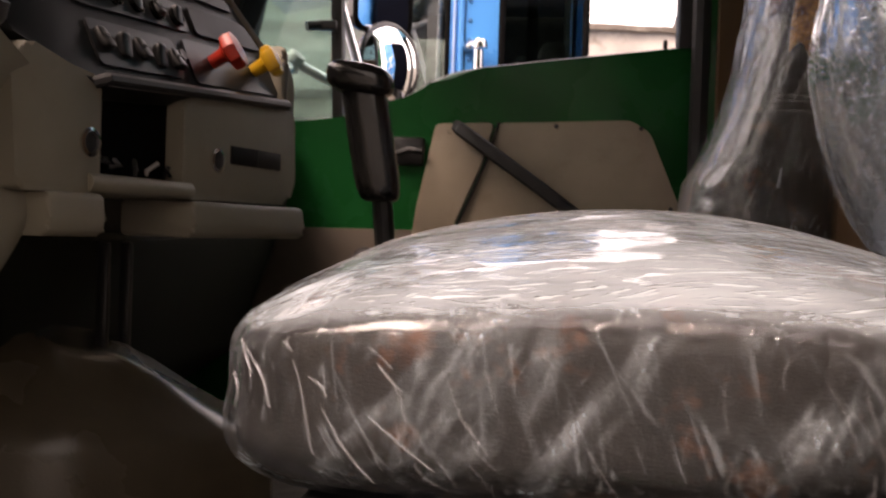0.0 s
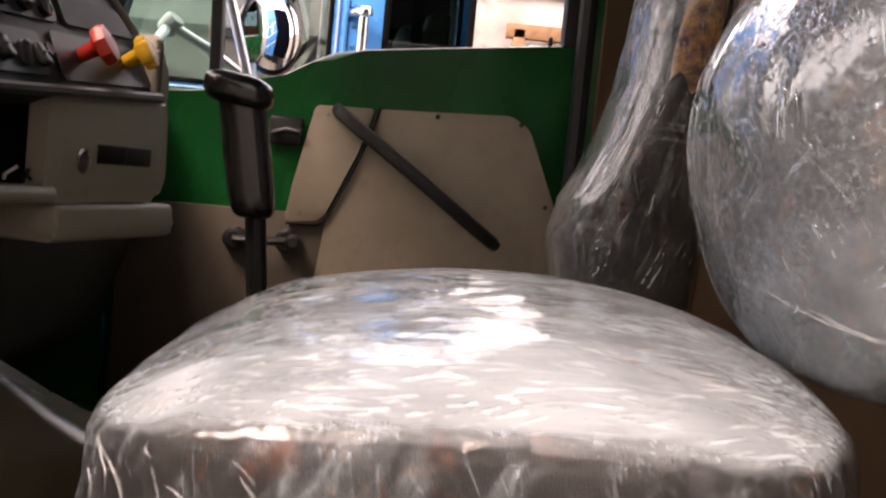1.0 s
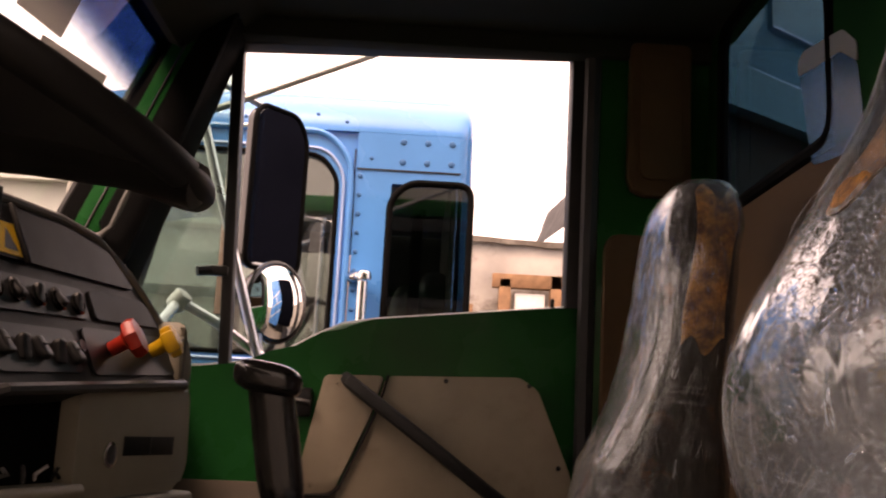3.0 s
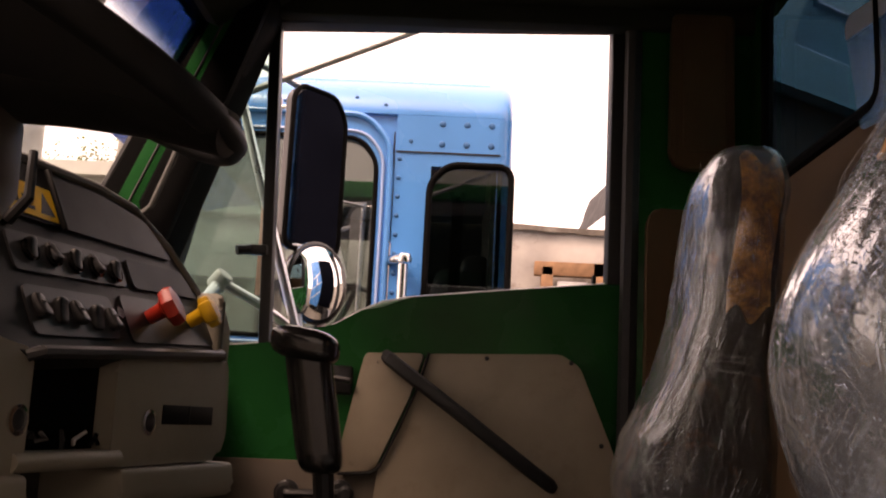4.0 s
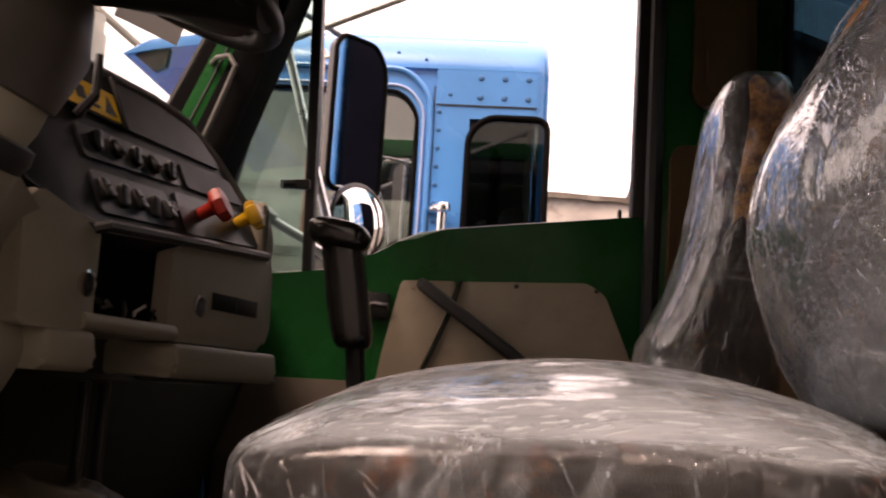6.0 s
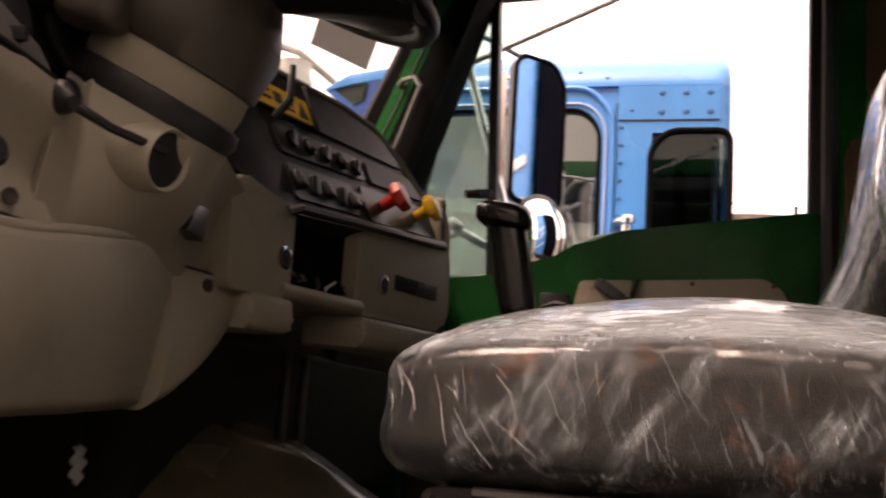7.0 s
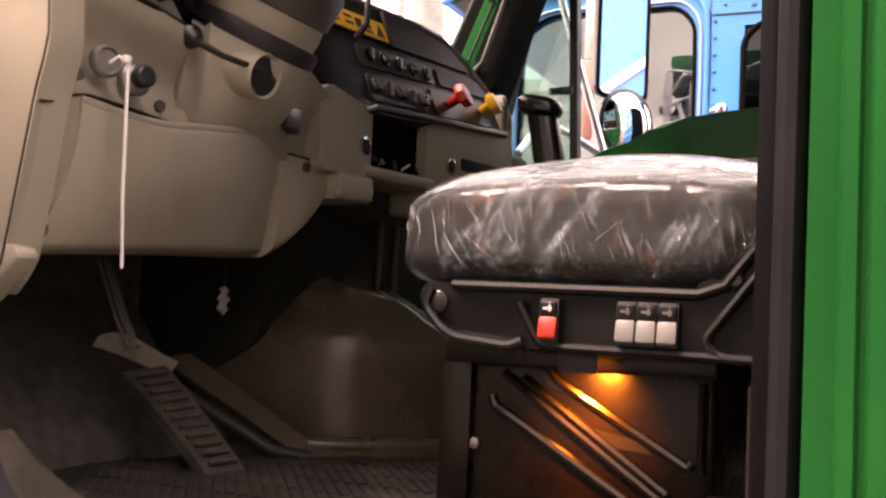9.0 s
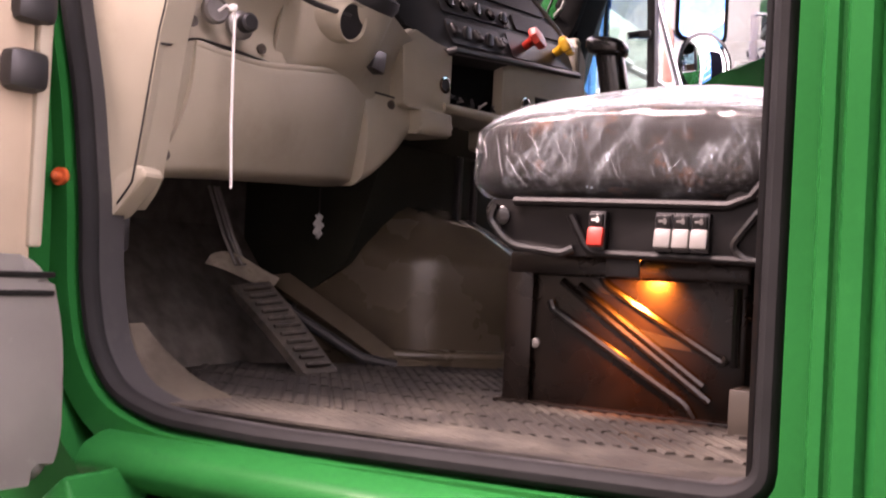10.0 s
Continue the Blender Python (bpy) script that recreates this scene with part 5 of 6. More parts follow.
# ---------------------------------------------------------------- pedals
def pedal_plate(name, b0, b1, t0, t1, thick, material, label, ribs=11):
    """A long treadle from its foot (b0-b1) to its top (t0-t1)."""
    b0, b1, t0, t1 = V(b0), V(b1), V(t0), V(t1)
    th = thing(name, (b0 + b1) / 2, label, "pedal")
    nrm = (b1 - b0).cross(t0 - b0).normalized()
    if nrm.x < 0:
        nrm = -nrm
    part("tread_plate", sheet(lambda u, v: (b0 * (1 - u) + b1 * u) * (1 - v) + (t0 * (1 - u) + t1 * u) * v + nrm * 0.004 * math.sin(v * 3.1), 6, 12, -nrm * thick), material, th)
    for k in range(ribs):
        v = 0.08 + 0.084 * k
        a = (b0 * (1 - v) + t0 * v) * 0.85 + (b1 * (1 - v) + t1 * v) * 0.15
        b = (b0 * (1 - v) + t0 * v) * 0.15 + (b1 * (1 - v) + t1 * v) * 0.85
        part("tread_rib", tube([a + nrm * 0.006, b + nrm * 0.006], 0.0035, 6), material, th)
    return th


ap = pedal_plate("accelerator_pedal", (-0.474, 0.888, 1.213), (-0.460, 0.962, 1.213), (-0.634, 0.880, 1.350), (-0.604, 0.945, 1.360), 0.014, PEDAL, "worn ribbed accelerator treadle on the floor")
part("top_plate", sheet(lambda u, v: (-0.684 + 0.085 * u + 0.006 * v, 0.876 + 0.085 * u - 0.020 * math.sin(u * 3.1) * (v - 0.3), 1.398 - 0.030 * u + 0.006 * math.sin(u * 5) + (0.030 * math.sin(0.3 + u * 2.6)) * (v - 0.5)), 10, 5, (-0.008, 0.002, -0.008)), PLATE, ap, "bare worn top plate", smooth=60)
for dy in (0.0, 0.014, 0.024):
    part("pedal_rod", tube([(-0.634, 0.892 + dy, 1.385), (-0.659, 0.888 + dy, 1.43), (-0.694, 0.88 + dy, 1.52)], 0.0032, 8), STEEL, ap)
bp = pedal_plate("floor_cable_duct", (-0.495, 1.135, 1.226), (-0.462, 1.176, 1.226), (-0.690, 1.030, 1.366), (-0.660, 1.075, 1.374), 0.014, TUNNEL, "olive-brown kick strip beside the tunnel", 0)
part("edge_strip", tube([(-0.455, 1.140, 1.2135), (-0.51, 1.105, 1.226), (-0.59, 1.055, 1.282), (-0.69, 0.995, 1.352)], 0.015, 10, flat=0.7), RUBBER, bp, "black rubber edge of the kick strip")
tg = thing("paper_tag", (-0.613, 1.09, 1.472), "small torn white tag hanging from a wire beside the tunnel", "tag")
part("tag_sheet", moved(sheet(lambda u, v: (0.005 * math.sin(v * 5 + u * 2), 0.013 * (u - 0.5) * (0.45 + 0.8 * math.sin(0.4 + v * 2.4)) + 0.012 * v + 0.003 * math.sin(v * 17), 0.042 * (v - 0.5) + 0.003 * math.sin(u * 9)), 8, 12, (-0.002, 0, 0)), Matrix.Translation((-0.613, 1.085, 1.462)) @ Matrix.Rotation(radians(-62), 4, "Z") @ Matrix.Rotation(radians(18), 4, "X")), PALE, tg)
part("wire", tube([(-0.612, 1.095, 1.49), (-0.620, 1.105, 1.54), (-0.640, 1.11, 1.60)], 0.0016, 6), BLACK, tg)

# ---------------------------------------------------------------- gear lever
gl = thing("gear_lever", (-0.16, 1.45, 1.24), "black gear lever with a tall plastic grip", "gear lever")
part("shaft", tube([(-0.103, 1.475, 1.204), (-0.112, 1.45, 1.42), (-0.132, 1.41, 1.60), (-0.142, 1.40, 1.72)], 0.0125, 10), BLACK, gl, "black steel shaft")
gp = part("grip", pillow(lambda x, y, z: V((-0.154 + x * 0.027 - z * 0.014, 1.39 + y * 0.024, 1.768 + z * 0.078)), 0.7, 0.35, 28, 20), GLOSSB, gl, "black plastic grip", smooth=60)
part("grip_head", pillow(lambda x, y, z: V((-0.168 + x * 0.040, 1.386 + y * 0.030, 1.835 + z * 0.020 - x * 0.006)), 0.65, 0.7, 28, 16), GLOSSB, gp, "glossy rounded grip head", smooth=60)
part("boot", lathe([(0.075, 0.0), (0.07, 0.02), (0.045, 0.05), (0.025, 0.11), (0.016, 0.13)], 18, Matrix.Translation((-0.105, 1.47, 1.235))), RUBBER, gl, "black rubber boot")
# ---------------------------------------------------------------- driver's seat
ST = thing("driver_seat", (0.1, 1.0, 1.21), "dark driver's seat wrapped in crumpled clear plastic on metal base", "seat")


def crumple(p, amp, sc, seed):
    q = V((p.x * sc * 0.35 + seed, p.y * sc, p.z * sc * 0.35))
    r = 1 - abs(noise.noise(q) * 2)
    r2 = 1 - abs(noise.noise(q * 2.7 + V((3, 1, 7))) * 2)
    return amp * (r ** 2 * 0.7 + r2 ** 2 * 0.3)


def cushion_shape(g):
    def f(x, y, z):
        near = max(0.0, -y)
        px = 0.126 + x * ((0.264 if x < 0 else 0.245 - 0.058 * near * near) + g)
        py = 0.985 + y * (0.242 + g)
        if z > 0:
            across = 0.92 - (0.57 * ((0.3 - y) / 1.3) ** 1.5 if y < 0.3 else 0.30 * ((y - 0.3) / 0.7) ** 2)
            dome = math.exp(-((x - 0.05) / 1.15) ** 2) * across
            pz = 1.555 + z ** 0.7 * (0.046 + 0.078 * dome) * (1 - 0.16 * wave(-x, 0.64, 1.0)) + g * z
        else:
            pz = 1.555 + z * (0.070 + g * 0.3)
            px += 0.012 * z * (1 if x < 0 else 0)
            if x > 0:
                px -= 0.050 * x * z * z
        return V((px, py, pz))
    return f


def wrapped(shape, amp, sc, seed, **k):
    def f(x, y, z):
        p = shape(x, y, z)
        d = V((x, y, z))
        if d.length > 0:
            p += d.normalized() * crumple(p, amp, sc, seed)
        return p
    return pillow(f, **k)


def on_shell(shape, ex, ez, **at):
    """The place on a pillow's skin where two of its unit coordinates are given; `side` picks the third's sign."""
    sign = at["side"]

    def root(v):
        return max(0.0, v)
    if "x" in at and "y" in at:
        x, y = at["x"], at["y"]
        z = sign * root(1 - (abs(x) ** (2 / ex) + abs(y) ** (2 / ex)) ** (ex / ez)) ** (ez / 2)
    else:
        z = at["z"]
        room = root(1 - abs(z) ** (2 / ez)) ** (ez / ex)
        if "x" in at:
            x = at["x"]
            y = sign * root(room - abs(x) ** (2 / ex)) ** (ex / 2)
        else:
            y = at["y"]
            x = sign * root(room - abs(y) ** (2 / ex)) ** (ex / 2)
    return shape(x, y, z)


def creases(shape, ex, ez, lines, centre, lift=0.0012):
    """Thin raised folds in the wrapping; a line: (fixed side, start, end, bow, half width)."""
    verts, faces = [], []
    centre = V(centre)
    for keys, side, p, q, bow, w in lines:
        k = 9
        pts = []
        for i in range(k):
            t = i / (k - 1)
            u = [a + (b - a) * t for a, b in zip(p, q)]
            u[0] += bow * math.sin(t * math.pi)
            u = [max(-0.985, min(0.985, c)) for c in u]
            pts.append(on_shell(shape, ex, ez, **{keys[0]: u[0], keys[1]: u[1], "side": side}))
        for i in range(k):
            d = pts[min(i + 1, k - 1)] - pts[max(i - 1, 0)]
            if d.length < 1e-6:
                d = V((0, 0, 1))
            out = (pts[i] - centre).normalized()
            s_ = d.cross(out).normalized()
            out = s_.cross(d).normalized()
            ww = w * (0.25 + 0.75 * math.sin(math.pi * (0.06 + 0.88 * i / (k - 1))))
            b0 = len(verts)
            verts += [pts[i] - s_ * ww, pts[i] + out * (lift + ww * 0.6), pts[i] + s_ * ww]
            if i:
                faces += [(b0 - 3, b0 - 2, b0 + 1, b0), (b0 - 2, b0 - 1, b0 + 2, b0 + 1)]
    bm = bmesh.new()
    vs = [bm.verts.new(v) for v in verts]
    for f in faces:
        bm.faces.new([vs[i] for i in f])
    return bm


cu = part("seat_cushion", pillow(cushion_shape(0.0), 0.36, 0.50, 72, 36), CLOTH, ST, "dark cloth seat cushion", smooth=60)
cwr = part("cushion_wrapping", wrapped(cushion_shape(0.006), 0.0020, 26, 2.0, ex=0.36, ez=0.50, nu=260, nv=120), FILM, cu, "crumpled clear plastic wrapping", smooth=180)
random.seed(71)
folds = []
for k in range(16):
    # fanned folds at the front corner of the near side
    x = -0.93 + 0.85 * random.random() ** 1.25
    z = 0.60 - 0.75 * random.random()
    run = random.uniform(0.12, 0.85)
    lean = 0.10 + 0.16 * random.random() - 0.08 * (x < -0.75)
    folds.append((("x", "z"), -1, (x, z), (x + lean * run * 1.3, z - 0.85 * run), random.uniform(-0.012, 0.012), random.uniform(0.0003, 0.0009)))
tagged(part("wrapping_fold", creases(cushion_shape(0.0075), 0.36, 0.50, folds, (0.12, 0.98, 1.56)), CREASE, cu, "folds in the wrapping, whitened for their glints"), kind="stuff")
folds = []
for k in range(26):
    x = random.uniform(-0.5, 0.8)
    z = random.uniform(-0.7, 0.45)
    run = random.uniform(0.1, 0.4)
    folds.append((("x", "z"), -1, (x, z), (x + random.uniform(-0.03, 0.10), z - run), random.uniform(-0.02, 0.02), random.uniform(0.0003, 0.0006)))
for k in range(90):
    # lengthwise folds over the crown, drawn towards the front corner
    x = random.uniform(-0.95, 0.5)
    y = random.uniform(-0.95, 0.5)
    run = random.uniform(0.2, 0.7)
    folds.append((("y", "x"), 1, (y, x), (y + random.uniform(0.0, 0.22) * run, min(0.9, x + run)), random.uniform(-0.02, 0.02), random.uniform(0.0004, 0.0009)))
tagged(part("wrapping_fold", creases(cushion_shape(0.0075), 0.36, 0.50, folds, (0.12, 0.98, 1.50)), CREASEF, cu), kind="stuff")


def along(table, z):
    for (z0, a), (z1, b) in zip(table, table[1:]):
        if z <= z1:
            t = max(0.0, (z - z0) / (z1 - z0))
            return a + (b - a) * t * t * (3 - 2 * t)
    return table[-1][1]


PROFILE = [(0.0, 0.325), (0.1, 0.303), (0.2, 0.282), (0.3, 0.278), (0.4, 0.300), (0.5, 0.345), (0.55, 0.371), (0.61, 0.400), (0.67, 0.420), (0.76, 0.437), (0.9, 0.452), (1.0, 0.465)]


def glide(table, z):
    """Straight steps between a table's rows, rounded by averaging."""
    return sum(np.interp(z + d, [a for a, _ in table], [b for _, b in table]) for d in (-0.06, -0.03, 0.0, 0.03, 0.06)) / 5


def back_shape(g, cx, cy, half, w0):
    def f(x, y, z):
        # z along the height, x thickness, y width
        h = (z + 1) / 2
        w = w0 * (1 - 0.50 * max(0, h - 0.40) ** 1.3) + g
        front = float(glide(PROFILE, h))
        th = 0.17 - 0.05 * h
        mid = front + th / 2
        return V((mid + x * (th / 2 + g) + 0.03 * y * y * (x < 0), cy + y * w, 1.630 + h * half * 2 + (g if h > 0.5 else -g)))
    return f


bk = part("seat_back", pillow(back_shape(0.0, 0.385, 0.985, 0.36, 0.235), 0.5, 0.45, 64, 40), CLOTH, ST, "dark cloth backrest", smooth=60)
part("back_wrapping", wrapped(back_shape(0.004, 0.385, 0.985, 0.36, 0.235), 0.0022, 20, 9.0, ex=0.5, ez=0.45, nu=200, nv=120), FILMB, bk, "crumpled clear plastic wrapping", smooth=180)
# amber glints of the wrapping, put in as a coloured panel
part("back_glints", sheet(lambda u, v: on_shell(back_shape(0.0025, 0.385, 0.985, 0.36, 0.235), 0.5, 0.45, y=-0.97 + 1.1 * u, z=0.02 + 0.62 * v - 0.05 * math.sin(u * 9), side=-1), 24, 16, (0.003, 0, 0)), CLOTHB, bk, "amber-brown panel painted for glints at the top of the backrest", smooth=60)
folds = []
for k in range(90):
    y, z = random.uniform(-0.95, 0.6), random.uniform(-0.95, 0.75)
    run = random.uniform(0.10, 0.42)
    a = radians(random.choice((40, 52, -28, -40, 80, 10)) + random.uniform(-12, 12))
    folds.append((("y", "z"), -1, (y, z), (y + run * math.cos(a) * 1.5, z + run * math.sin(a)), random.uniform(-0.02, 0.02), random.uniform(0.0003, 0.0008)))
for k in range(24):
    x, z = random.uniform(-0.9, 0.4), random.uniform(-0.95, 0.6)
    run = random.uniform(0.08, 0.3)
    folds.append((("x", "z"), -1, (x, z), (x + random.uniform(-0.2, 0.5), z + run * random.choice((1, -1))), 0.0, random.uniform(0.0003, 0.0007)))
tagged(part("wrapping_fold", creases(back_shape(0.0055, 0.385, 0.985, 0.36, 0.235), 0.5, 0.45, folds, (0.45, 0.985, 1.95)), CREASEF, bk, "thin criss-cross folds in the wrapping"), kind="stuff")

# suspension pan with its switches
pan = part("suspension_pan", prism(rounded([(-0.085, 1.494), (0.245, 1.494), (0.30, 1.555), (0.40, 1.555), (0.40, 1.424), (0.02, 1.424), (-0.055, 1.436), (-0.082, 1.468)], 0.016, 4), "y", 0.735, 1.235, 0.008, 3), PANM, ST, "dark pressed metal suspension pan")
part("pan_edge", tube([(-0.040, 0.729, 1.492), (0.235, 0.729, 1.490), (0.262, 0.730, 1.500), (0.30, 0.731, 1.55)], 0.006, 8), PANM, pan)
part("front_hoop", tube([(p[0], 0.727, p[1]) for p in rounded([(-0.066, 1.488), (-0.074, 1.468), (-0.045, 1.434), (0.030, 1.426), (0.046, 1.433)], 0.02, 5, closed=False)], 0.006, 8), GLOSSB, pan, "glossy black front hoop")
part("bracket_edge", tube([(p[0], 0.727, p[1]) for p in rounded([(0.040, 1.474), (0.066, 1.428), (0.243, 1.426), (0.30, 1.424)], 0.014, 5, closed=False)], 0.0055, 8), PANM, pan)
part("rear_bracket", tube([(p[0], 0.727, p[1]) for p in rounded([(0.30, 1.52), (0.242, 1.442), (0.258, 1.426), (0.38, 1.424)], 0.014, 5, closed=False)], 0.0055, 8), GLOSSB, pan)
part("pivot_bolt", lathe([(0.013, 0), (0.013, 0.006), (0.008, 0.009)], 14, aim((-0.060, 0.736, 1.472), (0, -1, 0))), GLOSSB, pan)
part("rear_bolt", lathe([(0.010, 0), (0.010, 0.006), (0.006, 0.009)], 14, aim((0.272, 0.735, 1.506), (0, -1, 0))), GLOSSB, pan)


def seat_switch(x, z, material, label, mark):
    s = part("rocker_switch", add(box(x - 0.0115, x + 0.0115, 0.722, 0.737, z - 0.024, z + 0.024, 0.003), moved(box(-0.009, 0.009, -0.004, 0.004, -0.008, 0.008, 0.002), Matrix.Translation((x, 0.721, z + 0.013)) @ Matrix.Rotation(radians(18), 4, "X"))), BLACK, pan, "black rocker housing")
    part("switch_key", moved(box(-0.0105, 0.0105, -0.005, 0.006, -0.012, 0.012, 0.003), Matrix.Translation((x, 0.719, z - 0.008)) @ Matrix.Rotation(radians(-12), 4, "X")), material, s, label)
    part("switch_symbol", add(box(x - 0.005, x + 0.005, 0.7155, 0.717, z + 0.012, z + 0.0145), box(x + 0.001, x + 0.004, 0.7155, 0.717, z + 0.010, z + 0.020)), mark, s)


seat_switch(0.077, 1.456, RED, "red switch key", WHITEP)
for x in (0.162, 0.184, 0.206):
    seat_switch(x, 1.456, SWITCHG, "light grey switch key", STEEL)
# pressed metal seat base
bs = part("seat_base", box(-0.098, 0.235, 0.862, 1.225, 1.2125, 1.426, 0.006), BASEM, ST, "glossy brown-black pressed metal seat base")
part("base_flange", box(-0.115, 0.25, 0.846, 1.235, 1.2125, 1.219, 0.002), BASEM, bs)
part("front_post", box(-0.104, -0.062, 0.852, 0.868, 1.215, 1.41, 0.004), BASEM, bs)
part("top_rail", box(-0.10, 0.24, 0.850, 0.87, 1.398, 1.428, 0.005), BASEM, bs)
for pts in ([(-0.037, 1.362), (-0.034, 1.350), (0.160, 1.236), (0.172, 1.218)], [(-0.022, 1.390), (0.192, 1.242)], [(0.036, 1.398), (0.046, 1.386), (0.206, 1.294), (0.212, 1.302)], [(0.222, 1.392), (0.222, 1.290)], [(0.004, 1.385), (0.182, 1.262)]):
    part("pressed_rib", tube([(p[0], 0.860, p[1]) for p in rounded(pts, 0.012, 4, closed=False)], 0.0062, 8), GLOSSB, bs)
part("dark_slot", prism([(0.02, 1.394), (0.046, 1.394), (0.055, 1.372), (0.035, 1.378)], "y", 0.8605, 0.862), BLACK, bs)
part("dark_slot", prism([(0.095, 1.330), (0.155, 1.318), (0.165, 1.306), (0.115, 1.310)], "y", 0.8605, 0.862), BLACK, bs)
part("base_bolt", lathe([(0.007, 0), (0.007, 0.005), (0.004, 0.006)], 8, aim((-0.058, 0.862, 1.30), (0, -1, 0))), STEEL, bs)
# added lamp, kept out of sight, for the amber glow on the base
lampt = part("added_amber_lamp", box(0.085, 0.115, 0.770, 0.785, 1.4215, 1.4238, 0.0008), AMBER, pan, "amber lamp added below the seat pan for the glow on the base")
# added plate that only hides the lamp from the camera
part("lamp_hider", box(0.078, 0.122, 0.758, 0.762, 1.400, 1.424, 0.001), BLACK, pan)
lamp = new("amber_light", bpy.data.lights.new("amber_light", "AREA"))
lamp.data.shape, lamp.data.size, lamp.data.size_y, lamp.data.energy, lamp.data.color = "RECTANGLE", 0.024, 0.010, 0.24, (1.0, 0.26, 0.025)
lamp.matrix_world = look((0.10, 0.778, 1.4205), (0.096, 0.862, 1.338))
lamp.data.spread = radians(80)
blk = thing("wooden_block", (0.26, 0.815, 1.2125), "small brown wooden block beside the seat base", "block")
part("block_body", box(0.232, 0.290, 0.79, 0.842, 1.2125, 1.270, 0.003), SHROUD, blk)
part("seat_belt_stalk", tube([(0.30, 0.72, 1.21), (0.30, 0.72, 1.40)], 0.012, 8), BLACK, ST)
part("belt_bracket", box(0.285, 0.32, 0.70, 0.74, 1.2125, 1.26, 0.006), BLACK, ST)

# ---------------------------------------------------------------- passenger seat
PS = thing("passenger_seat", (0.3, 1.95, 1.21), "narrow passenger seat back wrapped in clear plastic", "seat")
part("seat_box", box(0.0, 0.50, 1.70, 2.10, 1.2125, 1.44, 0.01), BASEM, PS, "dark seat box")


def p_cushion(g):
    return lambda x, y, z: V((0.22 + x * (0.25 + g), 1.88 + y * (0.20 + g), 1.50 + z * (0.075 + g) + 0.01 * x))


pc = part("seat_cushion", pillow(p_cushion(0), 0.3, 0.45, 48, 24), CLOTH, PS, "dark cloth cushion", smooth=60)


FRONT = [(1.48, 0.287), (1.61, 0.261), (1.68, 0.253), (1.74, 0.265), (1.79, 0.287), (1.83, 0.311), (1.88, 0.329), (1.95, 0.344), (2.03, 0.356), (2.11, 0.363), (2.22, 0.377)]
REAR = [(1.48, 0.494), (1.8, 0.496), (1.85, 0.481), (1.9, 0.49), (1.98, 0.498), (2.07, 0.506), (2.14, 0.522), (2.22, 0.524)]


def p_back(g):
    def f(x, y, z):
        pz = 1.50 + (z + 1) / 2 * 0.70 + (g if z > 0 else 0)
        a, b = along(FRONT, pz) + 0.012, along(REAR, pz) - 0.012
        return V(((a + b) / 2 + x * ((b - a) / 2 + g), 1.845 + y * (0.150 - 0.012 * max(0.0, z) ** 3 + g), pz))
    return f


pb = part("seat_back", pillow(p_back(0), 0.62, 0.40, 64, 60), CLOTH, PS, "dark backrest", smooth=60)
part("back_side_panel", sheet(lambda u, v: on_shell(p_back(0.003), 0.62, 0.40, x=-0.36 + 0.95 * u - 0.05 * math.sin(v * 7), z=0.22 + 0.70 * v + 0.04 * math.sin(u * 8), side=-1), 20, 24, (0, 0.002, 0)), CLOTHB, pb, "amber-brown side panel of the backrest with painted glints", smooth=60)
part("back_wrapping", wrapped(p_back(0.006), 0.0018, 30, 31.0, ex=0.62, ez=0.40, nu=180, nv=140), FILMP, pb, "crumpled clear plastic wrapping", smooth=180)
folds = []
for k in range(44):
    # upright folds on the rounded front edge
    x, z = random.uniform(-0.97, -0.35), random.uniform(-0.9, 0.8)
    run = random.uniform(0.06, 0.30)
    folds.append((("x", "z"), -1, (x, z), (x + random.uniform(-0.08, 0.14), z + run), random.uniform(-0.03, 0.03), random.uniform(0.0004, 0.0012)))
for k in range(30):
    x, z = random.uniform(-0.4, 0.8), random.uniform(0.0, 0.95)
    folds.append((("x", "z"), -1, (x, z), (x + random.uniform(-0.2, 0.3), z + random.uniform(-0.12, 0.12)), 0.0, random.uniform(0.0003, 0.0008)))
tagged(part("wrapping_fold", creases(p_back(0.0075), 0.62, 0.40, folds, (0.40, 1.845, 1.9)), CREASEF, pb, "upright folds in the wrapping"), kind="stuff")
folds = [(("z", "x"), -1, (-0.015 + 0.022 * k, -0.62 + 0.1 * k), (-0.035 + 0.018 * k, 0.9), 0.012, 0.0022) for k in range(3)]
part("tape_band", creases(p_back(0.0075), 0.62, 0.40, folds, (0.40, 1.845, 1.85)), TAPE, pb, "milky band drawn round the waist of the backrest")
# ---------------------------------------------------------------- our mirror on the far side
mi = thing("door_mirror", (-0.40, 2.55, 2.0), "tall black door mirror with a round spot mirror on chrome arms", "mirror")
mface = Matrix.Translation((-0.390, 2.825, 2.378)) @ Matrix.Rotation(radians(-38), 4, "Z")
hous = rounded([(-0.095, -0.212), (0.095, -0.212), (0.095, 0.155), (0.055, 0.214), (-0.070, 0.214), (-0.095, 0.185)], 0.035, 5)
mh = part("mirror_housing", moved(prism(hous, "x", -0.026, 0.004, 0.010, 3), mface), GLOSSB, mi, "black mirror housing")
part("mirror_rim", moved(tube([(0.004, p[0], p[1]) for p in hous], 0.007, 8, closed=True), mface), TRIMB, mh)
part("mirror_glass", moved(prism([(p[0] * 0.93, p[1] * 0.965) for p in hous], "x", 0.002, 0.0055), mface), MIRROR, mh, "flat mirror glass", smooth=0)
rmat = Matrix.Translation((-0.368, 2.80, 2.082)) @ Matrix.Rotation(radians(-38), 4, "Z") @ Matrix.Rotation(radians(90), 4, "Y") @ Matrix.Scale(1.28, 4)
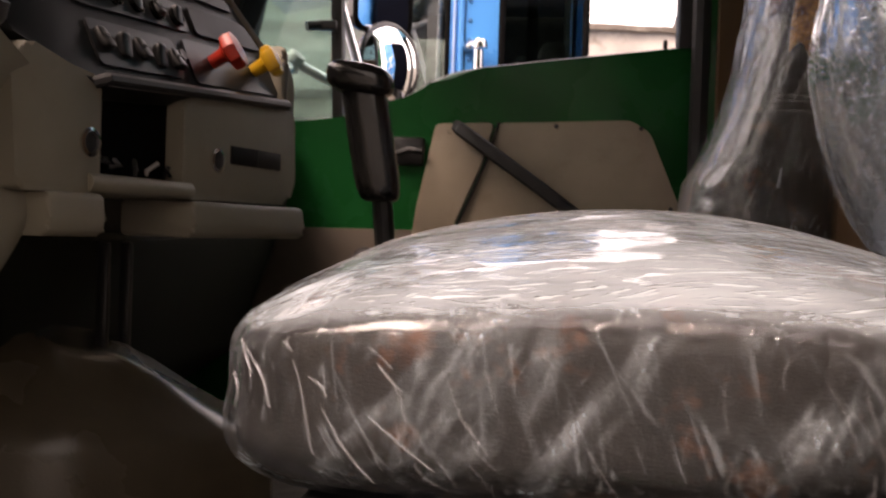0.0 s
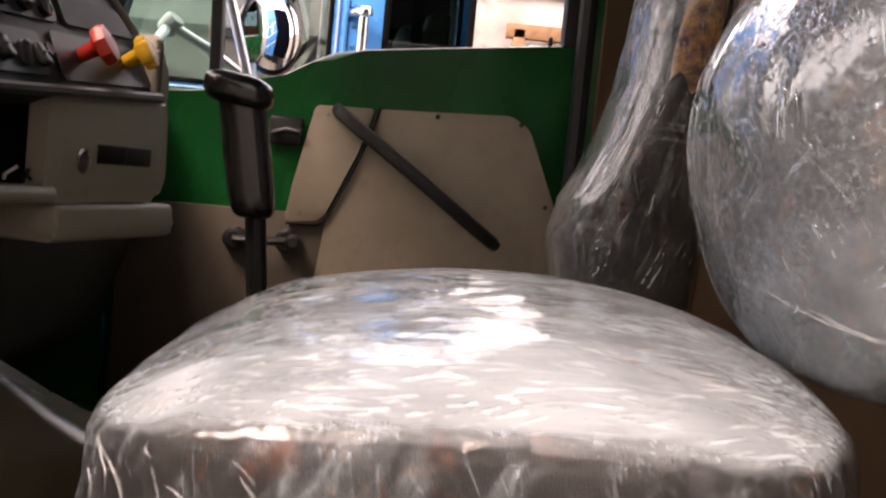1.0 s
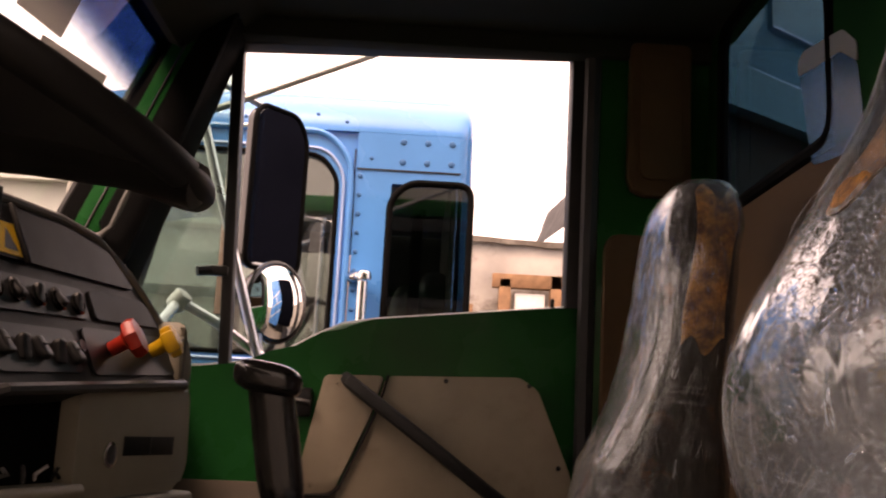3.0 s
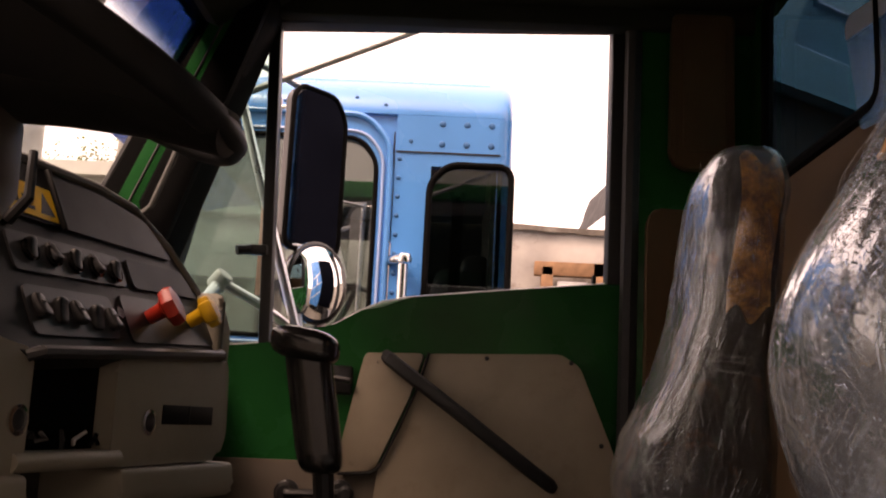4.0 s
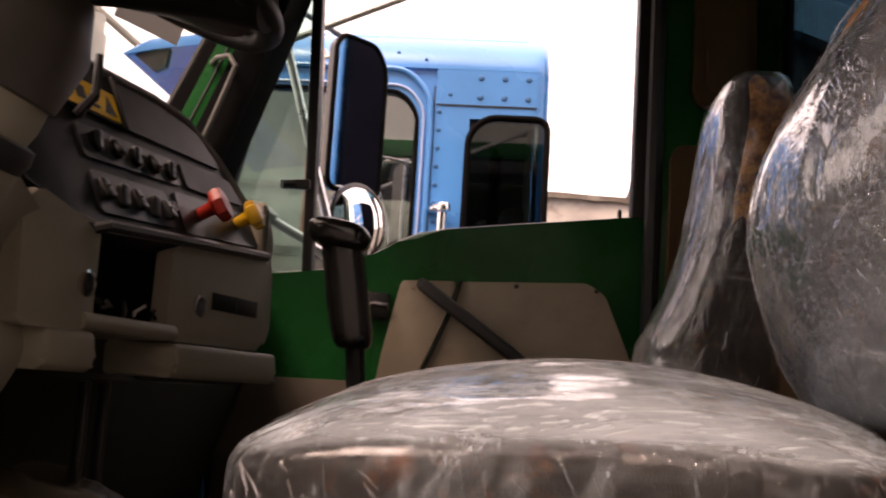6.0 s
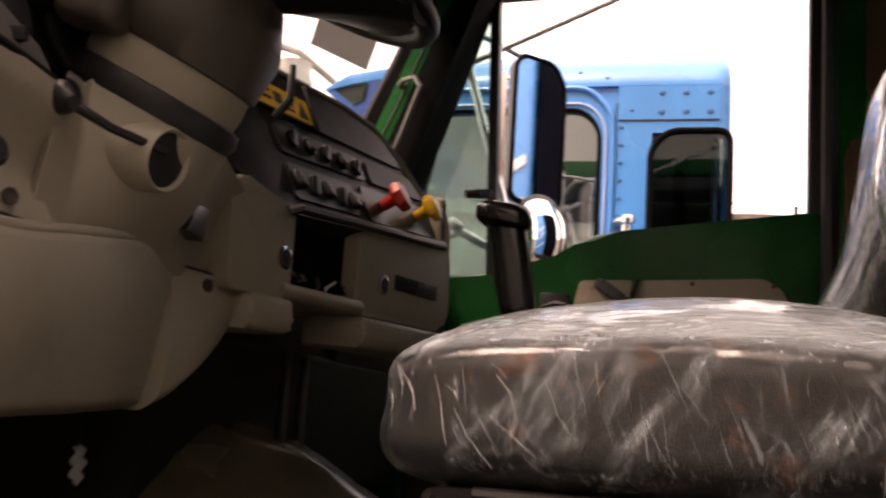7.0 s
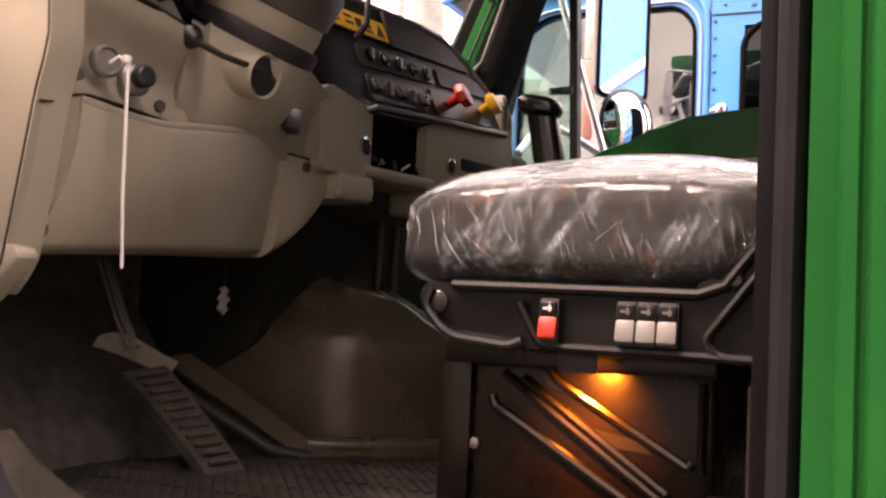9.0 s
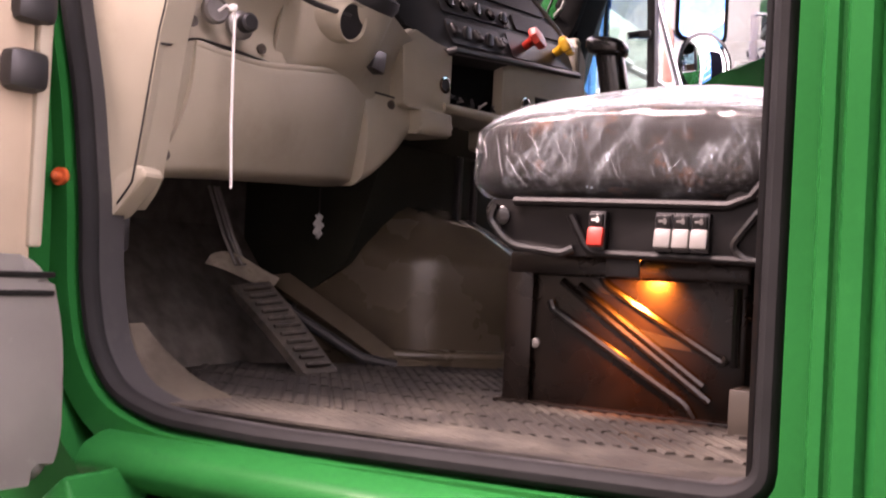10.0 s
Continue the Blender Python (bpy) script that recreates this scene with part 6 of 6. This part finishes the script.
rd = part("spot_mirror", lathe([(0.040, -0.05), (0.068, -0.03), (0.082, 0.0), (0.083, 0.006), (0.078, 0.008)], 32, rmat), GLOSSB, mi, "round convex spot mirror")
part("spot_glass", lathe([(0.077, 0.006), (0.060, 0.0135), (0.040, 0.0185), (0.020, 0.0215), (0.002, 0.0225)], 32, rmat), MIRROR, rd, "bulging round mirror glass")
for pts, r in (([(-0.60, 2.48, 2.60), (-0.50, 2.74, 2.615), (-0.42, 2.85, 2.595)], 0.009), ([(-0.41, 2.84, 2.04), (-0.405, 2.87, 2.60)], 0.010), ([(-0.558, 2.60, 2.535), (-0.465, 2.60, 2.235), (-0.368, 2.60, 1.925)], 0.0115), ([(-0.562, 2.60, 2.052), (-0.47, 2.60, 2.005), (-0.362, 2.61, 1.932)], 0.0125), ([(-0.562, 2.60, 2.052), (-0.585, 2.53, 1.99), (-0.60, 2.48, 1.94)], 0.0125), ([(-0.362, 2.61, 1.932), (-0.39, 2.72, 1.97), (-0.41, 2.84, 2.04)], 0.010)):
    part("mirror_arm", tube(pts, r, 10), ALU, mi, "bare metal mirror arm")
bar = part("marker_bar", box(-0.548, -0.514, 2.944, 2.952, 2.33, 2.608, 0.002), MARKW, mi, "upright white marker strip, faded red in its lower half")
part("red_band", box(-0.548, -0.514, 2.944, 2.952, 2.06, 2.328, 0.002), MARKR, bar, "dull pinkish-red band")
part("bar_bracket", tube([(-0.405, 2.87, 2.585), (-0.47, 2.93, 2.585), (-0.53, 2.956, 2.585)], 0.006, 8), ALU, bar)
part("arm_joint", lathe([(0.020, -0.022), (0.024, -0.016), (0.024, 0.016), (0.020, 0.022)], 14, aim((-0.562, 2.60, 2.052), (0.6, -0.2, 0.7))), PALE, mi, "pale joint of the mirror arms")

# ---------------------------------------------------------------- blue truck parked alongside
bt = thing("blue_truck", (-0.6, 4.5, 0.0), "blue conventional truck cab with riveted panels and tinted rear quarter window", "truck")
BY = 3.55


# side skin with two openings, built of butted pieces


def skin_y(z):
    # the upper side leans in towards the roof
    return BY + 0.10 * max(0.0, (z - 2.757) / 0.14) ** 2


def upper_skin(u, v):
    c = min(u / 0.90, 1.0)
    a = max(0.0, (u - 0.90) / 0.10) * math.pi / 2
    top = 2.925 - 0.10 * (1 - c) ** 2 - 0.035 * (a / (math.pi / 2)) ** 2 - 0.008 * max(0.0, c - 0.94) / 0.06
    z = 2.758 + (top - 2.758) * v
    return (-1.05 + 1.147 * c + 0.05 * math.sin(a), skin_y(z) + 0.05 * (1 - math.cos(a)), z)


part("upper_side", sheet(upper_skin, 60, 14, (-0.01, 0.03, -0.004)), BLUE, bt, "blue upper side panel", smooth=60)


def roof_arc(u, v):
    x = -1.05 + 1.12 * u
    e = 2.80 + 0.09 * min(1, u * 3) ** 0.6
    a = math.pi * v
    y = 4.55 - 0.905 * math.copysign(abs(math.cos(a)) ** 0.30, math.cos(a))
    return (x, y, e - 0.040 + 0.095 * math.sin(a) ** 0.45)


part("roof", sheet(roof_arc, 16, 40, (0, 0, -0.03)), BLUE, bt, "domed blue roof", smooth=60)
# door: frame ring with an opening for the glass
dO = rounded([(-1.06, 1.20), (-0.252, 1.20), (-0.252, 2.56), (-0.258, 2.66), (-0.34, 2.752), (-0.98, 2.752), (-1.06, 2.70)], 0.07, 6)
dI = rounded([(-0.99, 2.00), (-0.298, 2.00), (-0.298, 2.40), (-0.300, 2.60), (-0.36, 2.672), (-0.88, 2.672), (-0.99, 2.60)], 0.055, 6)
dr = part("door", ring_plate(dO, dI, "y", BY + 0.002, BY + 0.045), BLUE, bt, "blue truck door")
part("door_edge", tube([(p[0], BY - 0.004, p[1]) for p in dO], 0.010, 8, closed=True), BLUE, dr, "raised edge of the door")
part("window_rubber", tube([(p[0], BY + 0.002, p[1]) for p in dI], 0.008, 8, closed=True), TRIMB, dr)
part("window_trim", tube([(-0.645 + (p[0] + 0.645) * 1.065, BY - 0.001, 2.336 + (p[1] - 2.336) * 1.065) for p in dI], 0.0055, 8, closed=True), BLUET, dr, "pale bright trim round the door window")
dw = part("door_window", prism([(p[0], p[1]) for p in dI], "y", BY + 0.020, BY + 0.024), TINTR, dr, "greenish door window", smooth=0)
# rear quarter: panel pieces round the dark corner window
qO = rounded([(-0.238, 1.20), (0.102, 1.20), (0.102, 2.757), (-0.238, 2.757)], 0.004, 6)
qI = rounded([(-0.118, 2.08), (0.1016, 2.08), (0.1016, 2.585), (-0.118, 2.585)], 0.004, 6)
part("quarter_panel", ring_plate(qO, qI, "y", BY, BY + 0.05), BLUE, bt, "blue rear quarter panel")
part("door_corner", prism([(-0.36, 2.756), (-0.239, 2.756), (-0.239, 2.50), (-0.252, 2.56), (-0.268, 2.66), (-0.30, 2.70)], "y", BY + 0.014, BY + 0.04), BLUE, bt)
part("door_gap", box(-0.2475, -0.2425, BY + 0.012, BY + 0.03, 1.20, 2.70), BLACK, bt)
qwp = rounded([(-0.120, 2.075), (0.150, 2.075), (0.150, 2.592), (-0.06, 2.592), (-0.120, 2.53)], 0.05, 6)
qw = part("corner_window", tube([(p[0], BY - 0.003, p[1]) for p in qwp], 0.011, 8, closed=True), TRIMB, bt, "dark corner window in black rubber")
part("window_pane", prism(qwp, "y", BY + 0.004, BY + 0.008), DARKG, qw, "dark tinted pane", smooth=0)
part("corner_post", tube([(0.100, BY + 0.05, 1.2), (0.100, BY + 0.05, 2.08)], 0.05, 24), BLUE, bt)
part("corner_post", tube([(0.100, BY + 0.05, z) for z in (2.59, 2.757)], 0.05, 24), BLUE, bt)
# seat belt hanging behind the dark pane
part("belt_strap", box(-0.045, -0.006, BY + 0.16, BY + 0.165, 2.05, 2.52), PANELG, bt, "grey strap behind the corner window")
for bx0 in (-0.052, -0.016):
    part("belt_anchor", box(bx0, bx0 + 0.018, BY + 0.152, BY + 0.168, 2.50, 2.535, 0.003), SWITCHG, bt)
part("seat_top", pillow(lambda x, y, z: V((0.03 + 0.06 * x + 0.02 * z, BY + 0.45 + 0.2 * y, 2.15 + 0.2 * z)), 0.5, 0.5, 24, 16), GREYP, bt, "grey seat inside the blue cab")
part("seat_cover", pillow(lambda x, y, z: V((-0.075 + 0.045 * x + 0.02 * z, BY + 0.30 + 0.12 * y, 2.12 + 0.16 * z)), 0.6, 0.6, 24, 16), SWITCHG, bt, "pale headrest inside the blue cab")
# seam, rivets
part("seam", box(-0.236, 0.11, BY - 0.0035, BY + 0.001, 2.628, 2.633), BLACK, bt)


def rivet(x, z, r=0.0085):
    part("rivet", lathe([(r, 0), (r * 0.85, 0.003), (r * 0.4, 0.005)], 8, aim((x, skin_y(z), z), (0, -1, 0))), RIVET, bt)


for x in (-0.086, -0.004, 0.078):
    rivet(x, 2.730, 0.011)
    rivet(x, 2.661, 0.011)
for x, z in ((-0.19, 2.668), (-0.28, 2.79), (-0.38, 2.815), (-0.50, 2.80), (-0.62, 2.79)):
    rivet(x, z, 0.007)
for k in range(12):
    rivet(-0.224, 2.605 - 0.064 * k, 0.008)
# far half of the cab, bulkhead, inside
part("far_side", ring_plate([V((-1.06, 1.2)), V((0.15, 1.2)), V((0.15, 2.86)), V((-1.06, 2.86))], [V((-0.93, 2.14)), V((-0.36, 2.14)), V((-0.36, 2.66)), V((-0.93, 2.66))], "y", 5.50, 5.55), DARK, bt)
part("rear_panel", box(0.12, 0.1485, BY + 0.052, 5.5, 1.2, 2.80), BLUE, bt, "blue rear panel of the cab")
part("cab_floor", box(-1.2, 0.15, BY + 0.05, 5.5, 1.15, 1.25), BLACK, bt)
part("inner_lining", box(0.085, 0.108, BY + 0.06, 5.45, 1.26, 2.762), DARK, bt)
part("cab_headliner", box(-1.04, 0.112, BY + 0.06, 5.49, 2.764, 2.785), SWITCHG, bt, "grey roof lining of the blue cab")
part("inner_seat", pillow(lambda x, y, z: V((-0.20 + 0.08 * x + 0.05 * z, 4.0 + 0.22 * y, 1.95 + 0.33 * z)), 0.4, 0.4, 24, 16), DASHB, bt)
wheel_c = V((-0.62, 5.0, 2.16))
part("inner_wheel", tube([wheel_c + V((0.12 * math.sin(a), 0.21 * math.cos(a), 0.19 * math.sin(a))) for a in (2 * math.pi * k / 28 for k in range(28))], 0.015, 8, closed=True), BLACK, bt, "dark steering wheel seen through the window")
part("inner_pillar", box(-0.43, -0.40, 5.44, 5.49, 2.1, 2.7), BLACK, bt)
part("far_mirror", add(box(-0.52, -0.42, 5.80, 5.86, 2.28, 2.50, 0.02), tube([(-0.60, 5.55, 2.42), (-0.47, 5.8, 2.42)], 0.015, 8)), BLACK, bt, "black far mirror")
# windscreen pillar, bonnet and lower body
part("front_pillar", prism([(-1.06, 2.80), (-1.06, 2.10), (-1.32, 2.10), (-1.26, 2.16)], "y", BY + 0.01, BY + 0.06), BLUE, bt)
part("bonnet", sheet(lambda u, v: (-1.25 - 1.9 * u, 3.75 + 1.6 * v, 2.16 - 0.16 * u - 0.30 * (2 * v - 1) ** 4), 14, 18, (0, 0, -0.06)), BLUE, bt, "blue bonnet", smooth=60)
vis = part("sun_visor", prism([(-1.03, 2.865), (-1.27, 2.835), (-1.37, 2.775), (-1.35, 2.765), (-1.25, 2.80), (-1.03, 2.82)], "y", BY + 0.02, 5.50, 0.006), BLUE, bt, "blue visor over the windscreen")
part("visor_bracket", prism([(-1.33, 2.775), (-1.20, 2.80), (-1.21, 2.735), (-1.25, 2.715)], "y", BY + 0.03, BY + 0.06), BLACK, vis)
part("cowl", box(-1.30, -1.02, BY + 0.02, 5.53, 1.2, 2.12, 0.02), BLUE, bt)
part("lower_body", box(-3.1, 0.10, 3.62, 5.48, 0.65, 1.22, 0.03), BLUE, bt)
part("fender", sheet(lambda u, v: (-1.75 - 1.5 * u, 3.50 + 0.55 * v, 1.30 + 0.62 * math.sin(math.pi * (0.12 + 0.76 * u))), 18, 6, (0, 0, -0.05)), BLUE, bt, "blue front fender", smooth=60)
for x, y in ((-2.5, 3.72), (-2.5, 5.3), (0.75, 3.75), (0.75, 5.3)):
    w = part("wheel", lathe([(0.30, -0.13), (0.48, -0.13), (0.51, -0.08), (0.51, 0.08), (0.48, 0.13), (0.30, 0.13)], 28, aim((x, y, 0.50), (0, 1, 0))), RUBBER, bt)
    part("hub_disc", lathe([(0.28, -0.10), (0.28, 0.10), (0.12, 0.12)], 24, aim((x, y, 0.50), (0, 1, 0))), ALU, w)
part("chassis_rail", box(-2.9, 4.5, 4.1, 4.9, 0.62, 0.85), BLACK, bt)
# blue body panel standing askew behind the cab, with a slanted pressed recess
BM_ = Matrix.Translation((1.02, 3.645, 0)) @ Matrix.Rotation(radians(37.5), 4, "Z")
bx = part("body_panel", moved(box(-0.10, 3.0, 0.05, 0.34, 2.99, 4.30, 0.02), BM_), BLUEB, bt, "blue body panel with a slanted recess")
part("recess_frame", moved(ring_plate([V((-0.11, 2.975)), V((3.01, 2.975)), V((3.01, 4.31)), V((-0.11, 4.31))], [V((0.138, 3.135)), V((2.9, 3.135)), V((2.9, 4.20)), V((0.60, 4.20))], "y", 0.0, 0.052), BM_), BLUEB, bx, "raised blue frame round the recess")
part("lower_fold", moved(prism([(0.002, 3.136), (0.046, 3.136), (0.052, 3.175)], "x", 0.16, 2.89), BM_), BLUET, bx, "pale worn edge of the recess")
part("upper_fold", moved(prism([(0.052, 3.345), (0.030, 3.36), (0.030, 4.19), (0.052, 4.19)], "x", 0.34, 2.88), BM_), BLUEB, bx)
part("fold_edge", moved(box(0.34, 2.88, 0.024, 0.030, 3.354, 3.364), BM_), BLUET, bx)
part("panel_underside", moved(box(0.02, 2.95, 0.08, 0.32, 1.25, 2.976), BM_), BLACK, bx, "dark frame below the panel")
part("panel_stand", box(1.3, 2.8, 4.2, 4.85, 0.851, 1.249), BLACK, bt)
# door grab handle
gh = part("grab_handle", tube([(-0.190, BY - 0.045, 2.245), (-0.190, BY - 0.045, 1.55)], 0.017, 12), CHROME, bt, "upright chrome grab handle")
part("handle_mount", add(tube([(-0.225, BY, 2.262), (-0.205, BY - 0.04, 2.262), (-0.182, BY - 0.048, 2.262)], [0.022, 0.018, 0.024], 12), lathe([(0.023, -0.012), (0.025, 0.0), (0.02, 0.016)], 14, aim((-0.186, BY - 0.047, 2.262), (0, 0, 1)))), CHROME, gh)
# wipers' rod / aerial of the green cab leaning over the roof line
ae = thing("roof_stay", (-0.6, 2.6, 2.55), "thin grey rod slanting up outside the passenger window", "rod")
part("rod", tube([(-0.62, 2.62, 2.485), (-0.20, 2.62, 2.667), (0.35, 2.62, 2.905)], 0.009, 8), PALE, ae)
part("rod_foot", box(-0.635, -0.600, 2.49, 2.635, 2.465, 2.495, 0.006), BLACK, ae)

# vehicles parked further back, seen in the door mirror
bb = thing("blue_lorry", (5.0, 2.75, 0.0), "blue lorry front with white diagonal stripes parked further back", "lorry")
part("lorry_body", box(4.6, 9.0, 1.9, 3.12, 0.6, 4.6, 0.06), BLUE, bb)
for z in (1.2, 2.0, 2.8):
    part("diagonal_stripe", prism([(2.0, z), (3.05, z + 0.75), (3.05, z + 0.83), (2.0, z + 0.08)], "x", 4.585, 4.60), WHITEP, bb)
part("grille_bar", box(4.58, 4.60, 2.46, 2.52, 0.9, 3.3), CHROME, bb)
for y in (2.0, 2.9):
    part("wheel", lathe([(0.3, -0.12), (0.5, -0.12), (0.5, 0.12), (0.3, 0.12)], 24, aim((5.6, y, 0.5), (0, 1, 0))), RUBBER, bb)
dt = thing("dark_trailer", (5.0, 4.2, 0.0), "dark box trailer parked behind the blue truck", "trailer")
part("trailer_body", box(4.5, 9.0, 3.14, 5.3, 0.9, 4.60, 0.04), NIGHT, dt)
part("trailer_legs", box(5.0, 5.2, 3.4, 5.1, 0.0, 0.9), BLACK, dt)

# chrome stack and guard of a truck further ahead
ck = thing("exhaust_stack", (-3.0, 7.2, 0.0), "tall chrome exhaust stack with a guard and braces", "exhaust stack")
part("pipe", tube([(-3.0, 6.9, 0.6), (-3.0, 6.9, 4.12)], 0.125, 24), PIPE, ck)
part("heat_guard", tube([(-3.0, 6.9, 1.2), (-3.0, 6.9, 3.98)], 0.145, 24), PIPE, ck)
for pts in ([(-3.05, 6.55, 1.0), (-3.05, 6.55, 4.15)], [(-3.05, 6.55, 4.15), (-3.0, 6.95, 4.22), (-2.75, 8.2, 4.05)], [(-2.75, 8.2, 4.05), (-2.9, 8.0, 1.0)]):
    part("brace", tube(pts, 0.03, 8), PIPE, ck)
part("stand", box(-3.3, -2.7, 6.4, 8.3, 0, 0.65, 0.02), BLACK, ck)

# ---------------------------------------------------------------- yard wall, shed and timber frame
wl_ = thing("wall_yard", (0, 9.3, 0), "weathered stained plaster yard wall", "wall", kind="structure")


def wall_face(u, v):
    x = -14 + 40 * u
    z = 0 + (3.46 + 0.04 * noise.noise((x * 1.3, 0, 3))) * v
    return (x, 9.2 + 0.03 * noise.noise((x * 0.9, z * 0.9, 0)) + (0.03 if v > 0.96 else 0), z)


part("wall_body", sheet(wall_face, 160, 30, (0, 0.3, 0)), PLASTER, wl_, smooth=60)
part("stained_top", sheet(lambda u, v: (-14 + 40 * u, 9.19 + 0.03 * noise.noise(((-14 + 40 * u) * 0.9, 3.1, 0)), 3.475 + 0.04 * noise.noise(((-14 + 40 * u) * 1.3, 0, 3)) - v * (0.05 + 0.025 * noise.noise((u * 160, 5, 1)) + 0.20 * max(0.0, noise.noise((u * 900, 2, 7)) - 0.15))), 900, 2, (0, 0.03, 0)), STAIN, wl_, "sooty stained top of the wall")
fr = thing("timber_frame", (0.9, 9.0, 0.0), "brown timber frame leaning at the yard wall", "frame")
for x0, x1, z0, z1 in ((0.66, 0.76, 0, 3.10), (1.10, 1.20, 0, 3.14), (0.60, 1.26, 3.02, 3.14), (0.66, 1.20, 2.62, 2.70), (0.60, 1.26, 2.22, 2.30)):
    part("timber", box(x0, x1, 9.02, 9.12, z0, z1, 0.006), WOOD, fr)
# white panel stands in for the brightness seen through the frame
part("bright_opening", box(0.80, 1.06, 9.06, 9.10, 2.74, 2.98, 0.01), WHITEP, fr, "white panel put in for the bright opening inside the frame")
for k, (x, z) in enumerate(((0.34, 2.86), (0.46, 2.80), (1.34, 2.92), (1.44, 2.84))):
    part("plank", box(x, x + 0.10, 9.0, 9.08, 0.0, z, 0.01), SWITCHG if k % 2 else WOOD, fr)
shd = thing("shed", (2.6, 9.9, 0), "grey corrugated shed roof beyond the wall", "shed")
part("roof_sheet", sheet(lambda u, v: (1.36 + 4.5 * u, 9.6 + 3.2 * v, 3.79 + 0.30 * v + 0.41 * min(1, u * 34) + 0.5 * u + 0.012 * math.sin(u * 400)), 240, 6, (0, 0, -0.03)), CORRUG, shd)
part("gable", prism([(1.54, 0), (5.5, 0), (5.5, 4.55), (1.498, 4.18), (1.365, 3.78), (1.50, 3.64)], "y", 9.62, 9.8), CORRUG, shd)
for k in range(7):
    part("roof_rib", box(1.44 + 0.055 * k, 1.455 + 0.055 * k, 9.606, 9.622, 3.72, 4.02 + 0.02 * k), CORRUG, shd)
bd = thing("pale_building", (-7.0, 16.0, 0), "pale plastered building behind the blue truck", "building")
part("building_wall", box(-13.0, -1.8, 15.0, 15.4, 0, 5.0), BACKS, bd)
part("flat_roof", box(-13.2, -1.6, 14.8, 22.0, 5.0, 5.2), BACKS, bd)
for k in range(5):
    wd = part("window", box(-12.0 + 2.1 * k, -11.0 + 2.1 * k, 14.94, 15.02, 2.2, 3.7, 0.01), BLACK, bd)
    part("window_frame", add(box(-12.06 + 2.1 * k, -10.94 + 2.1 * k, 14.90, 14.96, 2.12, 2.2), box(-11.53 + 2.1 * k, -11.47 + 2.1 * k, 14.90, 14.945, 2.2, 3.7)), BACKS, wd)


# ---------------------------------------------------------------- trees ahead
def tree(at, h, seed, name):
    random.seed(seed)
    at = V(at)
    t = thing(name, at, "leafy yellow-green tree beyond the yard", "tree", "trees beyond the yard")
    trunk = tube([at + V((0.15 * math.sin(k), 0.1 * math.cos(k * 2), h * 0.6 * k / 5)) for k in range(6)], [0.20 - 0.025 * k for k in range(6)], 8)
    for k in range(6):
        a = random.random() * 6.28
        b = at + V((0, 0, h * (0.3 + 0.05 * k)))
        add(trunk, tube([b, b + V((math.cos(a) * h * 0.14, math.sin(a) * h * 0.14, h * 0.16)), b + V((math.cos(a) * h * 0.24, math.sin(a) * h * 0.24, h * 0.34))], [0.07, 0.05, 0.02], 6))
    part("trunk", trunk, BARK, t)
    verts, faces = [], []
    clumps = [at + V((random.gauss(0, h * 0.15), random.gauss(0, h * 0.15), h * (0.42 + 0.5 * random.random()))) for _ in range(26)]
    for c in clumps:
        for _ in range(320):
            p = c + V((random.gauss(0, h * 0.05), random.gauss(0, h * 0.05), random.gauss(0, h * 0.045)))
            a = V((random.gauss(0, 1), random.gauss(0, 1), random.gauss(0, 1))).normalized() * h * 0.0065
            b = a.cross(V((random.random(), random.random(), random.random()))).normalized() * h * 0.004
            i = len(verts)
            verts += [p - a, p + b, p + a, p - b]
            faces.append((i, i + 1, i + 2, i + 3))
    me = bpy.data.meshes.new("crown")
    me.from_pydata(verts, [], faces)
    me.materials.append(LEAF)
    ob = new("crown", me)
    ob.parent = t
    ob.matrix_parent_inverse = Matrix.Translation(-at)
    return t


tree((-8.6, 20.0, 0), 6.6, 3, "tree")
tree((-13.0, 25.0, 0), 7.0, 11, "tree")

# ---------------------------------------------------------------- unseen plain wall added behind the open door to bounce light, and unseen pale house over it
bw = thing("wall_behind", (0, -3.8, 0), "unseen grey-brown wall added across the yard to bounce light", "wall", kind="structure")
part("wall_body", box(-16, 16, -4.1, -3.7, 0, 3.0), DARKW, bw, smooth=0)
part("wall_coping", box(-16, 16, -4.15, -3.65, 3.002, 3.10), CORRUG, bw, smooth=0)
hb = thing("pale_house", (0, -5.0, 0), "unseen pale plastered house added behind the yard wall", "house")
part("house_wall", box(-16, 16, -5.4, -5.0, 0, 9.0), BACKS, hb, smooth=0)
part("house_roof", box(-16.3, 16.3, -9.0, -4.8, 9.0, 9.2), CORRUG, hb, smooth=0)
for k in range(9):
    hw = part("window", box(-13.4 + 3.1 * k, -12.2 + 3.1 * k, -5.02, -4.96, 5.9, 7.3), BLACK, hb)
    part("window_sill", box(-13.5 + 3.1 * k, -12.1 + 3.1 * k, -5.0, -4.90, 5.8, 5.9), BACKS, hw)
